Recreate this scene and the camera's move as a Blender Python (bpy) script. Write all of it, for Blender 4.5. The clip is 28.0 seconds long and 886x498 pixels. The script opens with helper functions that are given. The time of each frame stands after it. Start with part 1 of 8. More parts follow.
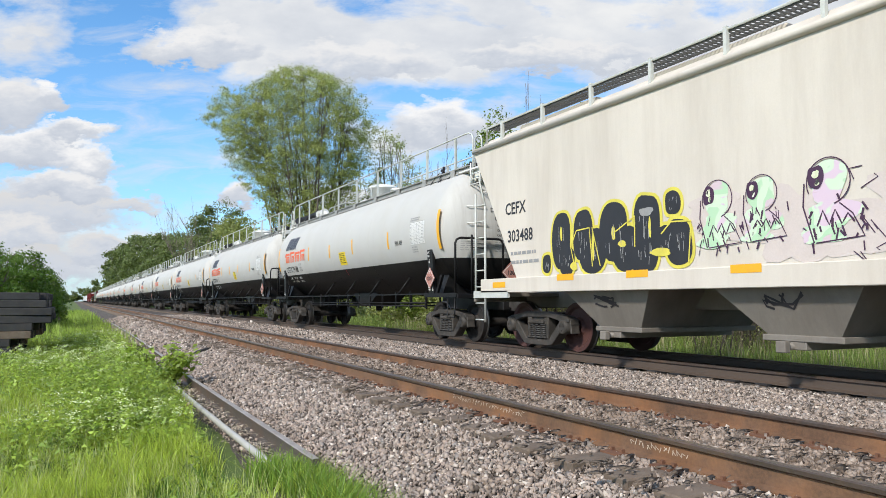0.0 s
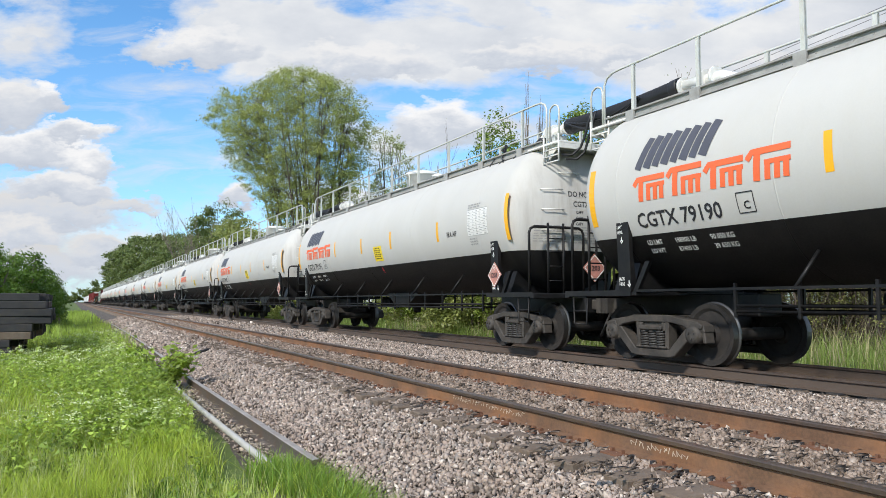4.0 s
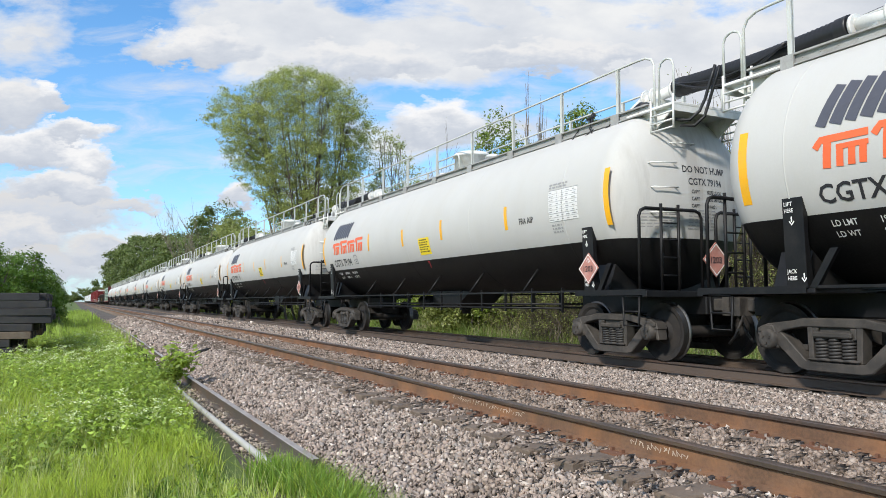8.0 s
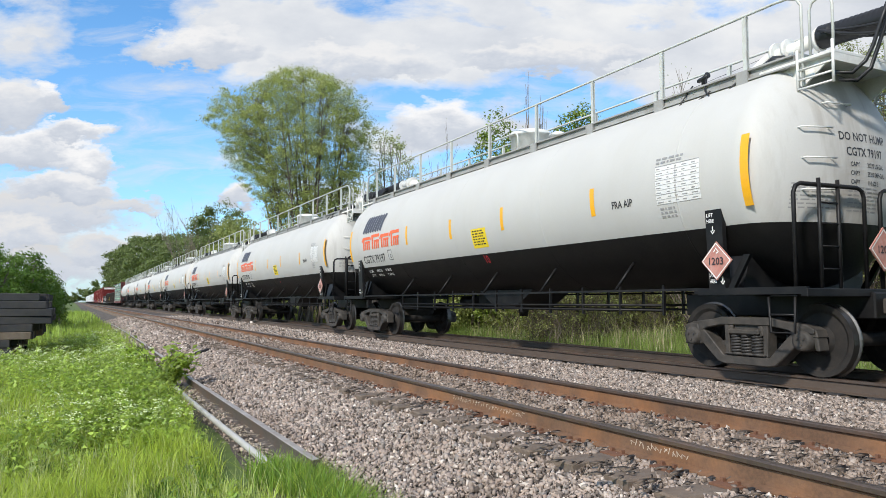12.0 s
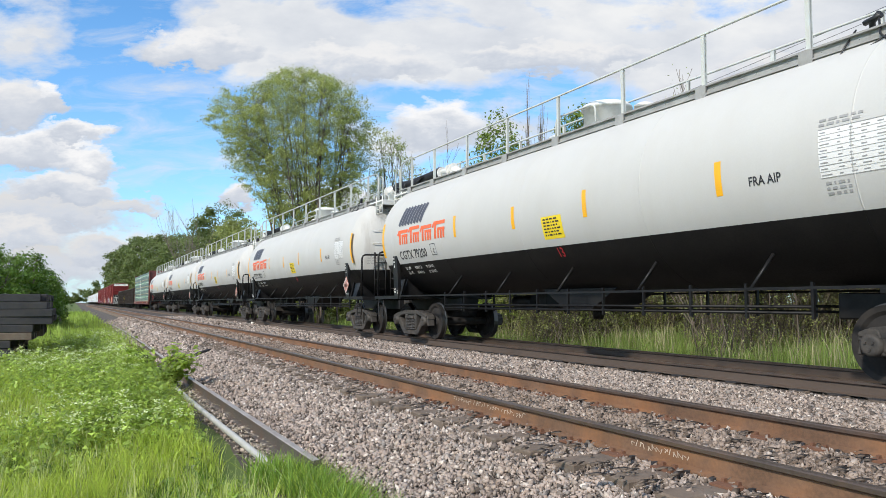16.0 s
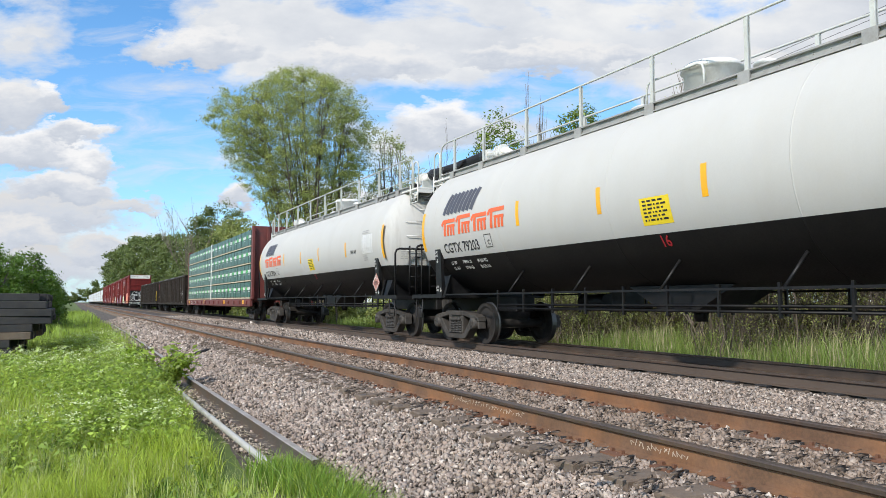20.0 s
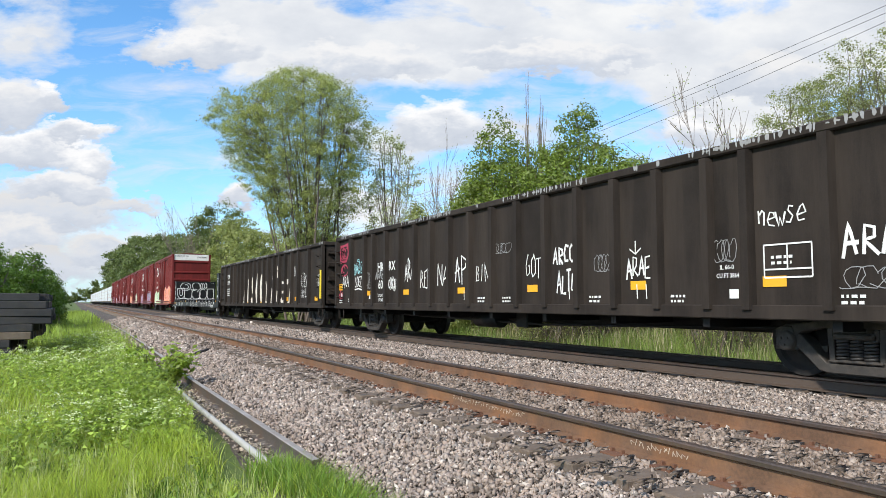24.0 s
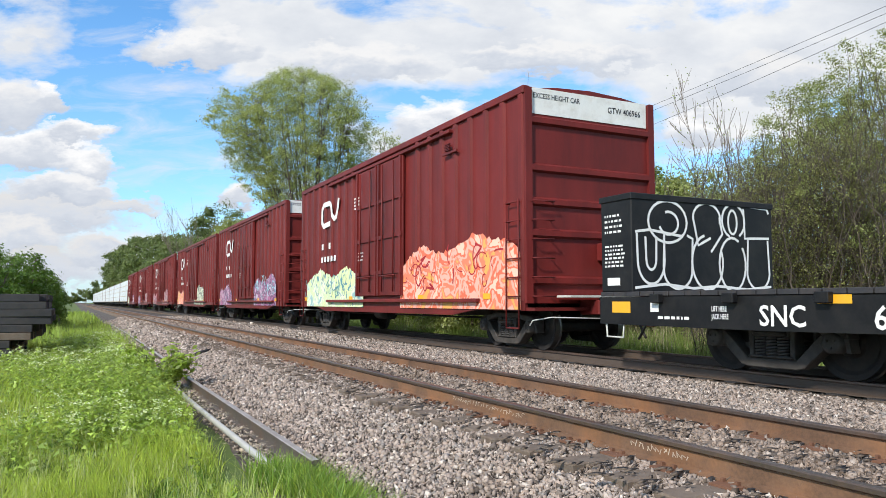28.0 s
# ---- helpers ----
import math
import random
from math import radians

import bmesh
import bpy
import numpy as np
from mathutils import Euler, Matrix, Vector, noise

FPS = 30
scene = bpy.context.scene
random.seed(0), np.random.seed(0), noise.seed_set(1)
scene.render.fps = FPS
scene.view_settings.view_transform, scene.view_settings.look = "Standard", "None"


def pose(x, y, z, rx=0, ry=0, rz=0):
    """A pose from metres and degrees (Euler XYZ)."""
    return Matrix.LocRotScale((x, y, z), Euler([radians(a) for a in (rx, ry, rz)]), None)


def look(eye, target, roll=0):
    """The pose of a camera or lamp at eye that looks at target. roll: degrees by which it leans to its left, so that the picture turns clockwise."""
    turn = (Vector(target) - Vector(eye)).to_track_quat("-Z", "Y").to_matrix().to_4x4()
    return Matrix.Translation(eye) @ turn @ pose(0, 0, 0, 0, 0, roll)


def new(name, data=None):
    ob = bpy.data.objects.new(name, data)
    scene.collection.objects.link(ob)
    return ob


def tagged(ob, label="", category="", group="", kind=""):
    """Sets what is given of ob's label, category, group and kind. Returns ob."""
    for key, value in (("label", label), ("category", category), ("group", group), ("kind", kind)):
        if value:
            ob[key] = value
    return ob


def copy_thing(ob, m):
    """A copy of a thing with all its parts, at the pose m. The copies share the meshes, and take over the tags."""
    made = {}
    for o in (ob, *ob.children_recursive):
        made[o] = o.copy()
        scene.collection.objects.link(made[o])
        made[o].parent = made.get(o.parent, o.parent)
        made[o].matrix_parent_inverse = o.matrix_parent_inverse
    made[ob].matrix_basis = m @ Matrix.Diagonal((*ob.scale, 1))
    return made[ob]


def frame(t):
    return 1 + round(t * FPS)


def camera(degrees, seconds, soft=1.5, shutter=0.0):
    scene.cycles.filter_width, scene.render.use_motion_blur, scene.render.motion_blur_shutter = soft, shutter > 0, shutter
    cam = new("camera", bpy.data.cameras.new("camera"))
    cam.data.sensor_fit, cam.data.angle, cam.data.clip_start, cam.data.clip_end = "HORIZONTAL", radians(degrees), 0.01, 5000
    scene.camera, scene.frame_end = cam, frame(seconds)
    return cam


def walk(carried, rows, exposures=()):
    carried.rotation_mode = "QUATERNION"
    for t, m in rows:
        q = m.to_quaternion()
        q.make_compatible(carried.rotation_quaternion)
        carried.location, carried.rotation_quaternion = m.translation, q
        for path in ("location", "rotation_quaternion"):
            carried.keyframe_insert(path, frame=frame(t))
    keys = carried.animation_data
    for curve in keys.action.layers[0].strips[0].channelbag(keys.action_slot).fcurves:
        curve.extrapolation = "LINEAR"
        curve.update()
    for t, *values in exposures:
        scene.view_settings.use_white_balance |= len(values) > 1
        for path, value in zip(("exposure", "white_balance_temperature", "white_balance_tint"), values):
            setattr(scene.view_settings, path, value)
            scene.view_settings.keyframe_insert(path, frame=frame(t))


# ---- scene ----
# ---- camera: stands beside the track, hand-held sway of a fraction of a degree ----
cam = camera(62.2, 28.0, soft=0.6)
EYE = (0.0, 0.0, 0.937)
TILT, TURN, PX = 4.114, -26.647, 0.0441
SWAY = [(0.0, 0, -1.5), (0.6, 0, 0), (3.4, 0, 0), (5.5, 0, -1.5), (6.5, 0, -2.6), (7.5, 0, -1.5), (8.5, 0, -0.4), (9.5, 0, 0.4), (10.5, 0, 1.2),
        (11.5, 0, 0.3), (12.5, 0.4, 0), (14.5, 1.2, 1.0), (17.5, 1.2, 1.0), (18.6, 0.3, 0.5), (20.5, 0, 0.2), (24.0, 0, 0), (26.4, -0.4, 0.2), (28.0, 0, 1.0)]
walk(cam, [(t, pose(*EYE, 90 + TILT + dy * PX, 0, TURN + dx * PX)) for t, dx, dy in SWAY], exposures=[(0.0, -0.03), (6.0, 0.0), (21.0, 0.0), (24.0, 0.08), (28.0, 0.08)])

# ---- light ----
SUN_EL, SUN_AZ = 38.0, 241.0     # degrees; azimuth clockwise from +Y
sun_data = bpy.data.lights.new("sun", "SUN")
sun_data.energy, sun_data.angle, sun_data.color = 4.5, radians(5.0), (1.0, 0.94, 0.85)
sun = new("sun", sun_data)
_sd = Vector((math.sin(radians(SUN_AZ)) * math.cos(radians(SUN_EL)), math.cos(radians(SUN_AZ)) * math.cos(radians(SUN_EL)), math.sin(radians(SUN_EL))))
sun.matrix_world = look(_sd * 100, (0, 0, 0))


def node(nt, kind, **kw):
    n = nt.nodes.new(kind)
    for k, v in kw.items():
        n.inputs[k].default_value = v
    return n


def ramp(nt, fac, stops):
    r = nt.nodes.new("ShaderNodeValToRGB")
    while len(r.color_ramp.elements) < len(stops):
        r.color_ramp.elements.new(0.5)
    for e, (p, c) in zip(r.color_ramp.elements, stops):
        e.position, e.color = p, (*c, 1) if len(c) == 3 else c
    nt.links.new(fac, r.inputs[0])
    return r.outputs[0]


def math_node(nt, op, a, b=None, clamp=False):
    n = nt.nodes.new("ShaderNodeMath")
    n.operation, n.use_clamp = op, clamp
    for i, v in enumerate((a, b)):
        if v is None:
            continue
        if isinstance(v, (int, float)):
            n.inputs[i].default_value = v
        else:
            nt.links.new(v, n.inputs[i])
    return n.outputs[0]


def mix(nt, fac, a, b, blend="MIX"):
    n = nt.nodes.new("ShaderNodeMix")
    n.data_type, n.blend_type = "RGBA", blend
    for key, v in ((0, fac), (6, a), (7, b)):
        if isinstance(v, (int, float)):
            n.inputs[key].default_value = v
        elif isinstance(v, tuple):
            n.inputs[key].default_value = (*v, 1)
        else:
            nt.links.new(v, n.inputs[key])
    return n.outputs[2]


def make_world():
    """A blue sky with broken cumulus: noise on a deck overhead, with banks and gaps where the day had them."""
    w = bpy.data.worlds.new("sky")
    scene.world = w
    w.use_nodes = True
    nt = w.node_tree
    nt.nodes.clear()
    out, bg = nt.nodes.new("ShaderNodeOutputWorld"), nt.nodes.new("ShaderNodeBackground")
    sky = nt.nodes.new("ShaderNodeTexSky")
    sky.sky_type, sky.sun_disc = "NISHITA", False
    sky.sun_elevation, sky.sun_rotation = radians(SUN_EL), radians(SUN_AZ)
    sky.air_density, sky.dust_density, sky.ozone_density = 1.0, 0.4, 2.5
    tc = nt.nodes.new("ShaderNodeTexCoord")
    sep = nt.nodes.new("ShaderNodeSeparateXYZ")
    nt.links.new(tc.outputs["Generated"], sep.inputs[0])

    def along(v):
        d = nt.nodes.new("ShaderNodeVectorMath")
        d.operation = "DOT_PRODUCT"
        nt.links.new(tc.outputs["Generated"], d.inputs[0])
        d.inputs[1].default_value = v
        return d.outputs["Value"]
    c, s = math.cos(radians(26.65)), math.sin(radians(26.65))
    ahead = math_node(nt, "MAXIMUM", along((s, c, 0)), 0.12)
    u = math_node(nt, "DIVIDE", along((c, -s, 0)), ahead)
    v = math_node(nt, "DIVIDE", sep.outputs[2], ahead)
    # cloud texture, flattened towards the horizon
    comb = nt.nodes.new("ShaderNodeCombineXYZ")
    nt.links.new(math_node(nt, "MULTIPLY", u, 2.6), comb.inputs[0])
    nt.links.new(math_node(nt, "MULTIPLY", v, 5.0), comb.inputs[1])
    nt.links.new(along((s, c, 0)), comb.inputs[2])
    big = node(nt, "ShaderNodeTexNoise", Scale=1.9, Detail=10.0, Roughness=0.58, Distortion=0.2)
    nt.links.new(comb.outputs[0], big.inputs["Vector"])
    dens = math_node(nt, "ADD", math_node(nt, "MULTIPLY", math_node(nt, "SUBTRACT", big.outputs[0], 0.5), 1.7), 0.5)
    # banks (+) and gaps (-): middle along u, v, half widths, weight
    for cu, cv, wu, wv, k in ((-0.42, 0.22, 0.17, 0.13, -0.26), (-0.60, 0.40, 0.12, 0.03, -0.1), (-0.58, 0.04, 0.20, 0.05, 0.16), (-0.25, 0.375, 0.16, 0.045, 0.24), (0.10, 0.39, 0.5, 0.075, 0.22), (-0.40, 0.372, 0.06, 0.012, 0.12),
                              (-0.29, 0.365, 0.09, 0.014, 0.10), (-0.28, 0.31, 0.08, 0.018, 0.13), (-0.05, 0.275, 0.11, 0.022, -0.20), (0.20, 0.262, 0.12, 0.014, -0.24), (0.16, 0.30, 0.06, 0.02, -0.14), (0.12, 0.20, 0.09, 0.03, -0.18),
                              (-0.02, 0.235, 0.06, 0.025, 0.2), (0.33, 0.22, 0.07, 0.05, 0.16), (0.5, 0.33, 0.25, 0.1, 0.2), (-0.12, 0.415, 0.05, 0.012, -0.18)):
        a = math_node(nt, "POWER", math_node(nt, "ABSOLUTE", math_node(nt, "DIVIDE", math_node(nt, "SUBTRACT", u, cu), wu)), 2.0)
        b = math_node(nt, "POWER", math_node(nt, "ABSOLUTE", math_node(nt, "DIVIDE", math_node(nt, "SUBTRACT", v, cv), wv)), 2.0)
        g = math_node(nt, "POWER", 2.718, math_node(nt, "MULTIPLY", math_node(nt, "ADD", a, b), -1.0))
        dens = math_node(nt, "ADD", dens, math_node(nt, "MULTIPLY", g, k))
    cover = ramp(nt, dens, [(0.42, (0, 0, 0)), (0.52, (0.5, 0.5, 0.5)), (0.66, (1, 1, 1))])
    off = nt.nodes.new("ShaderNodeVectorMath")
    off.operation = "ADD"
    off.inputs[1].default_value = (3.1, 0.9, 1.7)
    nt.links.new(comb.outputs[0], off.inputs[0])
    shade = node(nt, "ShaderNodeTexNoise", Scale=2.1, Detail=7.0, Roughness=0.55)
    nt.links.new(off.outputs[0], shade.inputs["Vector"])
    white = ramp(nt, shade.outputs[0], [(0.30, (6.2, 6.6, 7.3)), (0.46, (7.4, 7.7, 8.2)), (0.62, (8.8, 8.9, 9.0))])
    tint = mix(nt, 1.0, sky.outputs[0], (1.22, 1.86, 2.22), "MULTIPLY")
    # a thin torn veil of high cloud over the blue
    far_off = nt.nodes.new("ShaderNodeVectorMath")
    far_off.operation = "MULTIPLY"
    far_off.inputs[1].default_value = (1.5, 2.6, 1.0)
    nt.links.new(off.outputs[0], far_off.inputs[0])
    veil = node(nt, "ShaderNodeTexNoise", Scale=2.2, Detail=9.0, Roughness=0.62, Distortion=0.5)
    nt.links.new(far_off.outputs[0], veil.inputs["Vector"])
    tint = mix(nt, ramp(nt, veil.outputs[0], [(0.46, (0, 0, 0)), (0.60, (0.28, 0.28, 0.28)), (0.74, (0.7, 0.7, 0.7))]), tint, (7.8, 8.0, 8.4))
    haze = ramp(nt, v, [(0.0, (1, 1, 1)), (0.12, (0.25, 0.25, 0.25)), (0.4, (0, 0, 0))])
    tint = mix(nt, math_node(nt, "MULTIPLY", haze, 0.6), tint, (6.2, 7.0, 8.2))
    both = mix(nt, cover, tint, white)
    # heaped cumulus with flat grey bases: middle, half widths, how white the top is
    wob = node(nt, "ShaderNodeTexNoise", Scale=7.0, Detail=8.0, Roughness=0.6)
    nt.links.new(comb.outputs[0], wob.inputs["Vector"])
    parts = nt.nodes.new("ShaderNodeSeparateColor")
    nt.links.new(wob.outputs["Color"], parts.inputs[0])
    uw = math_node(nt, "ADD", u, math_node(nt, "MULTIPLY", math_node(nt, "SUBTRACT", parts.outputs[0], 0.5), 0.11))
    vw = math_node(nt, "ADD", v, math_node(nt, "MULTIPLY", math_node(nt, "SUBTRACT", parts.outputs[1], 0.5), 0.085))
    for cu, cv, wu, wv, top in ((-0.62, 0.045, 0.20, 0.05, 7.0), (-0.46, 0.065, 0.06, 0.028, 7.6), (-0.37, 0.075, 0.10, 0.012, 7.2), (-0.56, 0.115, 0.14, 0.045, 7.4), (-0.44, 0.128, 0.06, 0.02, 7.4), (-0.58, 0.205, 0.12, 0.045, 9.4),
                                (-0.49, 0.185, 0.05, 0.035, 9.4), (-0.52, 0.150, 0.09, 0.03, 8.8), (-0.60, 0.085, 0.10, 0.03, 8.0), (-0.505, 0.228, 0.05, 0.026, 9.3), (-0.62, 0.268, 0.10, 0.05, 8.6), (-0.545, 0.275, 0.025, 0.03, 9.6), (-0.345, 0.345, 0.10, 0.04, 8.9), (-0.12, 0.325, 0.13, 0.035, 8.7), (-0.28, 0.142, 0.022, 0.026, 9.2),
                                (-0.01, 0.235, 0.08, 0.045, 9.6), (0.345, 0.225, 0.045, 0.04, 9.4), (0.16, 0.335, 0.16, 0.03, 8.6), (0.47, 0.30, 0.12, 0.05, 8.4)):
        t = math_node(nt, "DIVIDE", math_node(nt, "SUBTRACT", vw, cv), wv)
        a = math_node(nt, "POWER", math_node(nt, "ABSOLUTE", math_node(nt, "DIVIDE", math_node(nt, "SUBTRACT", uw, cu), wu)), 2.0)
        b = math_node(nt, "POWER", math_node(nt, "MAXIMUM", t, math_node(nt, "MULTIPLY", t, -1.7)), 2.0)
        d = math_node(nt, "SUBTRACT", 1.0, math_node(nt, "ADD", a, b))
        tone = math_node(nt, "ADD", math_node(nt, "MULTIPLY", t, 0.45), math_node(nt, "ADD", math_node(nt, "MULTIPLY", parts.outputs[2], 0.5), 0.1))
        heap = ramp(nt, tone, [(0.10, (5.5, 6.0, 6.9)), (0.36, (6.6, 7.0, 7.7)), (0.62, (top, top, top * 1.01))])
        both = mix(nt, ramp(nt, d, [(0.0, (0, 0, 0)), (0.16, (0.4, 0.4, 0.4)), (0.55, (1, 1, 1))]), both, heap)
    nt.links.new(both, bg.inputs[0])
    bg.inputs[1].default_value = 0.1
    nt.links.new(bg.outputs[0], out.inputs[0])


make_world()


# ---- materials ----
def material(name, base, rough=0.6, metal=0.0, vary=0.25, scale=3.0, dirt=None, dirt_amount=0.3, dirt_scale=1.2, bump=0.15, fine=40.0, streak=False, spec=0.5, island=0.0):
    m = bpy.data.materials.new(name)
    m.use_nodes = True
    nt = m.node_tree
    bsdf = nt.nodes["Principled BSDF"]
    bsdf.inputs["Metallic"].default_value = metal
    bsdf.inputs["Specular IOR Level"].default_value = spec
    tc = nt.nodes.new("ShaderNodeTexCoord")
    info = nt.nodes.new("ShaderNodeObjectInfo")
    shift = nt.nodes.new("ShaderNodeVectorMath")
    shift.operation = "ADD"
    nt.links.new(tc.outputs["Object"], shift.inputs[0])
    nt.links.new(math_node(nt, "MULTIPLY", info.outputs["Random"], 37.0), shift.inputs[1])
    vec = shift.outputs[0]
    if streak:
        mp = node(nt, "ShaderNodeMapping", Scale=(1.0, 1.0, 0.12))
        nt.links.new(vec, mp.inputs[0])
        svec = mp.outputs[0]
    else:
        svec = vec
    n1 = node(nt, "ShaderNodeTexNoise", Scale=scale, Detail=5.0, Roughness=0.6)
    nt.links.new(vec, n1.inputs["Vector"])
    n2 = node(nt, "ShaderNodeTexNoise", Scale=fine, Detail=4.0, Roughness=0.65)
    nt.links.new(vec, n2.inputs["Vector"])
    lo, hi = tuple(c * (1 - vary) for c in base), tuple(min(1.0, c * (1 + vary)) for c in base)
    col = ramp(nt, n1.outputs[0], [(0.3, lo), (0.7, hi)])
    col = mix(nt, 0.35, col, ramp(nt, n2.outputs[0], [(0.35, lo), (0.65, hi)]))
    if dirt:
        n3 = node(nt, "ShaderNodeTexNoise", Scale=dirt_scale, Detail=7.0, Roughness=0.68)
        nt.links.new(svec, n3.inputs["Vector"])
        fac = ramp(nt, n3.outputs[0], [(0.5 - 0.12 * dirt_amount, (0, 0, 0)), (0.78, (1, 1, 1))])
        col = mix(nt, math_node(nt, "MULTIPLY", fac, min(1.0, dirt_amount * 1.6)), col, dirt)
    if island:
        geo = nt.nodes.new("ShaderNodeNewGeometry")
        k = math_node(nt, "ADD", math_node(nt, "MULTIPLY", geo.outputs["Random Per Island"], 2 * island), 1 - island)
        vm = nt.nodes.new("ShaderNodeVectorMath")
        vm.operation = "SCALE"
        nt.links.new(col, vm.inputs[0])
        nt.links.new(k, vm.inputs["Scale"])
        col = vm.outputs[0]
    nt.links.new(col, bsdf.inputs["Base Color"])
    nt.links.new(ramp(nt, n2.outputs[0], [(0.3, (rough * 0.85,) * 3), (0.7, (min(1, rough * 1.15),) * 3)]), bsdf.inputs["Roughness"])
    if bump:
        b = node(nt, "ShaderNodeBump", Strength=bump, Distance=0.01)
        nt.links.new(n2.outputs[0], b.inputs["Height"])
        nt.links.new(b.outputs[0], bsdf.inputs["Normal"])
    return m


def leaf_material(name, base, tip, rough=0.5, trans=0.35, island=0.5):
    m = material(name, base, rough, vary=0.3, scale=0.6, bump=0.0, island=island)
    nt = m.node_tree
    bsdf, out = nt.nodes["Principled BSDF"], nt.nodes["Material Output"]
    tr = nt.nodes.new("ShaderNodeBsdfTranslucent")
    tr.inputs[0].default_value = (*tip, 1)
    ms = nt.nodes.new("ShaderNodeMixShader")
    ms.inputs[0].default_value = trans
    nt.links.new(bsdf.outputs[0], ms.inputs[1])
    nt.links.new(tr.outputs[0], ms.inputs[2])
    nt.links.new(ms.outputs[0], out.inputs["Surface"])
    return m


def tank_material():
    """White over black: the tank's own two coats, parted 1.95 m over the rail."""
    m = material("tank_paint", (0.505, 0.50, 0.482), 0.55, spec=0.3, vary=0.05, scale=0.8, dirt=(0.46, 0.44, 0.40), dirt_amount=0.25, dirt_scale=1.3, bump=0.03, streak=True)
    nt = m.node_tree
    bsdf = nt.nodes["Principled BSDF"]
    white = bsdf.inputs["Base Color"].links[0].from_socket
    tc = nt.nodes.new("ShaderNodeTexCoord")
    sep = nt.nodes.new("ShaderNodeSeparateXYZ")
    nt.links.new(tc.outputs["Object"], sep.inputs[0])
    up = math_node(nt, "GREATER_THAN", sep.outputs[2], 1.95)
    n = node(nt, "ShaderNodeTexNoise", Scale=2.2, Detail=6.0, Roughness=0.65)
    nt.links.new(tc.outputs["Object"], n.inputs["Vector"])
    # soot streaks run down the dished ends
    mp = node(nt, "ShaderNodeMapping", Scale=(2.4, 1.0, 0.35))
    nt.links.new(tc.outputs["Object"], mp.inputs[0])
    info = nt.nodes.new("ShaderNodeObjectInfo")
    sh = nt.nodes.new("ShaderNodeVectorMath")
    sh.operation = "ADD"
    nt.links.new(mp.outputs[0], sh.inputs[0])
    nt.links.new(math_node(nt, "MULTIPLY", info.outputs["Random"], 19.0), sh.inputs[1])
    st = node(nt, "ShaderNodeTexNoise", Scale=1.5, Detail=7.0, Roughness=0.6)
    nt.links.new(sh.outputs[0], st.inputs["Vector"])
    endwise = ramp(nt, math_node(nt, "SUBTRACT", math_node(nt, "ABSOLUTE", sep.outputs[1]), 7.0), [(0.45, (0, 0, 0)), (0.9, (1, 1, 1))])
    soot = math_node(nt, "MULTIPLY", ramp(nt, st.outputs[0], [(0.47, (0, 0, 0)), (0.64, (1, 1, 1))]), endwise)
    white = mix(nt, math_node(nt, "MULTIPLY", soot, 0.34), white, (0.19, 0.155, 0.125))
    black = ramp(nt, n.outputs[0], [(0.35, (0.005, 0.005, 0.0055)), (0.75, (0.012, 0.0115, 0.011))])
    nt.links.new(mix(nt, up, black, white), bsdf.inputs["Base Color"])
    return m


def spray(name, colours, scale=1.6, rough=0.5):
    """Layered spray paint: soft-edged fields of several colours run into one another."""
    m = material(name, colours[0], rough, vary=0.1, bump=0.0)
    nt = m.node_tree
    bsdf = nt.nodes["Principled BSDF"]
    tc = nt.nodes.new("ShaderNodeTexCoord")
    n = node(nt, "ShaderNodeTexNoise", Scale=scale, Detail=2.5, Roughness=0.6, Distortion=0.9)
    nt.links.new(tc.outputs["Object"], n.inputs["Vector"])
    k = len(colours)
    stops = []
    for i, c in enumerate(colours):
        a, b = 0.30 + 0.4 * i / k, 0.30 + 0.4 * (i + 1) / k
        stops += [(a + 0.008, c), (b - 0.008, c)]
    nt.links.new(ramp(nt, n.outputs[0], stops), bsdf.inputs["Base Color"])
    return m


M = {}
M["tank"] = tank_material()
M["white"] = material("white_paint", (0.74, 0.74, 0.71), 0.5, vary=0.06, dirt=(0.42, 0.38, 0.32), dirt_amount=0.35, dirt_scale=4, bump=0.05)
M["decal"] = material("white_film_decal", (0.72, 0.715, 0.70), 0.4, vary=0.04, bump=0.0)
M["grey_rail"] = material("pale_grey_steel", (0.55, 0.57, 0.54), 0.45, vary=0.12, dirt=(0.25, 0.2, 0.15), dirt_amount=0.3, dirt_scale=6, bump=0.05)
M["black"] = material("black_paint", (0.0085, 0.0085, 0.0095), 0.5, vary=0.4, dirt=(0.028, 0.025, 0.022), dirt_amount=0.4, dirt_scale=3, bump=0.1, spec=0.3)
M["truck"] = material("dusty_black_casting", (0.042, 0.038, 0.034), 0.66, vary=0.45, spec=0.4, dirt=(0.105, 0.088, 0.074), dirt_amount=0.5, dirt_scale=5, bump=0.35, fine=60)
M["wheel"] = material("worn_wheel_steel", (0.022, 0.020, 0.019), 0.78, vary=0.35, spec=0.3, dirt=(0.05, 0.04, 0.032), dirt_amount=0.4, dirt_scale=6, bump=0.15)
M["tread"] = material("worn_tread_steel", (0.13, 0.125, 0.12), 0.4, metal=0.9, vary=0.1, bump=0.03)
M["rust_wheel"] = material("rust_red_wheel", (0.07, 0.028, 0.024), 0.7, vary=0.3, bump=0.2)
M["spring"] = material("spring_steel", (0.045, 0.042, 0.04), 0.6, metal=0.3, vary=0.3)
M["rubber"] = material("black_rubber", (0.016, 0.016, 0.018), 0.45, vary=0.3, bump=0.1)
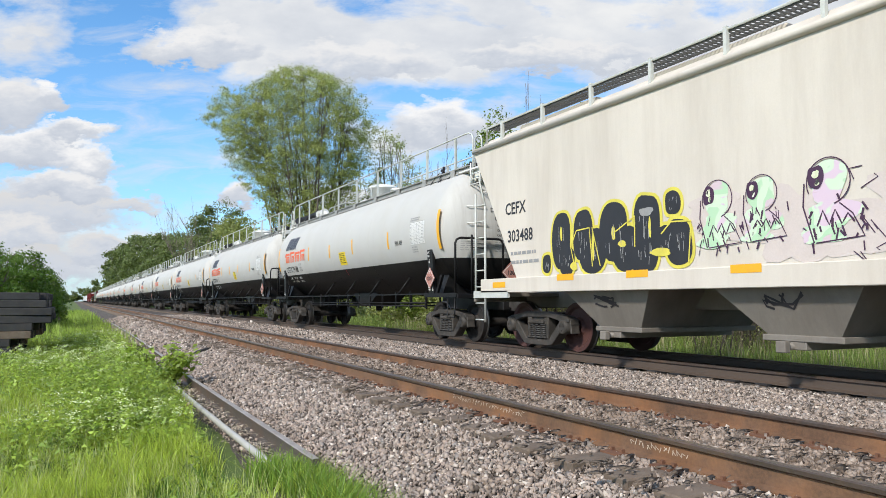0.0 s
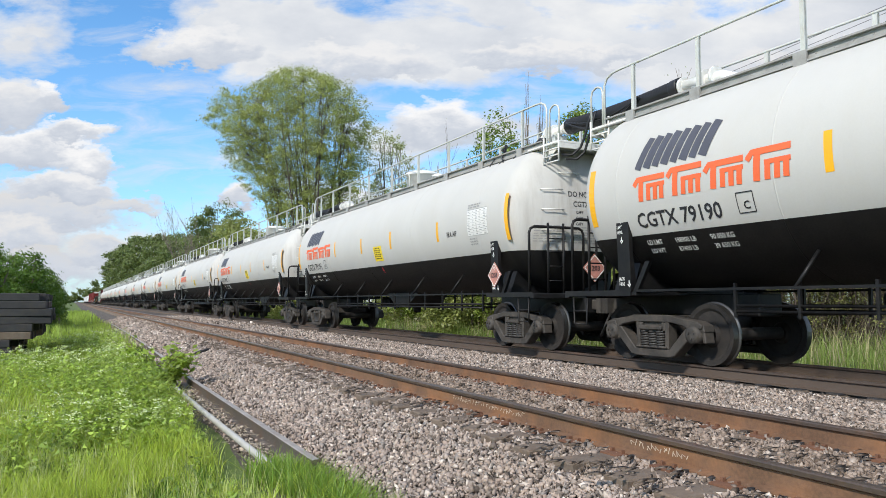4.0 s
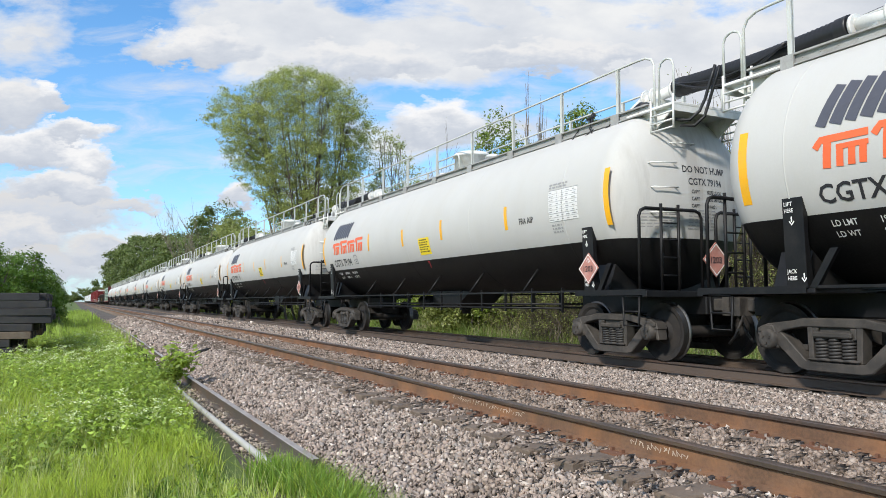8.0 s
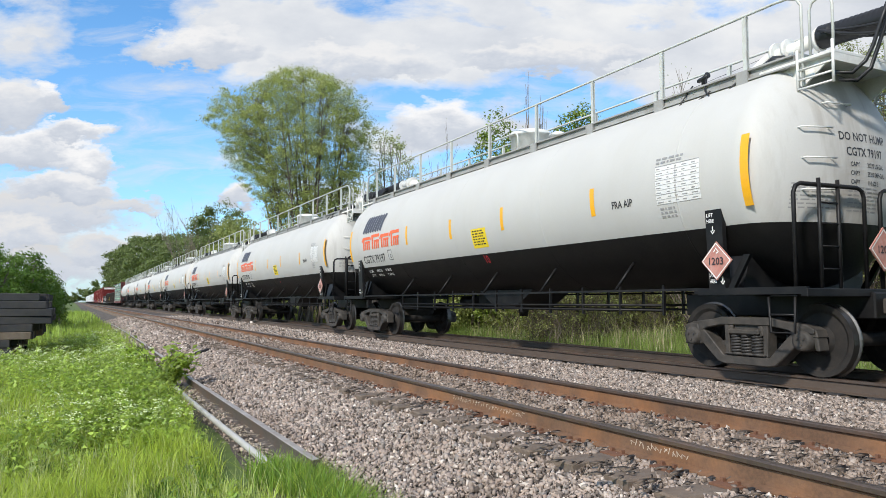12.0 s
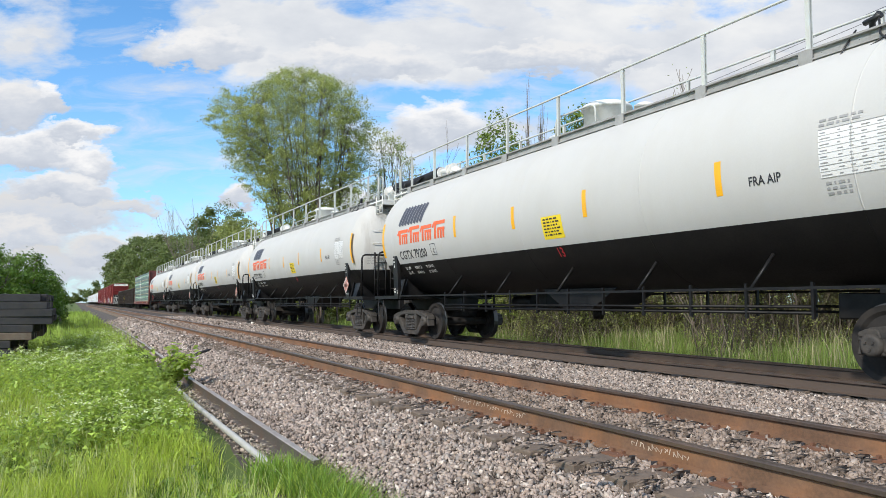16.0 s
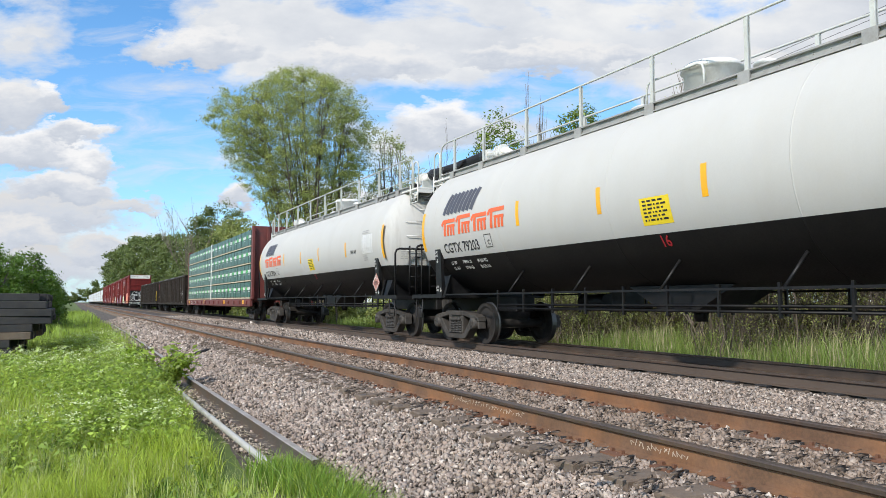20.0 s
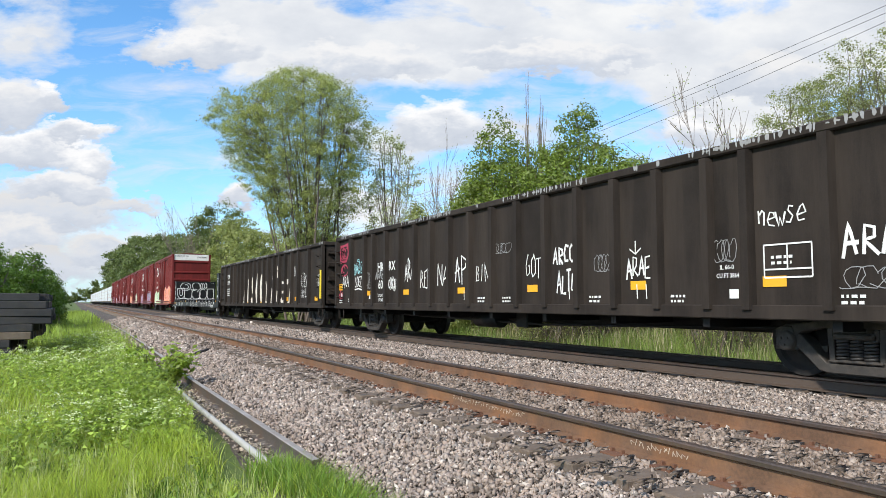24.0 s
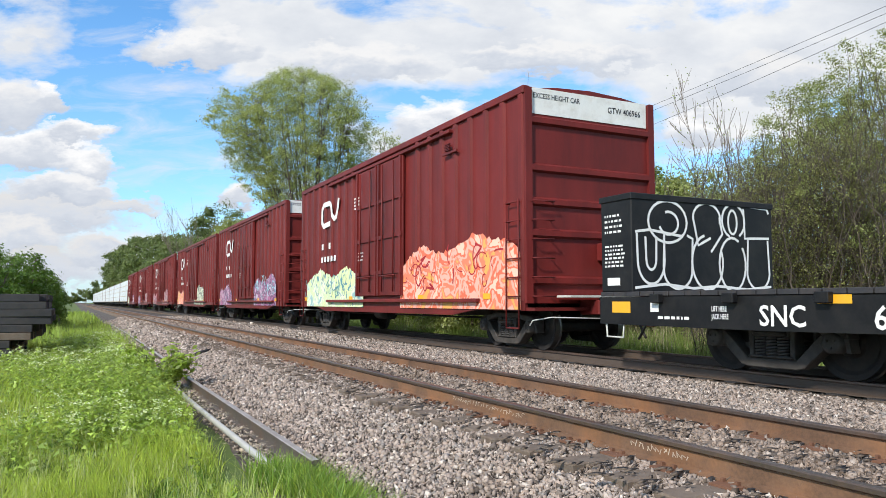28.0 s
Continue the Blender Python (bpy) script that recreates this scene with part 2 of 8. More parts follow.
M["yellow"] = material("yellow_reflector", (0.85, 0.42, 0.015), 0.35, vary=0.08, dirt=(0.4, 0.3, 0.12), dirt_amount=0.2, bump=0.0)
M["sign_yellow"] = material("yellow_notice", (0.82, 0.62, 0.03), 0.45, vary=0.05, bump=0.0)
M["ink"] = material("black_lettering", (0.025, 0.025, 0.03), 0.5, vary=0.2, bump=0.0)
M["ink_grey"] = material("grey_lettering", (0.30, 0.30, 0.30), 0.55, vary=0.2, bump=0.0)
M["slate"] = material("slate_blue_lettering", (0.075, 0.078, 0.10), 0.5, vary=0.15, bump=0.0)
M["orange"] = material("orange_lettering", (0.80, 0.14, 0.045), 0.5, vary=0.1, bump=0.0)
M["cream_paint"] = material("cream_spray_paint", (0.72, 0.66, 0.57), 0.6, vary=0.12, dirt=(0.40, 0.34, 0.28), dirt_amount=0.3, dirt_scale=6, bump=0.0)
M["walk_grey"] = material("weathered_walkway_grey", (0.33, 0.33, 0.32), 0.55, vary=0.2, scale=3, dirt=(0.16, 0.14, 0.12), dirt_amount=0.4, dirt_scale=4, bump=0.1)
M["board_grey"] = material("dark_mesh_grey", (0.10, 0.10, 0.095), 0.6, vary=0.2, bump=0.05)
M["stencil"] = material("white_stencil", (0.75, 0.75, 0.73), 0.55, vary=0.1, bump=0.0)
M["placard"] = material("faded_red_placard", (0.46, 0.19, 0.15), 0.5, vary=0.25, scale=6, dirt=(0.55, 0.42, 0.38), dirt_amount=0.4, dirt_scale=8, bump=0.0)
M["chalk"] = material("rust_stained_chalk", (0.46, 0.37, 0.29), 0.7, vary=0.3, scale=8, bump=0.0)
M["red"] = material("red_crayon", (0.42, 0.02, 0.03), 0.6, vary=0.2, bump=0.0)
M["soot"] = material("sooty_stain", (0.06, 0.055, 0.05), 0.8, vary=0.3)
M["hopper"] = material("cream_hopper_paint", (0.65, 0.595, 0.525), 0.55, vary=0.06, scale=0.7, dirt=(0.42, 0.36, 0.30), dirt_amount=0.35, dirt_scale=1.4, bump=0.06, streak=True)
# bays and sill: underbody shade is put into the grey and brown streaks
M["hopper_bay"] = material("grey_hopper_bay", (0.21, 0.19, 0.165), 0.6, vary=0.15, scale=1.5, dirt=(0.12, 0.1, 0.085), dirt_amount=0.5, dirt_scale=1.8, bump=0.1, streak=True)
M["gondola"] = material("worn_black_gondola_paint", (0.0255, 0.0205, 0.0175), 0.7, vary=0.4, scale=1.0, spec=0.14, dirt=(0.062, 0.049, 0.040), dirt_amount=0.55, dirt_scale=1.4, bump=0.12, streak=True)
M["boxcar"] = material("oxide_red_boxcar_paint", (0.165, 0.021, 0.019), 0.5, spec=0.22, vary=0.22, scale=0.9, dirt=(0.062, 0.013, 0.013), dirt_amount=0.6, dirt_scale=1.1, bump=0.08, streak=True)
M["flat_red"] = material("oxide_red_frame_paint", (0.16, 0.04, 0.035), 0.55, vary=0.2, dirt=(0.07, 0.035, 0.03), dirt_amount=0.5, dirt_scale=2, bump=0.1)
M["wrap_green"] = material("green_lumber_wrap", (0.013, 0.088, 0.066), 0.32, vary=0.22, scale=2.0, bump=0.4, fine=2.2)
M["wrap_green"].node_tree.nodes["Bump"].inputs["Distance"].default_value = 0.06
M["wrap_white"] = material("white_lumber_wrap", (0.62, 0.66, 0.68), 0.45, vary=0.12, scale=1.0, bump=0.3, fine=8.0)
M["logo_green"] = material("bright_green_print", (0.08, 0.62, 0.12), 0.45, vary=0.1, bump=0.0)
M["lumber"] = material("pale_sawn_lumber", (0.56, 0.48, 0.35), 0.7, vary=0.25, bump=0.2)
M["rail_head"] = material("brown_rail_head", (0.13, 0.10, 0.085), 0.38, metal=0.6, vary=0.25, scale=2, dirt=(0.28, 0.16, 0.10), dirt_amount=0.35, dirt_scale=3, bump=0.05)
M["rail"] = material("rusty_rail", (0.145, 0.080, 0.046), 0.75, vary=0.55, scale=1.6, dirt=(0.34, 0.145, 0.05), dirt_amount=0.4, dirt_scale=1.5, bump=0.25)
# far rails: shade on their sides is put into the dark brown
M["rail_far"] = material("oily_dark_rail", (0.085, 0.062, 0.048), 0.65, vary=0.25, scale=1.2, dirt=(0.08, 0.055, 0.04), dirt_amount=0.4, bump=0.2)
M["rail_old"] = material("weathered_grey_rail", (0.105, 0.09, 0.078), 0.6, metal=0.3, vary=0.2, dirt=(0.16, 0.09, 0.055), dirt_amount=0.5, dirt_scale=2.5, bump=0.2)
M["rail_old_head"] = material("pale_worn_rail_top", (0.36, 0.33, 0.31), 0.5, metal=0.3, vary=0.25, scale=6, dirt=(0.2, 0.13, 0.09), dirt_amount=0.4, dirt_scale=5, bump=0.1)
M["pipe"] = material("galvanised_pipe", (0.46, 0.45, 0.42), 0.55, metal=0.15, vary=0.15, bump=0.05)
M["tie"] = material("weathered_tie_wood", (0.135, 0.10, 0.075), 0.85, vary=0.4, scale=4, dirt=(0.17, 0.145, 0.12), dirt_amount=0.5, dirt_scale=7, bump=0.5, fine=25)
M["tie_new"] = material("creosoted_tie_wood", (0.028, 0.028, 0.032), 0.7, vary=0.4, scale=3, dirt=(0.07, 0.055, 0.045), dirt_amount=0.4, dirt_scale=5, bump=0.4, fine=25)
M["plate"] = material("rusty_tie_plate", (0.15, 0.07, 0.04), 0.8, vary=0.3, bump=0.2)
def stone_material():
    """Crushed rock of several kinds, stone by stone: grey, pinkish, dark and nearly white, browned by rust dust between the rails."""
    m = material("grey_pink_ballast_stone", (0.298, 0.270, 0.248), 0.85, vary=0.22, scale=9, bump=0.35, fine=60, dirt=(0.17, 0.135, 0.105), dirt_amount=0.4, dirt_scale=0.8)
    nt = m.node_tree
    bsdf = nt.nodes["Principled BSDF"]
    grain = bsdf.inputs["Base Color"].links[0].from_socket
    geo = nt.nodes.new("ShaderNodeNewGeometry")
    kind = ramp(nt, geo.outputs["Random Per Island"], [(0.0, (0.22, 0.19, 0.165)), (0.14, (0.50, 0.45, 0.42)), (0.30, (0.95, 0.86, 0.80)), (0.46, (1.25, 1.12, 1.05)), (0.60, (0.80, 0.80, 0.80)), (0.74, (1.55, 1.42, 1.34)), (0.88, (1.15, 0.98, 0.88)), (1.0, (2.3, 2.3, 2.25))])
    col = mix(nt, 1.0, grain, kind, "MULTIPLY")
    tc = nt.nodes.new("ShaderNodeTexCoord")
    sep = nt.nodes.new("ShaderNodeSeparateXYZ")
    nt.links.new(tc.outputs["Object"], sep.inputs[0])
    n = node(nt, "ShaderNodeTexNoise", Scale=1.4, Detail=5.0, Roughness=0.6)
    nt.links.new(tc.outputs["Object"], n.inputs["Vector"])
    gap = math_node(nt, "ABSOLUTE", math_node(nt, "SUBTRACT", sep.outputs[0], 4.44))
    edge = math_node(nt, "ADD", gap, math_node(nt, "MULTIPLY", math_node(nt, "SUBTRACT", n.outputs[0], 0.5), 1.6))
    rust = ramp(nt, edge, [(0.45, (0.42, 0.42, 0.42)), (1.0, (0.14, 0.14, 0.14))])
    rust = math_node(nt, "MULTIPLY", rust, math_node(nt, "LESS_THAN", gap, 1.35))
    nt.links.new(mix(nt, rust, col, (0.175, 0.118, 0.078)), bsdf.inputs["Base Color"])
    return m


M["stone"] = stone_material()
# bed far darker than the stones: shade of their gaps in its colour
M["ballast"] = material("ballast_bed", (0.085, 0.070, 0.060), 0.9, vary=0.6, scale=14, dirt=(0.05, 0.042, 0.038), dirt_amount=0.6, dirt_scale=9, bump=0.9, fine=22)
M["ballast"].node_tree.nodes["Bump"].inputs["Distance"].default_value = 0.05
# ground coloured dark for depth, as if shaded by the blades above
M["ground"] = material("grassy_ground", (0.085, 0.13, 0.022), 0.9, vary=0.35, scale=0.5, dirt=(0.10, 0.10, 0.04), dirt_amount=0.4, dirt_scale=0.7, bump=0.6, fine=10)
M["grass"] = leaf_material("grass_blades", (0.30, 0.385, 0.055), (0.68, 0.80, 0.13), trans=0.42, island=0.8)
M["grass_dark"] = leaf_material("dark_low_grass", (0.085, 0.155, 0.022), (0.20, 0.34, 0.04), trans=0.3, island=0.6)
M["grass_pale"] = leaf_material("pale_grass_stems", (0.46, 0.50, 0.20), (0.6, 0.64, 0.24), trans=0.3, island=0.4)
M["dry_grass"] = leaf_material("mixed_dry_grass", (0.175, 0.25, 0.058), (0.34, 0.43, 0.11), island=0.65)
M["grass_tuft"] = leaf_material("mid_green_tuft_grass", (0.15, 0.25, 0.04), (0.34, 0.50, 0.07), trans=0.36, island=0.6)
M["flower"] = material("cream_flower", (0.62, 0.70, 0.36), 0.7, vary=0.1, bump=0.0, island=0.15)
M["leaf_spring"] = leaf_material("fresh_leaves", (0.235, 0.27, 0.085), (0.42, 0.47, 0.13), trans=0.38, island=0.5)
M["leaf_willow"] = leaf_material("yellow_green_young_leaves", (0.31, 0.355, 0.12), (0.52, 0.58, 0.17), trans=0.4, island=0.5)
M["leaf_pale"] = leaf_material("pale_spring_leaves", (0.33, 0.38, 0.155), (0.52, 0.58, 0.22), trans=0.4)
M["leaf_dark"] = leaf_material("dark_green_leaves", (0.085, 0.16, 0.022), (0.20, 0.34, 0.04), trans=0.4)
M["leaf_far"] = leaf_material("grey_green_leaves", (0.115, 0.155, 0.042), (0.22, 0.28, 0.07), trans=0.3)
M["leaf_mid"] = leaf_material("green_leaves", (0.142, 0.20, 0.03), (0.32, 0.42, 0.06), trans=0.3, island=0.65)
M["bark"] = material("grey_brown_bark", (0.13, 0.105, 0.085), 0.9, vary=0.3, scale=5, bump=0.6, fine=20)
M["twig"] = material("bare_grey_twigs", (0.17, 0.14, 0.115), 0.9, vary=0.3, scale=3, bump=0.2)
M["wire"] = material("black_cable", (0.05, 0.05, 0.055), 0.6, vary=0.1, bump=0.0)
M["pink"] = material("pink_spray", (0.62, 0.40, 0.50), 0.6, vary=0.2, bump=0.0)
M["mint"] = material("mint_spray", (0.42, 0.66, 0.42), 0.6, vary=0.2, bump=0.0)
M["plum"] = material("dark_plum_spray", (0.06, 0.025, 0.06), 0.6, vary=0.2, bump=0.0)
M["lemon"] = material("lemon_spray", (0.66, 0.58, 0.09), 0.6, vary=0.15, bump=0.0)
M["pale_lemon"] = material("pale_lemon_spray", (0.72, 0.78, 0.42), 0.6, vary=0.3, scale=5, bump=0.0)
M["coral"] = material("coral_spray", (0.78, 0.26, 0.13), 0.6, vary=0.3, scale=4, bump=0.0)
M["salmon"] = material("salmon_spray", (0.82, 0.42, 0.33), 0.6, vary=0.2, bump=0.0)
M["teal"] = material("teal_spray", (0.12, 0.30, 0.33), 0.6, vary=0.2, bump=0.0)
M["cyan"] = material("pale_cyan_spray", (0.35, 0.68, 0.72), 0.6, vary=0.2, bump=0.0)
M["maroon"] = material("crimson_spray", (0.35, 0.035, 0.07), 0.6, vary=0.2, bump=0.0)
M["spray_coral"] = spray("coral_and_orange_spray", [(0.80, 0.40, 0.10), (0.78, 0.22, 0.12), (0.82, 0.42, 0.33), (0.80, 0.16, 0.08), (0.85, 0.55, 0.42)], 1.9)
M["spray_lemon"] = spray("lemon_and_teal_spray", [(0.10, 0.28, 0.34), (0.72, 0.78, 0.40), (0.62, 0.74, 0.45), (0.78, 0.80, 0.62), (0.30, 0.50, 0.50)], 2.2)
M["spray_plum"] = spray("plum_and_pink_spray", [(0.05, 0.03, 0.07), (0.45, 0.14, 0.28), (0.10, 0.05, 0.12), (0.60, 0.42, 0.52), (0.12, 0.20, 0.28)], 2.4)
M["spray_pale"] = spray("cream_and_black_spray", [(0.03, 0.03, 0.03), (0.70, 0.70, 0.55), (0.62, 0.66, 0.45), (0.05, 0.05, 0.05), (0.75, 0.74, 0.66)], 2.6)
M["spray_red"] = spray("crimson_and_grey_spray", [(0.35, 0.04, 0.06), (0.25, 0.24, 0.26), (0.50, 0.10, 0.12), (0.10, 0.04, 0.06), (0.62, 0.60, 0.60)], 2.4)
M["pink_haze"] = material("pale_pink_overspray", (0.60, 0.525, 0.495), 0.6, vary=0.08, scale=2.5, bump=0.0)
M["spray_hopper"] = spray("mint_and_pink_spray", [(0.62, 0.50, 0.55), (0.45, 0.66, 0.44), (0.60, 0.72, 0.56), (0.66, 0.52, 0.62)], 2.0)
M["leaf_weed"] = leaf_material("yellow_green_weed_leaves", (0.255, 0.355, 0.055), (0.52, 0.66, 0.11), trans=0.36, island=0.65)
M["leaf_herb"] = leaf_material("mid_green_herb_leaves", (0.19, 0.28, 0.05), (0.42, 0.56, 0.10), trans=0.34, island=0.6)
M["reed"] = leaf_material("straw_coloured_reeds", (0.36, 0.325, 0.19), (0.42, 0.38, 0.2), trans=0.2, island=0.5)
M["leaf_olive"] = leaf_material("olive_brush_leaves", (0.20, 0.205, 0.06), (0.32, 0.34, 0.09), trans=0.3)
M["brush"] = material("grey_brown_brush_stems", (0.10, 0.08, 0.062), 0.9, vary=0.4, scale=3, bump=0.2)


# ---- mesh tools ----
def box(bm, x0, x1, y0, y1, z0, z1, bevel=0.0):
    v = [bm.verts.new((x, y, z)) for z in (z0, z1) for y in (y0, y1) for x in (x0, x1)]
    fs = [bm.faces.new([v[i] for i in q]) for q in ((0, 2, 3, 1), (4, 5, 7, 6), (0, 1, 5, 4), (2, 6, 7, 3), (0, 4, 6, 2), (1, 3, 7, 5))]
    if bevel:
        es = list({e for f in fs for e in f.edges})
        bmesh.ops.bevel(bm, geom=es, offset=bevel, segments=1, affect="EDGES")
    return bm


def tube(bm, pts, r, seg=6, closed=False):
    """A round bar along the points; r is one radius or one for each point."""
    pts = [Vector(p) for p in pts]
    rs = [r] * len(pts) if isinstance(r, (int, float)) else r
    rings = []
    side = None
    for i, p in enumerate(pts):
        a, b = pts[max(0, i - 1)], pts[min(len(pts) - 1, i + 1)]
        d = (b - a)
        d = d.normalized() if d.length > 1e-9 else Vector((0, 0, 1))
        if side is None:
            side = d.orthogonal().normalized()
        side = (side - d * side.dot(d))
        side = side.normalized() if side.length > 1e-6 else d.orthogonal().normalized()
        up = d.cross(side)
        rings.append([bm.verts.new(p + (side * math.cos(k * math.tau / seg) + up * math.sin(k * math.tau / seg)) * rs[i]) for k in range(seg)])
    for a, b in zip(rings, rings[1:]):
        for k in range(seg):
            bm.faces.new((a[k], a[(k + 1) % seg], b[(k + 1) % seg], b[k])).smooth = True
    bm.faces.new(rings[0][::-1])
    bm.faces.new(rings[-1])
    return bm


def prism(bm, poly, a0, a1, axis="y"):
    """A flat outline, drawn in the two other axes in x, y, z order, drawn out along the axis from a0 to a1."""
    def at(p, a):
        return {"x": (a, p[0], p[1]), "y": (p[0], a, p[1]), "z": (p[0], p[1], a)}[axis]
    lo, hi = [bm.verts.new(at(p, a0)) for p in poly], [bm.verts.new(at(p, a1)) for p in poly]
    n = len(poly)
    fs = [bm.faces.new((lo[i], lo[(i + 1) % n], hi[(i + 1) % n], hi[i])) for i in range(n)]
    fs += [bm.faces.new(lo[::-1]), bm.faces.new(hi)]
    bmesh.ops.recalc_face_normals(bm, faces=fs)
    return bm


def lathe(bm, profile, axis="x", centre=(0, 0, 0), seg=28, smooth=True):
    """Turns (along, radius) pairs round the axis through centre."""
    rings = []
    for a, r in profile:
        ring = []
        for k in range(seg):
            c, s = r * math.cos(k * math.tau / seg), r * math.sin(k * math.tau / seg)
            p = {"x": (a, c, s), "y": (s, a, c), "z": (c, s, a)}[axis]
            ring.append(bm.verts.new(Vector(p) + Vector(centre)))
        rings.append(ring)
    fs = []
    for a, b in zip(rings, rings[1:]):
        for k in range(seg):
            f = bm.faces.new((a[k], a[(k + 1) % seg], b[(k + 1) % seg], b[k]))
            f.smooth = smooth
            fs.append(f)
    fs += [bm.faces.new(rings[0][::-1]), bm.faces.new(rings[-1])]
    bmesh.ops.recalc_face_normals(bm, faces=fs)
    return bm


def to_mesh(name, bm, mat):
    me = bpy.data.meshes.new(name)
    bm.to_mesh(me)
    bm.free()
    me.materials.append(M[mat] if isinstance(mat, str) else mat)
    return me


def part(name, bm, mat, parent=None, label=""):
    """Links a bmesh (or a mesh) as one object under a thing or a part."""
    me = to_mesh(name, bm, mat) if isinstance(bm, bmesh.types.BMesh) else bm
    ob = new(name, me)
    ob.parent = parent
    if label:
        ob["label"] = label
    return ob


def again(ob, parent=None, m=None):
    """One more part on the same mesh, at the pose m."""
    o = new(ob.name.split(".")[0], ob.data)
    o.parent = parent or ob.parent
    if m is not None:
        o.matrix_basis = m
    if "label" in ob:
        o["label"] = ob["label"]
    return o


def B():
    return bmesh.new()


def soup(name, verts, faces, mat, parent=None, smooth=False):
    """A big joined mesh from numpy arrays of points and equal-sided faces."""
    me = bpy.data.meshes.new(name)
    n, k = faces.shape
    me.vertices.add(len(verts))
    me.vertices.foreach_set("co", verts.astype(np.float32).ravel())
    me.loops.add(n * k)
    me.loops.foreach_set("vertex_index", faces.astype(np.int32).ravel())
    me.polygons.add(n)
    me.polygons.foreach_set("loop_start", np.arange(0, n * k, k, dtype=np.int32))
    if smooth:
        me.polygons.foreach_set("use_smooth", np.ones(n, dtype=bool))
    me.update(calc_edges=True)
    me.materials.append(M[mat] if isinstance(mat, str) else mat)
    ob = new(name, me)
    ob.parent = parent
    return ob


TEXTS = {}


def text_points(s):
    """Outline faces of a text 1 m high in capitals, at the built-in font's shapes."""
    if s not in TEXTS:
        cu = bpy.data.curves.new("lettering", "FONT")
        cu.body, cu.resolution_u, cu.size, cu.offset = s, 2, 1.37, 0.022
        ob = bpy.data.objects.new("lettering", cu)
        me = ob.to_mesh()
        TEXTS[s] = ([tuple(v.co) for v in me.vertices], [tuple(p.vertices) for p in me.polygons])
        ob.to_mesh_clear()
        bpy.data.objects.remove(ob)
        bpy.data.curves.remove(cu)
    return TEXTS[s]


def text_width(s, h):
    vs = text_points(s)[0]
    return max((v[0] for v in vs), default=0) * h


def lettering(bm, s, where, h, width=1.0, slant=0.0):
    """Adds the text in capitals h high; where(u, v) gives the place of a point u along and v up."""
    vs, fs = text_points(s)
    made = [bm.verts.new(where((x + slant * y) * h * width, y * h)) for x, y, _ in vs]
    for f in fs:
        bm.faces.new([made[i] for i in f])
    return bm


def on_side(x, y, z):
    """A writing place on a flat car side that faces -X: along is towards -Y."""
    return lambda u, v: (x, y - u, z + v)


def on_end(x, y, z):
    """A writing place on an end that faces -Y: along is towards +X."""
    return lambda u, v: (x + u, y, z + v)


def on_tank(y, z, r, cz):
    """A writing place on a tank of radius r with its middle at height cz, starting z high on the side that faces -X."""
    a0 = math.asin((z - cz) / r)
    return lambda u, v: (-r * math.cos(a0 + v / r), y - u, cz + r * math.sin(a0 + v / r))


def patch(bm, where, u0, u1, v0, v1, nu=1, nv=4):
    """A flat sheet of paint or film laid on a surface."""
    g = [[bm.verts.new(where(u0 + (u1 - u0) * i / nu, v0 + (v1 - v0) * j / nv)) for j in range(nv + 1)] for i in range(nu + 1)]
    for i in range(nu):
        for j in range(nv):
            bm.faces.new((g[i][j], g[i + 1][j], g[i + 1][j + 1], g[i][j + 1]))
    return bm


COATS = []


def coat(where):
    """The same surface, a hair further out for each new coat of paint."""
    k = (len(COATS) % 14) * 0.00016
    COATS.append(0)

    def out(u, v, extra=0.0):
        p = Vector(where(u, v))
        n = (Vector(where(u + 0.01, v)) - p).cross(Vector(where(u, v + 0.01)) - p)
        return p + n.normalized() * (k + extra)
    return out


def stroke(bm, where, pts, w):
    """A painted line of width w through (along, up) points."""
    vs = []
    out = coat(where)
    line = [pts[0]]
    for a, b in zip(pts, pts[1:]):
        n = max(1, math.ceil(math.hypot(b[0] - a[0], b[1] - a[1]) / 0.11))
        line += [(a[0] + (b[0] - a[0]) * i / n, a[1] + (b[1] - a[1]) * i / n) for i in range(1, n + 1)]
    for i, p in enumerate(line):
        a, b = line[max(0, i - 1)], line[min(len(line) - 1, i + 1)]
        dx, dy = b[0] - a[0], b[1] - a[1]
        d = math.hypot(dx, dy) or 1
        nx, ny = -dy / d * w / 2, dx / d * w / 2
        vs.append((bm.verts.new(out(p[0] + nx, p[1] + ny, i * 0.00003)), bm.verts.new(out(p[0] - nx, p[1] - ny, i * 0.00003))))
    for (a, b), (c, d) in zip(vs, vs[1:]):
        bm.faces.new((a, b, d, c))
    return bm


def arc(cu, cv, ru, rv, a0, a1, n=14):
    return [(cu + ru * math.cos(radians(a0 + (a1 - a0) * i / n)), cv + rv * math.sin(radians(a0 + (a1 - a0) * i / n))) for i in range(n + 1)]


def blob(bm, where, cu, cv, ru, rv, rough=0.15, n=22, rnd=random, power=2.6):
    """A puffy painted shape."""
    vs = []
    ph = [rnd.uniform(0, 6.28) for _ in range(3)]
    where = coat(where)
    for i in range(n):
        a = i * math.tau / n
        c, s = math.cos(a), math.sin(a)
        k = (abs(c) ** power + abs(s) ** power) ** (-1 / power)
        k *= 1 + rough * (0.5 * math.sin(2 * a + ph[0]) + 0.35 * math.sin(3 * a + ph[1]) + 0.25 * math.sin(5 * a + ph[2]))
        vs.append(bm.verts.new(where(cu + ru * k * c, cv + rv * k * s)))
    bm.faces.new(vs)
    return bm


# ---- running gear, shared by all cars ----
GAUGE2 = 0.755      # half the distance between rail centres
WHEEL_R = 0.457
SPIN = []           # every wheelset; keyed in motions()


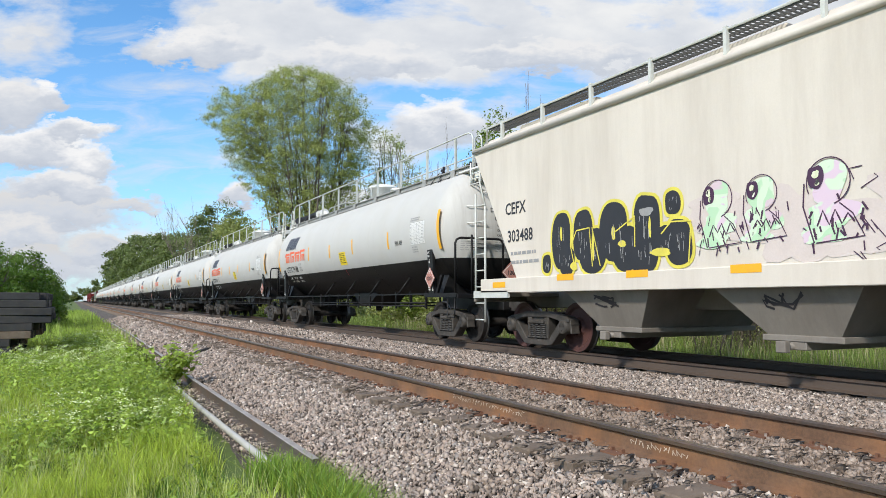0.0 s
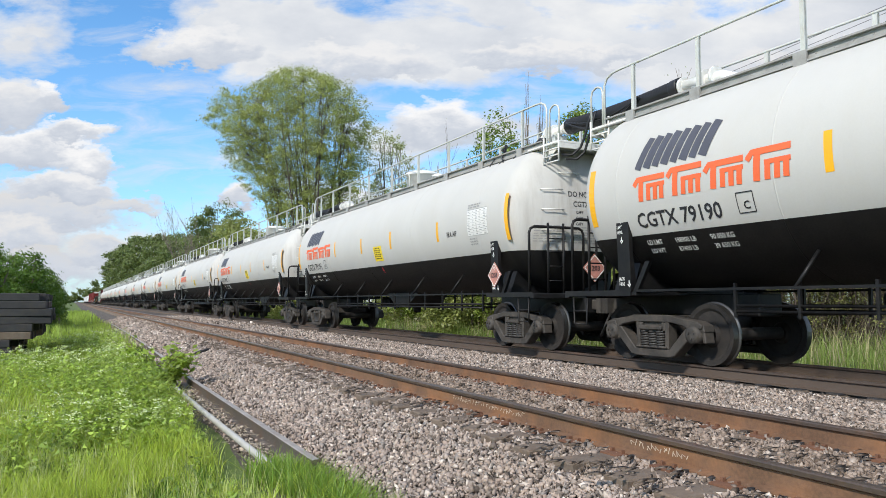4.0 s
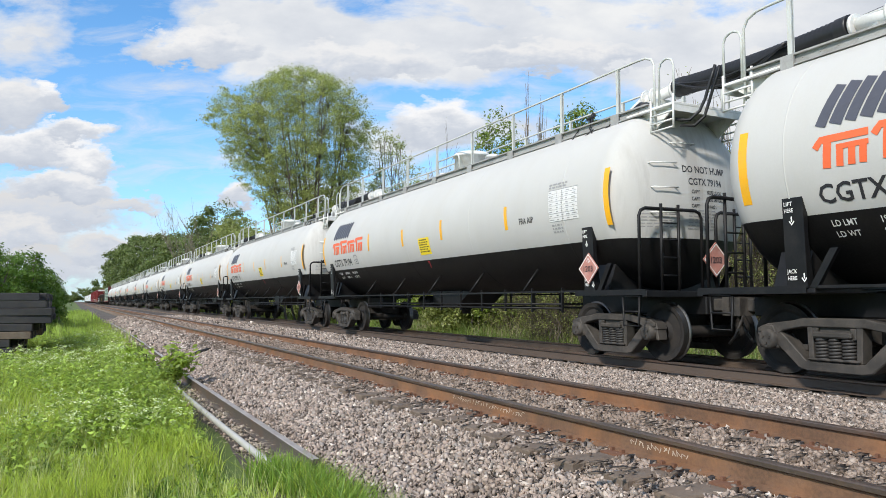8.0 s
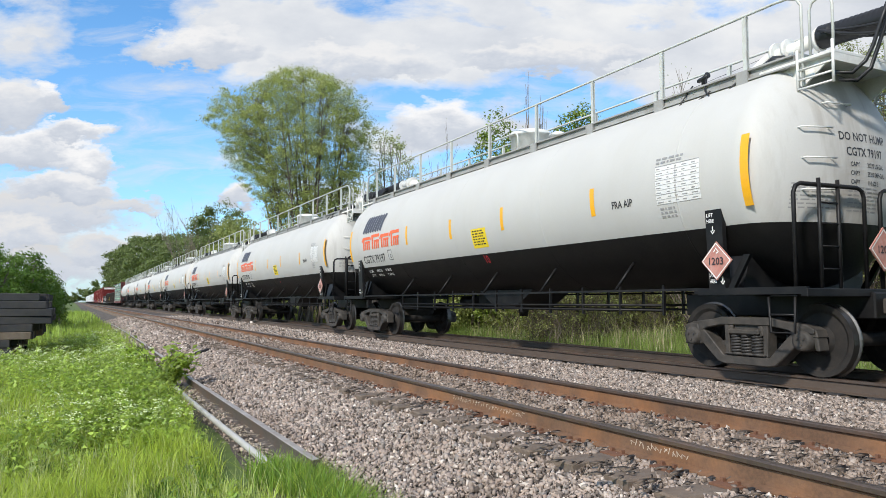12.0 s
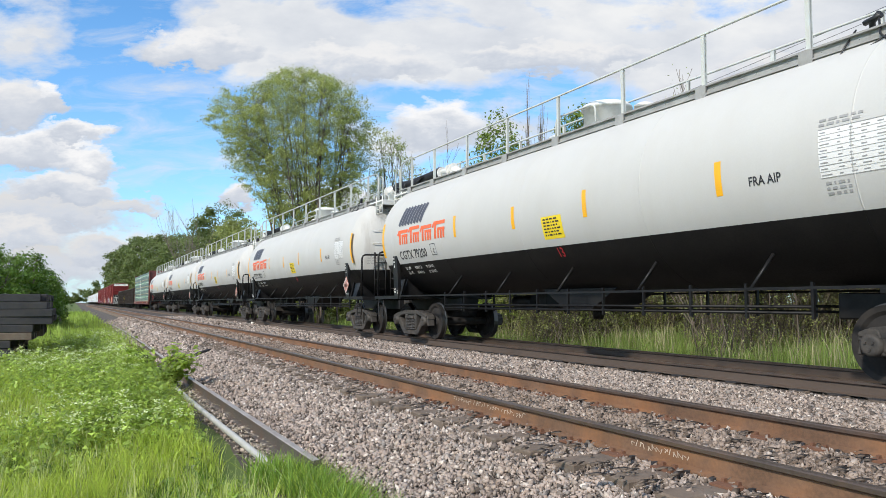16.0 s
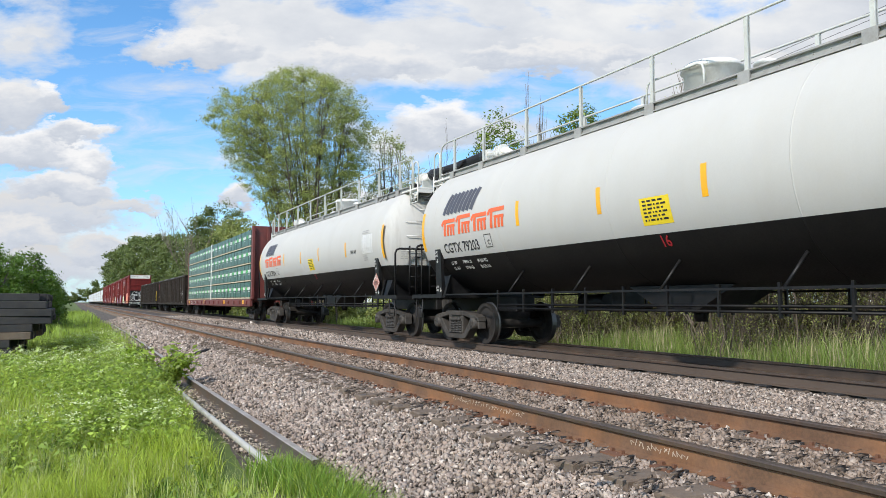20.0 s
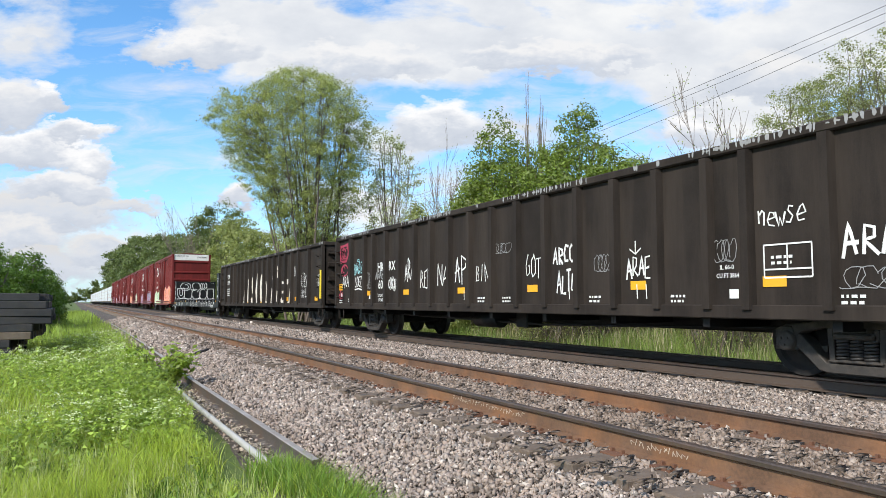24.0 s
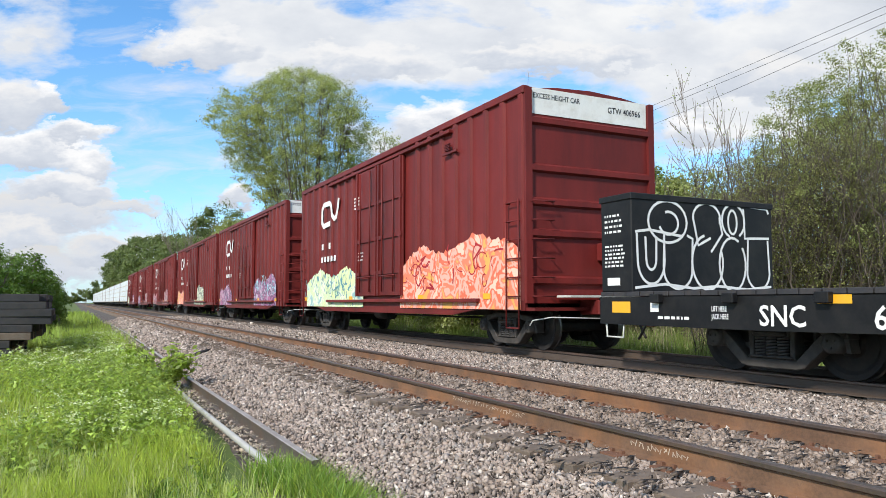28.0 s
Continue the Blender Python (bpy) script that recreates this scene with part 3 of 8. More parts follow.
def wheelset_mesh(mat):
    bm = B()
    for s in (-1, 1):
        prof = [(0.755 + 0.075, 0.13), (0.755 + 0.085, 0.15), (0.755 + 0.03, 0.19), (0.755 + 0.02, 0.34), (0.755 + 0.055, 0.385), (0.755 + 0.065, 0.452),
                (0.755 - 0.035, 0.457), (0.755 - 0.047, 0.482), (0.755 - 0.072, 0.478), (0.755 - 0.075, 0.39), (0.755 - 0.03, 0.34), (0.755 - 0.03, 0.17), (0.755 - 0.09, 0.13)]
        lathe(bm, [(s * a, r) for a, r in prof], "x", seg=40, smooth=False)
    lathe(bm, [(-1.13, 0.075), (-0.9, 0.08), (-0.66, 0.095), (0.66, 0.095), (0.9, 0.08), (1.13, 0.075)], "x", seg=12)
    me = to_mesh("wheelset", bm, mat)
    me.materials.append(M["tread"])
    for p in me.polygons:
        r = math.hypot(p.center[1], p.center[2])
        if r > 0.44 and abs(p.center[0]) < 0.835:
            p.material_index = 1
    return me


def side_frame_mesh():
    """One cast side frame in the plane x = 0: top arch, spring seat, columns, pedestals, bearing caps."""
    bm = B()
    t = 0.105
    top = [(-1.08, 0.50), (-1.05, 0.60), (-0.92, 0.655), (-0.55, 0.70), (-0.40, 0.735), (0.40, 0.735), (0.55, 0.70), (0.92, 0.655), (1.05, 0.60), (1.08, 0.50), (0.80, 0.50), (0.68, 0.575), (0.40, 0.625), (-0.40, 0.625), (-0.68, 0.575), (-0.80, 0.50)]
    prism(bm, top, -t, t, "x")
    low = [(-0.86, 0.52), (-0.72, 0.55), (-0.66, 0.50), (-0.37, 0.215), (0.37, 0.215), (0.66, 0.50), (0.72, 0.55), (0.86, 0.52), (0.80, 0.41), (0.47, 0.12), (0.36, 0.095), (-0.36, 0.095), (-0.47, 0.12), (-0.80, 0.41)]
    prism(bm, low, -t, t, "x")
    for s in (-1, 1):
        prism(bm, [(s * 0.27, 0.21), (s * 0.34, 0.21), (s * 0.36, 0.66), (s * 0.28, 0.66)], -t * 0.9, t * 0.9, "x")
        prism(bm, [(s * 0.76, 0.34), (s * 0.72, 0.50), (s * 1.06, 0.53), (s * 1.09, 0.34), (s * 1.03, 0.34), (s * 1.01, 0.47), (s * 0.80, 0.45), (s * 0.82, 0.34)], -t * 0.9, t * 0.9, "x")
        lathe(bm, [(-0.17, 0.045), (-0.175, 0.085), (-0.165, 0.125), (-0.04, 0.13), (0.08, 0.125)], "x", (0, s * 0.889, WHEEL_R), 14)
        for k in range(3):
            a = k * math.tau / 3 + 0.5
            box(bm, -0.19, -0.17, s * 0.889 + 0.055 * math.cos(a) - 0.012, s * 0.889 + 0.055 * math.cos(a) + 0.012, WHEEL_R + 0.055 * math.sin(a) - 0.012, WHEEL_R + 0.055 * math.sin(a) + 0.012)
    box(bm, -0.13, 0.10, -0.33, 0.33, 0.225, 0.255)
    box(bm, -0.155, 0.10, -0.25, 0.25, 0.50, 0.575, 0.02)
    for s in (-1, 1):      # friction wedges and brake beam guides beside the bolster end
        prism(bm, [(s * 0.23, 0.49), (s * 0.28, 0.49), (s * 0.28, 0.62), (s * 0.20, 0.62)], -0.10, 0.08, "x")
        prism(bm, [(s * 0.78, 0.53), (s * 1.04, 0.545), (s * 1.05, 0.60), (s * 0.97, 0.635), (s * 0.82, 0.635)], -0.125, 0.10, "x")
    bmesh.ops.bevel(bm, geom=[e for e in bm.edges if e.is_manifold and e.calc_face_angle(0) > 0.9 and e.calc_length() > 0.06], offset=0.012, segments=1, affect="EDGES")
    return to_mesh("side_frame", bm, "truck")


def spring_mesh():
    """The nest of coil springs between spring seat and bolster."""
    bm = B()
    for y in (-0.17, 0.0, 0.17):
        pts = [(-0.05 + 0.07 * math.cos(i * 0.7), y + 0.07 * math.sin(i * 0.7), 0.225 + 0.275 * i / 63) for i in range(64)]
        tube(bm, pts, 0.021, 5)
    return to_mesh("spring_nest", bm, "spring")


def bolster_mesh():
    bm = B()
    prism(bm, [(-1.06, 0.54), (-1.06, 0.66), (-0.5, 0.72), (0.5, 0.72), (1.06, 0.66), (1.06, 0.54), (0.5, 0.42), (-0.5, 0.42)], -0.2, 0.2, "y")
    lathe(bm, [(0.70, 0.2), (0.80, 0.2)], "z", (0, 0, 0), 16)
    for s in (-1, 1):
        box(bm, -0.95, 0.95, s * 0.5 - 0.04, s * 0.5 + 0.04, 0.33, 0.40)
        for x in (-0.72, 0.72):
            box(bm, x - 0.06, x + 0.06, s * 0.40 - 0.03, s * 0.40 + 0.03, 0.25, 0.6, 0.01)
    return to_mesh("truck_bolster", bm, "truck")


MESH = {"wheelset": wheelset_mesh("wheel"), "rust_wheelset": wheelset_mesh("rust_wheel"), "side_frame": side_frame_mesh(), "springs": spring_mesh(), "bolster": bolster_mesh()}


def truck(car, y, wheel="wheelset"):
    """A two-axle truck under a car: bolster > side frames, spring nests, wheelsets."""
    tr = part("truck", MESH["bolster"], None, car)
    tr.location = (0, y, 0)
    for s in (-1, 1):
        sf = part("side_frame", MESH["side_frame"], None, tr)
        sp = part("spring_nest", MESH["springs"], None, tr)
        sf.matrix_basis = sp.matrix_basis = pose(s * 1.0, 0, 0, 0, 0, 0 if s < 0 else 180)
        ws = part("wheelset", MESH[wheel], None, tr)
        ws.matrix_parent_inverse = pose(0, s * 0.889, WHEEL_R)
        SPIN.append(ws)
    return tr


def coupler_mesh():
    bm = B()
    box(bm, -0.09, 0.09, -0.62, 0.30, 0.78, 0.98, 0.02)
    prism(bm, [(-0.20, 0.22), (-0.20, 0.42), (-0.06, 0.52), (0.16, 0.50), (0.20, 0.36), (0.20, 0.20), (0.0, 0.14)], 0.72, 1.03, "z")
    tube(bm, [(-0.15, 0.2, 0.72), (-0.28, 0.25, 0.42), (-0.18, 0.45, 0.30)], 0.025, 6)
    return to_mesh("coupler", bm, "truck")


MESH["coupler"] = coupler_mesh()


def couplers(car, half, mat=None):
    for s in (-1, 1):
        c = part("coupler", MESH["coupler"], None, car)
        c.matrix_basis = pose(0, s * (half - 0.38), 0, 0, 0, 0 if s > 0 else 180)


def thing(name, label, category, group=""):
    return tagged(new(name), label, category, group)


TRACK_X = 9.12      # middle of the train's track
CARS = []           # every car with its place at the clip's start


def on_track(car, y0):
    CARS.append((car, y0))
    car.location = (TRACK_X, y0, 0)
    return car


# ---- tank cars ----
TANK_R, TANK_Z, TANK_L = 1.55, 2.68, 17.6


def tank_shell_mesh():
    bm = B()
    prof = [(-8.12, 0.02)]
    for i in range(1, 21):
        a = i / 20 * math.pi / 2
        prof.append((-7.35 - 0.77 * math.cos(a), TANK_R * math.sin(a)))
    prof += [(y, TANK_R) for y in (-5.0, -2.5, 0.0, 2.5, 5.0)]
    prof += [(-y, r) for y, r in prof[:21][::-1]]
    lathe(bm, prof, "y", (0, 0, TANK_Z), 96)
    return to_mesh("tank_shell", bm, "tank")


def hoop(bm, p, q, z0, z1, r, bend=0.12):
    """A bar that rises at p, runs over to q and comes down again; p and q are (x, y)."""
    p, q = Vector((*p, 0)), Vector((*q, 0))
    d = (q - p).normalized() * bend
    tube(bm, [p + Vector((0, 0, z0)), p + Vector((0, 0, z1 - bend)), p + d * 0.3 + Vector((0, 0, z1 - bend * 0.3)), p + d + Vector((0, 0, z1)),
              q - d + Vector((0, 0, z1)), q - d * 0.3 + Vector((0, 0, z1 - bend * 0.3)), q + Vector((0, 0, z1 - bend)), q + Vector((0, 0, z0))], r, 6)


def bars(bm, where, rows, width, h, gap, rnd, fill=0.9):
    """Lines of writing too small to read, as plain bars."""
    for i in range(rows):
        u = 0.0
        while u < width * fill:
            w = rnd.uniform(0.05, 0.2) * max(width, 0.4)
            patch(bm, where, u, min(u + w, width), -i * gap, -i * gap + h, 1, 1)
            u += w + 0.03


def tank_car(first=True):
    car = thing("tank_car", "long white over black railway tank car, sooty at the ends", "tank car", "tank cars of the train")
    part("tank_shell", tank_shell_mesh(), None, car, "white tank with a black lower half")
    # walkway along the top with brackets, posts and rail, on the side and mirrored behind
    for s in (-1, 1):
        bm = B()
        for k in range(1, 5):
            box(bm, s * (0.73 - k * 0.11) - 0.02, s * (0.73 - k * 0.11) + 0.02, -7.75, 7.85, 4.10, 4.125)
        box(bm, s * 0.785 - 0.008, s * 0.785 + 0.008, -7.75, 7.85, 4.03, 4.14)      # channel: web with a lip above and below
        box(bm, min(s * 0.77, s * 0.84), max(s * 0.77, s * 0.84), -7.75, 7.85, 4.14, 4.165)
        box(bm, min(s * 0.77, s * 0.84), max(s * 0.77, s * 0.84), -7.75, 7.85, 4.01, 4.03)
        for i in range(63):
            y = -7.75 + i * 0.25
            box(bm, min(s * 0.29, s * 0.80), max(s * 0.29, s * 0.80), y - 0.008, y + 0.008, 4.085, 4.10)
        part("walkway", bm, "walk_grey", car, "grey steel grating walkway")
        bm = B()
        tube(bm, [(s * 0.76, -7.85, 3.72), (s * 0.76, -7.85, 4.80), (s * 0.76, -7.79, 4.90), (s * 0.76, -7.65, 4.96), (s * 0.76, -7.45, 4.97), (s * 0.76, 7.5, 4.97), (s * 0.76, 7.72, 4.96), (s * 0.76, 7.88, 4.90), (s * 0.76, 7.95, 4.78), (s * 0.76, 7.95, 3.75)], 0.022, 6)
        part("top_rail", bm, "grey_rail", car)
        post = bracket = None
        for y in (-6.95, -5.3, -3.53, -1.7, 0.2, 2.1, 3.95, 5.75, 7.2):
            if post is None:
                bm = B()
                box(bm, s * 0.76 - 0.01, s * 0.76 + 0.01, -0.04, 0.04, 3.90, 4.96)
                box(bm, s * 0.76 - 0.03, s * 0.76 + 0.03, -0.04, -0.032, 3.90, 4.95)
                post = part("rail_post", bm, "grey_rail", car)
                post.location.y = y
                bm = B()
                prism(bm, [(s * 0.80, 4.07), (s * 0.80, 3.93), (s * 0.60, 3.99), (s * 0.3, 4.09)], -0.09, 0.09, "y")
                box(bm, min(s * 0.78, s * 0.90), max(s * 0.78, s * 0.90), -0.13, 0.13, 3.84, 3.90)
                box(bm, min(s * 0.82, s * 0.85), max(s * 0.82, s * 0.85), -0.10, 0.10, 3.90, 4.16)
                prism(bm, [(-0.13, 4.04), (-0.36, 4.04), (-0.13, 3.93)], s * 0.80 - 0.01, s * 0.80 + 0.01, "x")
                bracket = part("walkway_bracket", bm, "walk_grey", car)
                bracket.location.y = y
            else:
                again(post, car, pose(0, y, 0))
                again(bracket, car, pose(0, y, 0))
        # side sill rod with struts to the tank
        bm = B()
        box(bm, s * 1.36 - 0.025, s * 1.36 + 0.025, -6.7, 6.7, 1.09, 1.125)
        part("side_sill", bm, "black", car)
        strut = None
        for i in range(5):
            y = -4.8 + i * 2.13
            if strut is None:
                bm = B()
                tube(bm, [(s * 1.37, 0.0, 1.11), (s * 1.08, -0.12, 1.56)], 0.026, 5)
                strut = part("strut", bm, "black", car)
                strut.location.y = y
            else:
                again(strut, car, pose(0, y, 0))
        for e in (-1, 1):
            y = e * 6.83 - 0.115
            bm = B()
            prism(bm, [(s * 1.30, 1.10), (s * 1.42, 1.10), (s * 1.47, 2.28), (s * 1.38, 2.28), (s * 1.38, 1.7)], y - 0.14, y + 0.14, "y")
            prism(bm, [(y - 0.14, 1.10), (y - 0.24, 1.10), (y - 0.52, 1.55), (y - 0.42, 1.55)], s * 1.36 - 0.03, s * 1.36 + 0.03, "x")
            lug = part("jacking_lug", bm, "black", car)
            if s < 0:
                bm = B()
                w = lambda z, s=s, y=y: (lambda u, v: (-1.435 - (z + v - 1.1) * 0.042, y + 0.11 - u, z + v))
                lettering(bm, "LIFT", w(2.08), 0.05, 0.95)
                lettering(bm, "HERE", w(2.00), 0.05, 0.8)
                lettering(bm, "JACK", w(1.27), 0.05, 0.85)
                lettering(bm, "HERE", w(1.19), 0.05, 0.8)
                for z, d in ((1.85, 0.10), (1.17, 0.225)):
                    stroke(bm, w(z), [(d, 0.10), (d, 0.035)], 0.018)
                    stroke(bm, w(z), [(d - 0.032, 0.045), (d, 0.0), (d + 0.032, 0.045)], 0.018)
                part("lug_stencil", bm, "stencil", lug)
                if e < 0:
                    bm = B()
                    prism(bm, [(y - 0.07, 1.22), (y - 0.33, 1.48), (y - 0.07, 1.74), (y + 0.19, 1.48)], -1.50, -1.485, "x")
                    pl = part("placard", bm, "placard", car, "red diamond hazard placard")
                    bm = B()
                    f = 0.235
                    for a, b in (((0, f), (f, 0)), ((f, 0), (0, -f)), ((0, -f), (-f, 0)), ((-f, 0), (0, f))):
                        stroke(bm, lambda u, v: (-1.504, y - 0.07 - u, 1.48 + v), [a, b], 0.014)
                    stroke(bm, lambda u, v: (-1.504, y - 0.07 - u, 1.60 + v), [(-0.04, 0.0), (0.0, 0.05), (0.04, 0.0), (0.0, -0.02)], 0.018)
                    part("placard_border", bm, "stencil", pl)
                    bm = B()
                    lettering(bm, "1203", lambda u, v: (-1.508, y + 0.075 - u, 1.43 + v), 0.10)
                    part("placard_number", bm, "ink", pl)
    # end platforms, end rails, ladders
    for e in (-1, 1):
        bm = B()
        box(bm, -1.40, 1.40, min(e * 6.5, e * 8.28), max(e * 6.5, e * 8.28), 1.03, 1.09, 0.01)
        box(bm, -1.42, 1.42, min(e * 8.2, e * 8.3), max(e * 8.2, e * 8.3), 1.0, 1.10, 0.01)
        box(bm, -1.42, -1.36, min(e * 6.6, e * 8.28), max(e * 6.6, e * 8.28), 1.03, 1.12)
        box(bm, 1.36, 1.42, min(e * 6.6, e * 8.28), max(e * 6.6, e * 8.28), 1.03, 1.12)
        part("end_platform", bm, "black", car)
        bm = B()
        box(bm, -0.25, 0.25, min(e * 5.2, e * 8.35), max(e * 5.2, e * 8.35), 0.72, 1.06, 0.02)
        part("stub_sill", bm, "black", car)
        bm = B()
        prism(bm, [(-1.25, 1.05), (-1.0, 1.75), (1.0, 1.75), (1.25, 1.05)], min(e * 6.75, e * 7.2), max(e * 6.75, e * 7.2), "y")
        part("tank_saddle", bm, "black", car)
        for s in (-1, 1):
            bm = B()
            hoop(bm, (s * 1.38, e * 8.12), (s * 0.16, e * 8.2), 1.08, 2.38, 0.028)
            for x in (0.98, 0.62):      # ladder stiles that stand a little proud of the rail
                tube(bm, [(s * x, e * 8.17, 1.08), (s * x, e * 8.17, 2.46)], 0.026, 5)
            for z in (1.34, 1.62, 1.90, 2.16):
                tube(bm, [(s * 0.98, e * 8.17, z), (s * 0.62, e * 8.17, z)], 0.014, 5)
            part("end_rail", bm, "black", car)
            bm = B()      # corner step
            hoop(bm, (s * 1.38, e * 7.75), (s * 1.38, e * 8.12), 1.0, 1.02, 0.015, 0.01)
            tube(bm, [(s * 1.38, e * 7.72, 1.0), (s * 1.38, e * 7.74, 0.56), (s * 1.38, e * 8.08, 0.56), (s * 1.38, e * 8.10, 1.0)], 0.018, 5)
            tube(bm, [(s * 1.38, e * 7.73, 0.78), (s * 1.38, e * 8.09, 0.78)], 0.014, 5)
            part("corner_step", bm, "black", car)
        for z in (2.35, 2.75, 3.15, 3.5):      # separate grab irons up the head
            bm = B()
            xa = -0.55 - 0.42 * (z < 3.3)
            ka, kb = (7.35 + 0.77 * math.sqrt(max(0.0, 1 - (x * x + (z - TANK_Z) ** 2) / TANK_R ** 2)) for x in (xa, xa + 0.4))
            tube(bm, [(xa, e * (ka - 0.03), z), (xa, e * (ka + 0.075), z), (xa + 0.4, e * (kb + 0.075), z), (xa + 0.4, e * (kb - 0.03), z)], 0.012, 5)
            part("grab_iron", bm, "white", car)
        # top platform over the head, with two hoops
        bm = B()
        box(bm, -0.80, 0.80, min(e * 7.2, e * 8.32), max(e * 7.2, e * 8.32), 4.03, 4.08, 0.01)
        box(bm, -0.80, 0.80, min(e * 8.29, e * 8.32), max(e * 8.29, e * 8.32), 3.93, 4.03)
        for x in (-0.7, 0.7):      # braces down to the head
            prism(bm, [(e * 7.4, 4.03), (e * 8.25, 4.03), (e * 7.62, 3.6)], x - 0.015, x + 0.015, "x")
        part("top_platform", bm, "white", car)
        for s in (-1, 1):
            bm = B()
            for y in (7.8, 8.3):
                tube(bm, [(s * 0.80, e * y, 3.66), (s * 0.80, e * y, 4.2)], 0.02, 5)
            for z in (3.68, 3.80, 3.93):
                tube(bm, [(s * 0.80, e * 7.8, z), (s * 0.80, e * 8.3, z)], 0.016, 5)
            part("side_step", bm, "white", car)
            bm = B()
            hoop(bm, (s * 0.78, e * 7.98), (s * 0.78, e * 8.3), 4.05, 4.80, 0.02, 0.13)
            part("platform_rail", bm, "grey_rail", car)
    # loading pipe on top, flanges, manway, valves
    for e in (-1, 1):
        bm = B()
        a = 7.62 if e < 0 else 6.85
        tube(bm, [(0, e * (a - 1.35), 4.14), (0, e * (a - 1.2), 4.38), (0, e * (a - 0.9), 4.52), (0.0, e * a, 4.58)], 0.095, 12)
        for y in (a - 0.75, a - 0.55, a - 0.06):
            lathe(bm, [(e * y - 0.025, 0.165), (e * y + 0.025, 0.165)], "y", (0, 0, 4.56), 14)
        part("top_pipe", bm, "white", car, "white steel loading pipe with flanges")
        bm = B()
        box(bm, -0.16, 0.16, e * (a - 0.4) - 0.05, e * (a - 0.4) + 0.05, 4.05, 4.46, 0.01)
        part("pipe_stand", bm, "grey_rail", car)
    if not first:
        bm = B()
        pts = [(0.0, -7.6 - 3.15 * i / 90, 4.58 - 0.05 * math.sin(i / 90 * math.pi)) for i in range(91)]
        tube(bm, pts, [0.165 if i < 6 or i > 84 else 0.158 if i % 2 else 0.138 for i in range(91)], 14)
        part("transfer_hose", bm, "rubber", car, "thick ribbed black hose to the next car")
        bm = B()
        for x, d in ((-0.18, 0.35), (-0.22, 0.62), (0.16, 0.5)):
            tube(bm, [(x, -7.7 - 2.2 * i / 20, 4.60 - d * 0.5 * math.sin(i / 20 * math.pi)) for i in range(21)], 0.022, 5)
        for x, low in ((-0.20, 3.72), (-0.30, 3.80)):      # loops that hang down the head
            tube(bm, [(x, -8.7, 4.62), (x - 0.02, -8.62, 4.40), (x - 0.04, -8.52, 4.12), (x - 0.08, -8.44, low + 0.14), (x - 0.2, -8.34, low), (x - 0.36, -8.2, low + 0.02)], 0.026, 5)
        part("slack_cable", bm, "rubber", car)
    bm = B()
    lathe(bm, [(4.12, 0.44), (4.62, 0.44), (4.63, 0.49), (4.67, 0.49), (4.74, 0.42), (4.78, 0.12)], "z", (-0.05, -0.4, 0), 28)
    part("manway", bm, "white", car)
    bm = B()
    hoop(bm, (-0.6, -0.75), (-0.6, 0.5), 4.1, 4.62, 0.02)
    part("manway_rail", bm, "grey_rail", car)
    bm = B()
    for y, h in ((1.3, 4.5), (-1.4, 4.55), (2.6, 4.42)):
        lathe(bm, [(4.15, 0.13), (h - 0.1, 0.13), (h - 0.1, 0.19), (h - 0.05, 0.19), (h, 0.08)], "z", (0.0, y, 0), 14)
    part("valve_housing", bm, "white", car)
    bm = B()
    tube(bm, [(-0.62, -6.05, 4.16), (-0.66, -6.08, 4.30), (-0.70, -6.2, 4.36)], 0.04, 6)
    tube(bm, [(-0.66, -5.98, 4.31), (-0.70, -6.22, 4.33)], 0.035, 6)
    tube(bm, [(-0.72, -6.2, 4.3), (-0.87, -6.3, 4.05), (-0.90, -6.42, 3.92), (-0.86, -6.7, 3.94), (-0.85, -6.85, 4.02)], 0.014, 5)
    tube(bm, [(-0.70, -5.9, 4.25), (-0.88, -5.85, 4.0), (-0.93, -5.75, 3.80), (-0.92, -6.1, 3.88), (-0.87, -6.4, 4.02)], 0.012, 5)
    tube(bm, [(-0.45, -6.9, 4.2), (-0.42, -7.15, 4.32), (-0.4, -7.3, 4.28)], 0.07, 6)
    part("hose_fitting", bm, "rubber", car)
    for y in (-6.35, -2.95, 0.45, 3.85, 6.75):      # weld seams round the shell
        bm = B()
        lathe(bm, [(y - 0.016, TANK_R - 0.01), (y - 0.009, TANK_R + 0.004), (y + 0.009, TANK_R + 0.004), (y + 0.016, TANK_R - 0.01)], "y", (0, 0, TANK_Z), 72)
        part("weld_seam", bm, "tank", car)
    # underside: outlet, brake pipe and hangers, brake rigging
    bm = B()
    prism(bm, [(-1.15, 1.2), (-0.4, 0.80), (0.4, 0.80), (1.15, 1.2)], -0.5, 0.5, "x")
    lathe(bm, [(0.62, 0.10), (0.82, 0.13)], "z", (0, 0, 0), 12)
    part("bottom_outlet", bm, "black", car)
    for s in (-1, 1):
        bm = B()
        for z in (0.80, 0.88):
            tube(bm, [(s * 0.72, -5.2, z), (s * 0.72, 5.2, z)], 0.022, 5)
        for i in range(11):
            y = -5.2 + i * 1.04
            box(bm, s * 0.72 - 0.02, s * 0.72 + 0.02, y - 0.02, y + 0.02, 0.72, 1.2)
        part("brake_pipe", bm, "black", car)
    bm = B()
    lathe(bm, [(-0.45, 0.15), (0.35, 0.15)], "y", (0.5, 3.4, 0.95), 14)
    box(bm, 0.3, 0.8, 2.2, 2.6, 0.75, 1.15, 0.02)
    tube(bm, [(0.25, 1.4, 0.85), (0.25, 5.5, 0.75)], 0.03, 5)
    part("brake_cylinder", bm, "black", car)
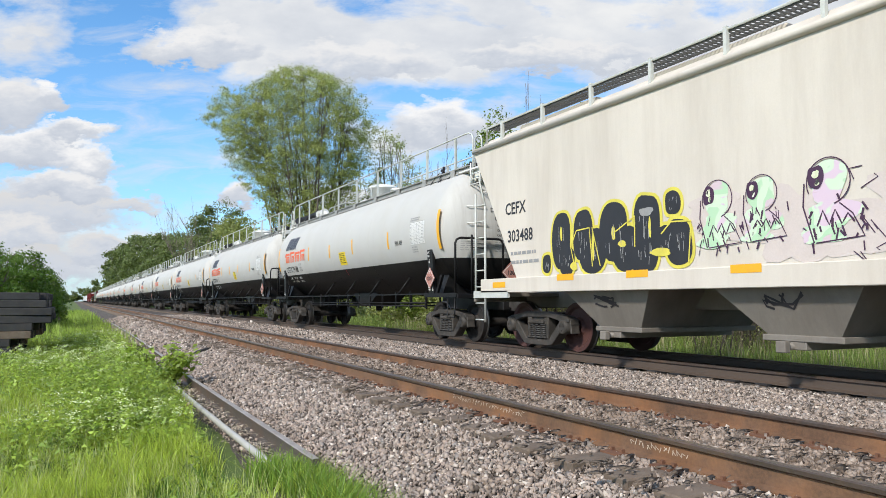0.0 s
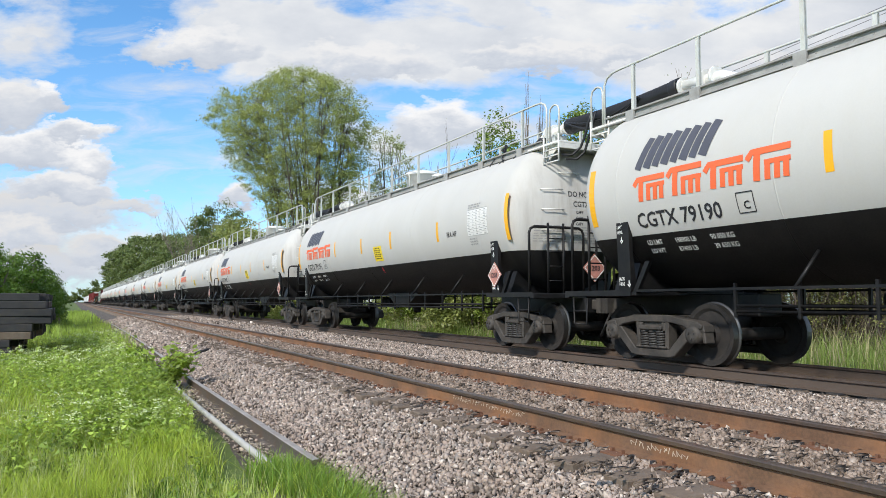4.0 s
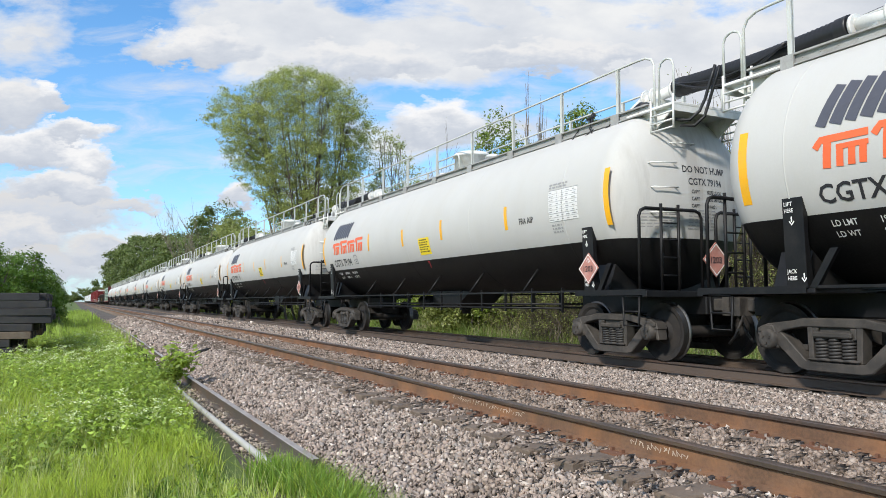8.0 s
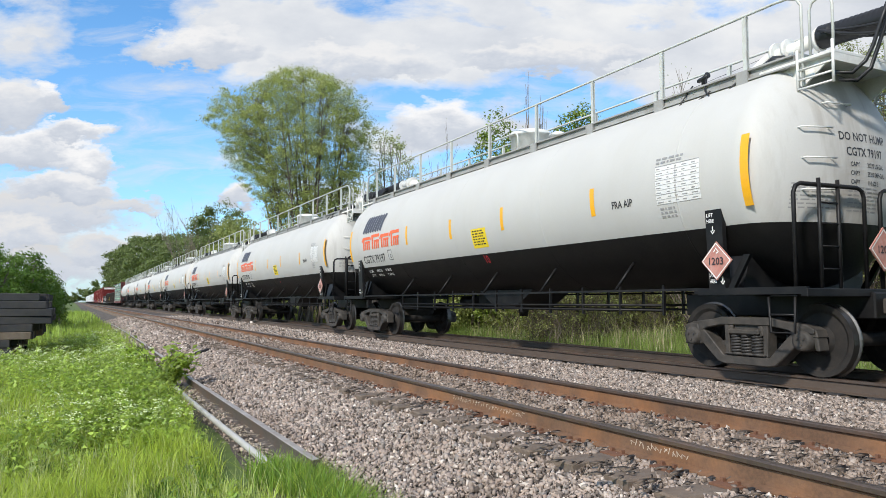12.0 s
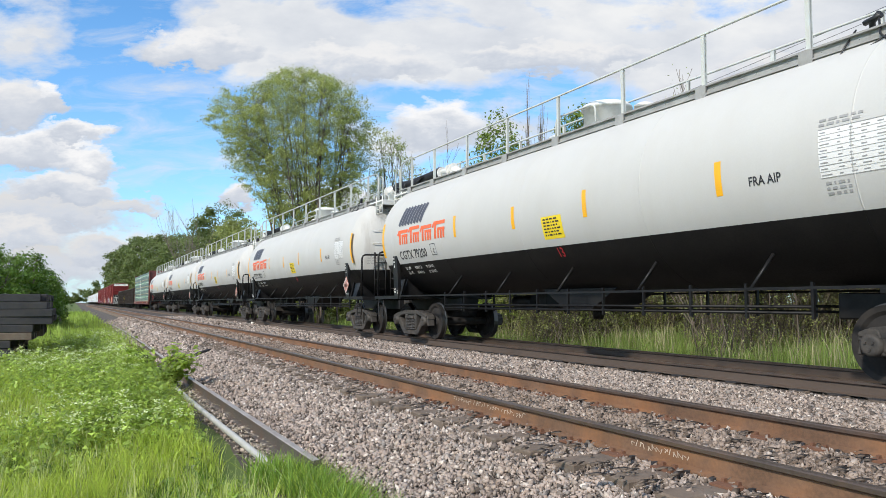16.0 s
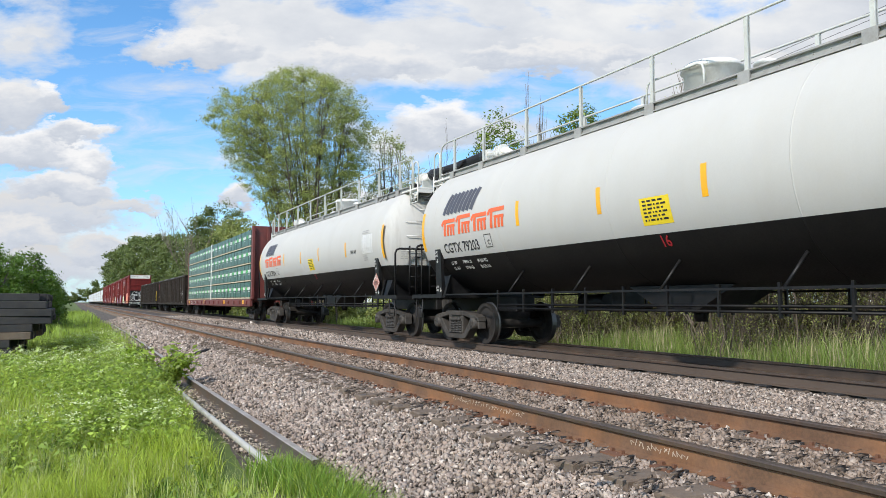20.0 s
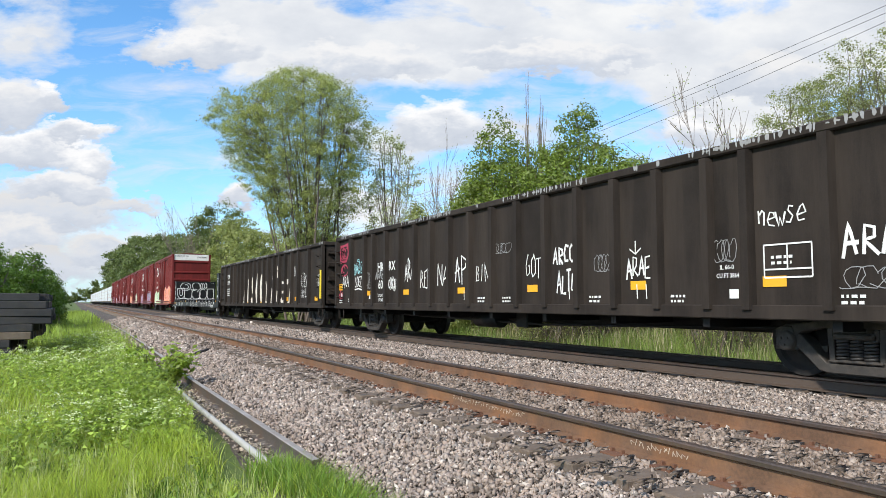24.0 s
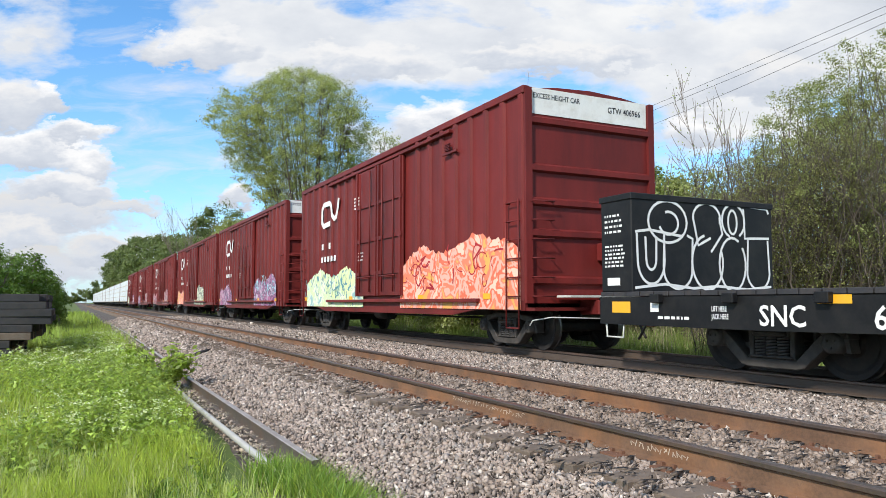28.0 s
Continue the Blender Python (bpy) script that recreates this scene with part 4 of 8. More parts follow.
    # reflectors, notices and writing on the near side
    for y, z0, z1 in ((7.35, 2.16, 3.1), (3.1, 2.40, 2.88), (0.65, 2.36, 2.80), (-1.6, 2.36, 2.82), (-4.47, 2.34, 2.80), (-7.55, 2.16, 3.1)):
        bm = B()
        w = 0.11 if abs(y) < 7 else 0.13
        patch(bm, on_tank(y, z0, TANK_R + 0.0025, TANK_Z), -w / 2, w / 2, 0, z1 - z0, 1, 8)
        part("reflector", bm, "yellow", car, "yellow reflective strip")
    bm = B()
    patch(bm, on_tank(-0.30, 2.08, TANK_R + 0.0025, TANK_Z), 0, 0.62, 0, 0.42, 1, 4)
    no = part("notice", bm, "sign_yellow", car, "yellow notice with black print")
    rnd = random.Random(5)
    bm = B()
    bars(bm, on_tank(-0.36, 2.42, TANK_R + 0.005, TANK_Z), 6, 0.5, 0.028, 0.058, rnd, 0.85)
    part("notice_print", bm, "ink", no)
    bm = B()
    lettering(bm, "FRA AIP", on_tank(-4.95, 2.40, TANK_R + 0.006, TANK_Z), 0.12, 0.85)
    part("stencil", bm, "ink", car)
    bm = B()
    patch(bm, on_tank(-5.95, 2.35, TANK_R + 0.003, TANK_Z), 0, 0.85, 0, 0.56, 1, 6)
    table = part("test_data_table", bm, "decal", car, "white film decal with a faint table")
    bm = B()
    for i in range(9):
        stroke(bm, on_tank(-5.95, 2.35, TANK_R + 0.006, TANK_Z), [(0, i * 0.07), (0.85, i * 0.07)], 0.0045 if i not in (2, 8) else 0.008)
    for i in range(8):
        for u, w in ((0.02, 0.14), (0.24, 0.07), (0.38, 0.07), (0.52, 0.1), (0.70, 0.12)):
            stroke(bm, on_tank(-5.95, 2.38, TANK_R + 0.006, TANK_Z), [(u, i * 0.07), (u + w * rnd.uniform(0.5, 1.0), i * 0.07)], 0.012)
    part("table_print", bm, "ink_grey", table)
    bm = B()
    bars(bm, on_tank(-5.95, 3.0, TANK_R + 0.006, TANK_Z), 2, 0.55, 0.03, 0.055, rnd)
    bars(bm, on_tank(-6.0, 2.27, TANK_R + 0.006, TANK_Z), 3, 0.35, 0.03, 0.06, rnd)
    part("test_data_lines", bm, "ink_grey", car)
    # maker's emblem as plain slanted blocks, and the row of orange strokes under it
    where = on_tank(6.32, 2.93, TANK_R + 0.006, TANK_Z)
    bm = B()
    for k in range(4):
        for d, w in ((0.06, 0.14), (0.245, 0.16)):
            stroke(bm, where, [(0.365 * k + d + 0.36 * h, h) for h in (0.0, 0.25, 0.5)], w)
    part("emblem", bm, "slate", car, "slate blue slanted block emblem")
    where = on_tank(6.30, 2.44, TANK_R + 0.006, TANK_Z)
    bm = B()
    for k in range(4):
        u, top = k * 0.70, 0.33 if k % 2 == 0 else 0.37
        stroke(bm, where, [(u - 0.02, top - 0.09), (u + 0.05, top), (u + 0.62, top)], 0.085)
        stroke(bm, where, [(u + 0.14, top), (u + 0.11, 0.0)], 0.10)
        for d in (0.27, 0.41, 0.54):
            stroke(bm, where, [(u + d + 0.02, 0.23), (u + d, 0.0)], 0.085)
        stroke(bm, where, [(u + 0.24, 0.22), (u + 0.62, 0.22)], 0.06)
    part("emblem_line", bm, "orange", car, "row of orange slanted strokes")
    bm = B()
    for v, a, b, c in ((1.80, "LD LMT", "198900 LB", "90 050 KG"), (1.68, "LD WT", "87400 LB", "39 650 KG")):
        for y, t in ((6.32, a), (5.75, b), (5.08, c)):
            lettering(bm, t, on_tank(y, v, TANK_R + 0.006, TANK_Z), 0.085, 0.8)
    part("weight_data", bm, "stencil", car)
    bm = B()
    where = on_tank(4.45, 2.08, TANK_R + 0.006, TANK_Z)
    for a, b in (((0, 0), (0.26, 0)), ((0.26, 0), (0.26, 0.27)), ((0.26, 0.27), (0, 0.27)), ((0, 0.27), (0, 0))):
        stroke(bm, where, [a, b], 0.014)
    lettering(bm, "C", lambda u, v: where(u + 0.09, v + 0.05), 0.11)
    part("plate_mark", bm, "ink", car)
    # front head: writing
    def head(x, z):
        def w(u, v):
            k = min(0.999, ((x + u) ** 2 + (z + v - TANK_Z) ** 2) / TANK_R ** 2)
            return (x + u, -7.35 - 0.77 * math.sqrt(1 - k) - 0.004, z + v)
        return w
    bm = B()
    lettering(bm, "DO NOT HUMP", head(-0.42, 3.02), 0.115, 0.85)
    for i, t in enumerate(("30270 US-GAL", "25210 IMP-GAL", "114 600 L")):
        lettering(bm, "CAPY", head(-0.26, 2.68 - i * 0.115), 0.062, 0.8)
        lettering(bm, t, head(0.06, 2.68 - i * 0.115), 0.062, 0.7)
    part("end_stencil", bm, "ink", car)
    bm = B()
    bars(bm, head(-1.10, 2.42), 7, 0.66, 0.017, 0.05, rnd)
    bars(bm, head(-0.30, 2.40), 7, 0.62, 0.017, 0.05, rnd)
    part("small_stencil", bm, "ink_grey", car)
    bm = B()
    prism(bm, [(0.02, 1.32), (-0.26, 1.60), (0.02, 1.88), (0.30, 1.60)], -8.32, -8.305, "y")
    pl = part("end_placard", bm, "placard", car, "red diamond hazard placard")
    bm = B()
    for a, b in (((0, 0.25), (0.25, 0)), ((0.25, 0), (0, -0.25)), ((0, -0.25), (-0.25, 0)), ((-0.25, 0), (0, 0.25))):
        stroke(bm, on_end(0.02, -8.325, 1.60), [a, b], 0.016)
    part("placard_border", bm, "stencil", pl)
    bm = B()
    lettering(bm, "1203", on_end(-0.13, -8.329, 1.55), 0.10)
    part("placard_number", bm, "ink", pl)
    truck(car, -7.1)
    truck(car, 6.5)
    couplers(car, TANK_L / 2)
    return car


def tank_number(car, number, mark):
    """The car's own number on its side and front head."""
    bm = B()
    lettering(bm, "CGTX " + number, on_tank(6.36, 2.06, TANK_R + 0.006, TANK_Z), 0.235, 0.92)
    part("reporting_mark", bm, "ink", car)
    bm = B()

    def head(u, v):
        x, z = -0.32 + u, 2.82 + v
        k = min(0.999, (x * x + (z - TANK_Z) ** 2) / TANK_R ** 2)
        return (x, -7.35 - 0.77 * math.sqrt(1 - k) - 0.004, z)
    lettering(bm, "CGTX " + number, head, 0.115, 0.85)
    part("end_mark", bm, "ink", car)
    if mark:
        bm = B()
        lettering(bm, mark, on_tank(-0.5, 1.76, TANK_R + 0.008, TANK_Z), 0.2, 0.8)
        part("chalk_mark", bm, "red", car, "red chalk numeral")


def copy_car(src, skip=()):
    """A further car like src: same meshes, wheels counted for turning."""
    c = copy_thing(src, Matrix())
    SPIN.extend(o for o in c.children_recursive if o.name.startswith("wheelset"))
    return c


def build_tanks():
    lead = tank_car(first=True)
    body = tank_car(first=False)
    cars = [lead, body] + [copy_car(body) for _ in range(15)]
    marks = {k: str(k + 1) for k in range(17)}
    for k, c in enumerate(cars):
        tank_number(c, str(79188 + k), marks.get(k, ""))
        on_track(c, 22.8 + TANK_L * k)


build_tanks()


# ---- covered hopper ----
def hopper_car():
    car = thing("covered_hopper", "cream covered hopper car with black and yellow graffiti", "hopper car")
    hw, half = 1.56, 8.55
    bm = B()
    roof = [(-hw, 1.28), (-hw, 4.05), (-hw + 0.05, 4.12), (-1.2, 4.38), (-0.6, 4.50), (0.6, 4.50), (1.2, 4.38), (hw - 0.05, 4.12), (hw, 4.05), (hw, 1.28)]
    lo = [bm.verts.new((x, -half + (1.7 if z < 2 else 0), z)) for x, z in roof]
    hi = [bm.verts.new((x, half - (1.7 if z < 2 else 0), z)) for x, z in roof]
    n = len(roof)
    fs = [bm.faces.new((lo[i], lo[(i + 1) % n], hi[(i + 1) % n], hi[i])) for i in range(n)] + [bm.faces.new(lo[::-1]), bm.faces.new(hi)]
    bmesh.ops.recalc_face_normals(bm, faces=fs)
    part("body", bm, "hopper", car, "smooth cream body with sloped ends")
    bm = B()
    for s in (-1, 1):
        tube(bm, [(s * (hw + 0.01), -half, 4.1), (s * (hw + 0.01), half, 4.1)], 0.06, 8)
    part("roof_edge", bm, "hopper", car)
    for s in (-1, 1):
        bm = B()
        box(bm, s * hw - 0.03, s * hw + 0.03, -half + 0.3, half - 0.3, 1.10, 1.38, 0.01)
        part("side_sill", bm, "hopper", car)
    bm = B()
    box(bm, -0.3, 0.3, -half - 0.1, half + 0.1, 0.8, 1.15, 0.02)
    for e in (-1, 1):
        box(bm, -hw, hw, min(e * 7.3, e * 8.55), max(e * 7.3, e * 8.55), 1.02, 1.10, 0.01)
        box(bm, -hw, hw, min(e * 8.5, e * 8.6), max(e * 8.5, e * 8.6), 0.92, 1.15, 0.01)
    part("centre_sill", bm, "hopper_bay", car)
    for y in (4.5, 1.15, -2.2, -5.5):
        bm = B()
        v = [(-1.50, -1.2, 1.26), (1.50, -1.2, 1.26), (1.50, 1.2, 1.26), (-1.50, 1.2, 1.26), (-1.2, -0.62, 0.5), (1.2, -0.62, 0.5), (1.2, 0.35, 0.5), (-1.2, 0.35, 0.5)]
        vs = [bm.verts.new((p[0], p[1] + y, p[2])) for p in v]
        for q in ((0, 1, 2, 3), (7, 6, 5, 4), (0, 4, 5, 1), (1, 5, 6, 2), (2, 6, 7, 3), (3, 7, 4, 0)):
            bm.faces.new([vs[i] for i in q])
        box(bm, -1.26, 1.26, y - 0.70, y + 0.42, 0.44, 0.52, 0.01)
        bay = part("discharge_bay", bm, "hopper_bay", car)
        bm = B()
        box(bm, -1.25, 1.25, y - 0.2, y + 0.2, 0.34, 0.44, 0.01)
        tube(bm, [(-1.42, y, 0.38), (1.42, y, 0.38)], 0.045, 8)
        box(bm, -1.46, -1.36, y - 0.07, y + 0.07, 0.31, 0.45, 0.01)
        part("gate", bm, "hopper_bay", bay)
        bm = B()
        rnd = random.Random(int(y * 10))
        for i in range(5):
            t = rnd.uniform(0.25, 0.5)
            f = lambda u, v, y=y: (-1.50 + 0.3 * (1.26 - (0.95 + v)) / 0.76 - 0.006, y - u, 0.95 + v)
            stroke(bm, f, [(rnd.uniform(-0.3, 0.3), rnd.uniform(-0.12, 0.1)) for _ in range(4)], 0.03)
        part("stencil_smudge", bm, "ink", bay)
    # roof running board with mesh and posts
    bm = B()
    for s in (-1, 1):
        for x in (0.95, 1.12, 1.28):
            box(bm, s * x - 0.01, s * x + 0.01, -half + 0.2, half - 0.2, 4.58, 4.62)
        for i in range(210):
            y = -half + 0.2 + i * 0.08
            box(bm, min(s * 0.92, s * 1.3), max(s * 0.92, s * 1.3), y - 0.01, y + 0.01, 4.585, 4.605)
    part("running_board", bm, "board_grey", car, "grey mesh running board")
    bm = B()
    for i in range(12):
        y = -half + 0.3 + i * 1.46
        box(bm, -1.34, -1.28, y - 0.03, y + 0.03, 4.2, 4.66)
        box(bm, 1.28, 1.34, y - 0.03, y + 0.03, 4.2, 4.66)
    for s in (-1, 1):
        tube(bm, [(s * 1.31, -half + 0.1, 4.3), (s * 1.31, -half + 0.12, 4.62), (s * 1.31, half - 0.12, 4.62), (s * 1.31, half - 0.1, 4.3)], 0.02, 6)
    part("board_post", bm, "grey_rail", car)
    bm = B()
    for x in (-0.6, 0.6):
        for i in range(4):
            box(bm, x - 0.35, x + 0.35, -6.5 + i * 3.9, -4.0 + i * 3.9, 4.47, 4.56, 0.02)
    part("hatch_cover", bm, "hopper", car)
    for e in (-1, 1):
        for s in (-1, 1):
            bm = B()
            for y in (8.1, 8.5):
                tube(bm, [(s * 1.56, e * y, 0.5 if y < 8.2 else 1.0), (s * 1.56, e * y, 3.2 if y > 8.2 else 2.9)], 0.025, 6)
            for i in range(8):
                tube(bm, [(s * 1.56, e * 8.1, 0.55 + i * 0.34), (s * 1.56, e * 8.5, 0.55 + i * 0.34)], 0.016, 5)
            tube(bm, [(s * 1.56, e * 8.1, 2.9), (s * 1.5, e * 8.45, 3.5), (s * 1.4, e * 8.5, 4.2)], 0.02, 5)
            box(bm, s * 1.56 - 0.03, s * 1.56 + 0.03, min(e * 7.2, e * 8.55), max(e * 7.2, e * 8.55), 1.0, 1.14)
            part("corner_ladder", bm, "grey_rail", car)
    # writing and graffiti on the near side; the rear end lies at +y
    X = -hw - 0.006
    bm = B()
    lettering(bm, "CEFX", on_side(X, 7.3, 2.62), 0.235, 0.95)
    lettering(bm, "303488", on_side(X, 7.22, 2.08), 0.235, 0.92)
    part("reporting_mark", bm, "ink", car)
    rnd = random.Random(3)
    bm = B()
    bars(bm, on_side(X, 7.1, 1.82), 2, 0.95, 0.06, 0.17, rnd)
    part("weight_data", bm, "ink_grey", car)
    bm = B()
    for y, z0 in ((7.75, 1.2), (5.55, 1.29), (3.75, 1.29), (1.75, 1.29), (-0.6, 1.29), (-3.2, 1.29)):
        patch(bm, on_side(X - 0.028, y, z0), 0, 0.48, 0, 0.11, 1, 1)
    part("reflector", bm, "yellow", car)
    base = on_side(X, 6.0, 1.40)
    lay = lambda d: (lambda u, v: (base(u, v)[0] - d, *base(u, v)[1:]))
    bm = B()
    rp = random.Random(12)
    for i in range(16):
        blob(bm, lay(0.0), rp.uniform(3.3, 7.4), rp.uniform(0.1, 0.85), rp.uniform(0.3, 0.7), rp.uniform(0.15, 0.3), 0.4, rnd=rp)
    part("graffiti_haze", bm, "pink_haze", car, "faint pink overspray")
    # fat sprayed shapes with a lemon halo, yellow gaps and grey shine
    fat = [(0.12, 0.20, 0.13, 0.16), (0.56, 0.58, 0.26, 0.50), (0.72, 0.22, 0.22, 0.24), (1.18, 0.62, 0.26, 0.44), (1.42, 0.36, 0.34, 0.38), (1.95, 0.62, 0.34, 0.46), (2.22, 0.34, 0.30, 0.34), (2.70, 0.72, 0.27, 0.40),
           (2.62, 0.28, 0.32, 0.34), (3.24, 0.93, 0.15, 0.17), (3.34, 0.36, 0.25, 0.32), (3.10, 0.42, 0.2, 0.2)]
    for d, w, mat_name, nm, lb in ((0.003, 0.05, "lemon", "graffiti_glow", "lemon yellow graffiti outline"), (0.007, 0.0, "ink", "graffiti_lettering", "fat black graffiti letters")):
        bm = B()
        for i, (u, v, ru, rv) in enumerate(fat):
            blob(bm, lay(d), u, v, ru + w, rv + w, 0.06, 26, random.Random(i), 2.7)
        part(nm, bm, mat_name, car, lb)
    bm = B()
    for u, v, ru, rv in ((0.57, 0.70, 0.035, 0.12), (0.92, 0.12, 0.10, 0.07), (1.44, 0.42, 0.035, 0.22), (1.95, 0.60, 0.05, 0.10), (2.15, 0.42, 0.10, 0.05), (2.77, 0.62, 0.03, 0.15), (2.98, 0.24, 0.22, 0.06)):
        blob(bm, lay(0.0105), u, v, ru, rv, 0.2, 14, random.Random(5), 2.0)
    for pts in ([(0.84, 0.45), (1.0, 0.72), (1.35, 0.74), (1.42, 0.1)], [(1.42, 0.74), (1.62, 0.10)], [(2.0, 0.62), (2.45, 0.82), (2.44, 0.35)], [(3.0, 0.5), (3.2, 0.66), (3.58, 0.64), (3.52, 0.06)], [(0.84, 0.45), (0.95, 0.1)]):
        stroke(bm, lay(0.0105), pts, 0.022)
    part("graffiti_seam", bm, "lemon", car, "yellow seams between the letters")
    bm = B()
    for i, (u, v, ru, rv) in enumerate(fat):
        for k in range(7):
            a, b = u + rp.uniform(-0.6, 0.6) * ru, v + rp.uniform(-0.5, 0.55) * rv
            stroke(bm, lay(0.0105), [(a, b), (a + rp.uniform(-0.02, 0.02), b - rp.uniform(0.1, 0.5) * rv)], rp.uniform(0.006, 0.016))
    blob(bm, lay(0.0105), 2.70, 0.86, 0.13, 0.07, 0.3, 14, random.Random(8))
    part("graffiti_shine", bm, "ink_grey", car)
    for k, (u0, s, v0) in enumerate(((3.90, 1.0, 0.94), (4.61, 0.92, 0.92), (5.49, 1.08, 0.95))):
        fig = lambda d, u0=u0, s=s, v0=v0: (lambda u, v: (X - d, 6.0 - (u0 + u * s), 1.40 + v0 + v * s))
        rk = random.Random(20 + k)
        bm = B()
        blob(bm, fig(0.006), 0.14, -0.06, 0.20, 0.22, 0.15, rnd=rk)
        blob(bm, fig(0.006), 0.16, -0.42, 0.30, 0.16, 0.3, rnd=rk)
        blob(bm, fig(0.006), 0.05, -0.62, 0.28, 0.08, 0.3, rnd=rk)
        part("graffiti_fill", bm, "spray_hopper", car, "mint green graffiti figure")
        bm = B()
        blob(bm, fig(0.010), 0.0, 0.0, 0.09, 0.13, 0.15, rnd=rk)
        stroke(bm, fig(0.010), arc(0.14, -0.06, 0.25, 0.25, 205, -75, 20), 0.014)
        stroke(bm, fig(0.010), [(-0.14, -0.05), (-0.16, -0.30), (-0.04, -0.70)], 0.018)
        stroke(bm, fig(0.010), [(-0.02, -0.70), (0.25, -0.68), (0.52, -0.66), (0.40, -0.42), (0.26, -0.30)], 0.014)
        zig = [(0.0 + 0.07 * i, -0.48 + (0.09 if i % 2 else -0.05) + rk.uniform(-0.03, 0.03)) for i in range(7)]
        stroke(bm, fig(0.010), zig, 0.02)
        for i in range(24):
            u, v = rk.uniform(-0.2, 0.55), rk.uniform(-0.72, -0.2)
            stroke(bm, fig(0.010), [(u, v), (u + rk.uniform(-0.05, 0.06), v - rk.uniform(0.03, 0.13))], rk.uniform(0.01, 0.03))
        part("graffiti_outline", bm, "plum", car)
        bm = B()
        blob(bm, fig(0.0135), 0.0, 0.03, 0.04, 0.045, 0.3, 12, rk)
        blob(bm, fig(0.0135), 0.02, -0.06, 0.025, 0.035, 0.3, 12, rk)
        part("graffiti_glint", bm, "spray_pale", car)
    bm = B()
    rk = random.Random(77)
    for i in range(16):
        u, v = rk.uniform(5.9, 7.5), rk.uniform(0.0, 0.9)
        stroke(bm, lay(0.004), [(u, v), (u + rk.uniform(-0.1, 0.2), v + rk.uniform(-0.2, 0.2)), (u + rk.uniform(0, 0.2), v + rk.uniform(-0.2, 0.2))], 0.012)
    part("graffiti_scribble", bm, "plum", car)
    truck(car, -6.9, "rust_wheelset")
    truck(car, 6.9, "rust_wheelset")
    couplers(car, 9.1)
    return car


on_track(hopper_car(), 4.9)


# ---- lumber cars ----
def lumber_car(wrap, frame_mat, label, printed=True):
    car = thing("lumber_car", label, "lumber car", "lumber cars")
    L = 22.0
    bm = B()
    for s in (-1, 1):
        box(bm, s * 1.5 - 0.06, s * 1.5 + 0.06, -L / 2, L / 2, 0.72, 1.08, 0.01)
    box(bm, -1.5, 1.5, -L / 2, L / 2, 1.02, 1.08)
    box(bm, -0.3, 0.3, -L / 2 - 0.1, L / 2 + 0.1, 0.62, 1.02, 0.02)
    part("frame", bm, frame_mat, car)
    for e in (-1, 1):
        bm = B()
        y = e * (L / 2 - 0.12)
        box(bm, -1.5, 1.5, y - 0.08, y + 0.08, 1.08, 4.62, 0.01)
        for x in (-1.44, -0.72, 0, 0.72, 1.44):
            box(bm, x - 0.06, x + 0.06, y + e * 0.08 if e > 0 else y - 0.24, y + 0.24 if e > 0 else y - 0.08, 1.08, 4.6, 0.01)
        part("bulkhead", bm, "flat_red", car, "oxide red ribbed end bulkhead")
    bm = B()
    for i in range(14):
        y = -10.2 + i * 1.57
        box(bm, -1.62, -1.55, y - 0.14, y + 0.14, 0.82, 1.0, 0.01)
        box(bm, 1.55, 1.62, y - 0.14, y + 0.14, 0.82, 1.0, 0.01)
    part("tie_down_winch", bm, frame_mat, car)
    rnd = random.Random(8)
    n = 6
    strap = None
    bl = (L - 0.7) / n
    for lv in range(4):
        z0 = 1.16 + lv * 0.845
        bm = B()
        for i in range(12):
            y = -10.2 + i * 1.85
            box(bm, -1.5, 1.5, y - 0.045, y + 0.045, z0 - 0.075, z0, 0.005)
        for s in (-1, 1):
            box(bm, s * 1.49 - 0.02, s * 1.49 + 0.02, -L / 2 + 0.35, L / 2 - 0.35, z0 - 0.055, z0 - 0.004)
        part("bearer", bm, "lumber", car, "pale wooden bearers between the bundles")
        for i in range(n):
            y0 = -L / 2 + 0.35 + i * bl
            bm = B()
            box(bm, -1.5, 1.5, y0 + 0.02, y0 + bl - 0.02, z0, z0 + 0.76, 0.03)
            bu = part("lumber_bundle", bm, wrap, car)
            for k in range(4):      # straps pulled tight over the wrap
                if strap is None:
                    bm = B()
                    box(bm, -1.507, 1.507, -0.015, 0.015, -0.003, 0.767)
                    strap = to_mesh("strap", bm, "rubber" if printed else wrap)
                part("strap", strap, None, bu).location = (0, y0 + bl * (k + 0.5) / 4, z0)
            if printed:
                bm, bw = B(), B()
                for k in range(3):
                    y = y0 + bl - 0.25 - k * bl / 3 - rnd.uniform(0, 0.1)
                    zz = z0 + 0.34
                    w = on_side(-1.512, y, zz)
                    for d in (0.0, 0.09):
                        stroke(bm, w, [(0.0, 0.18 - d), (0.09, 0.08 - d), (0.18, 0.18 - d)], 0.045)
                        stroke(bm, w, [(0.20, 0.02 + d * 0.7), (0.28, 0.12 + d * 0.7), (0.36, 0.02 + d * 0.7)], 0.04)
                    w = on_side(-1.512, y - 0.42, zz)
                    for q in range(5):
                        patch(bw, w, q * 0.125, q * 0.125 + 0.10, 0.02, 0.16, 1, 1)
                    patch(bw, w, 0.12, 0.5, -0.07, -0.05, 1, 1)
                part("wrap_emblem", bm, "logo_green", bu, "bright green arrow emblems")
                part("wrap_print", bw, "stencil", bu, "white printed bars")
    bm = B()
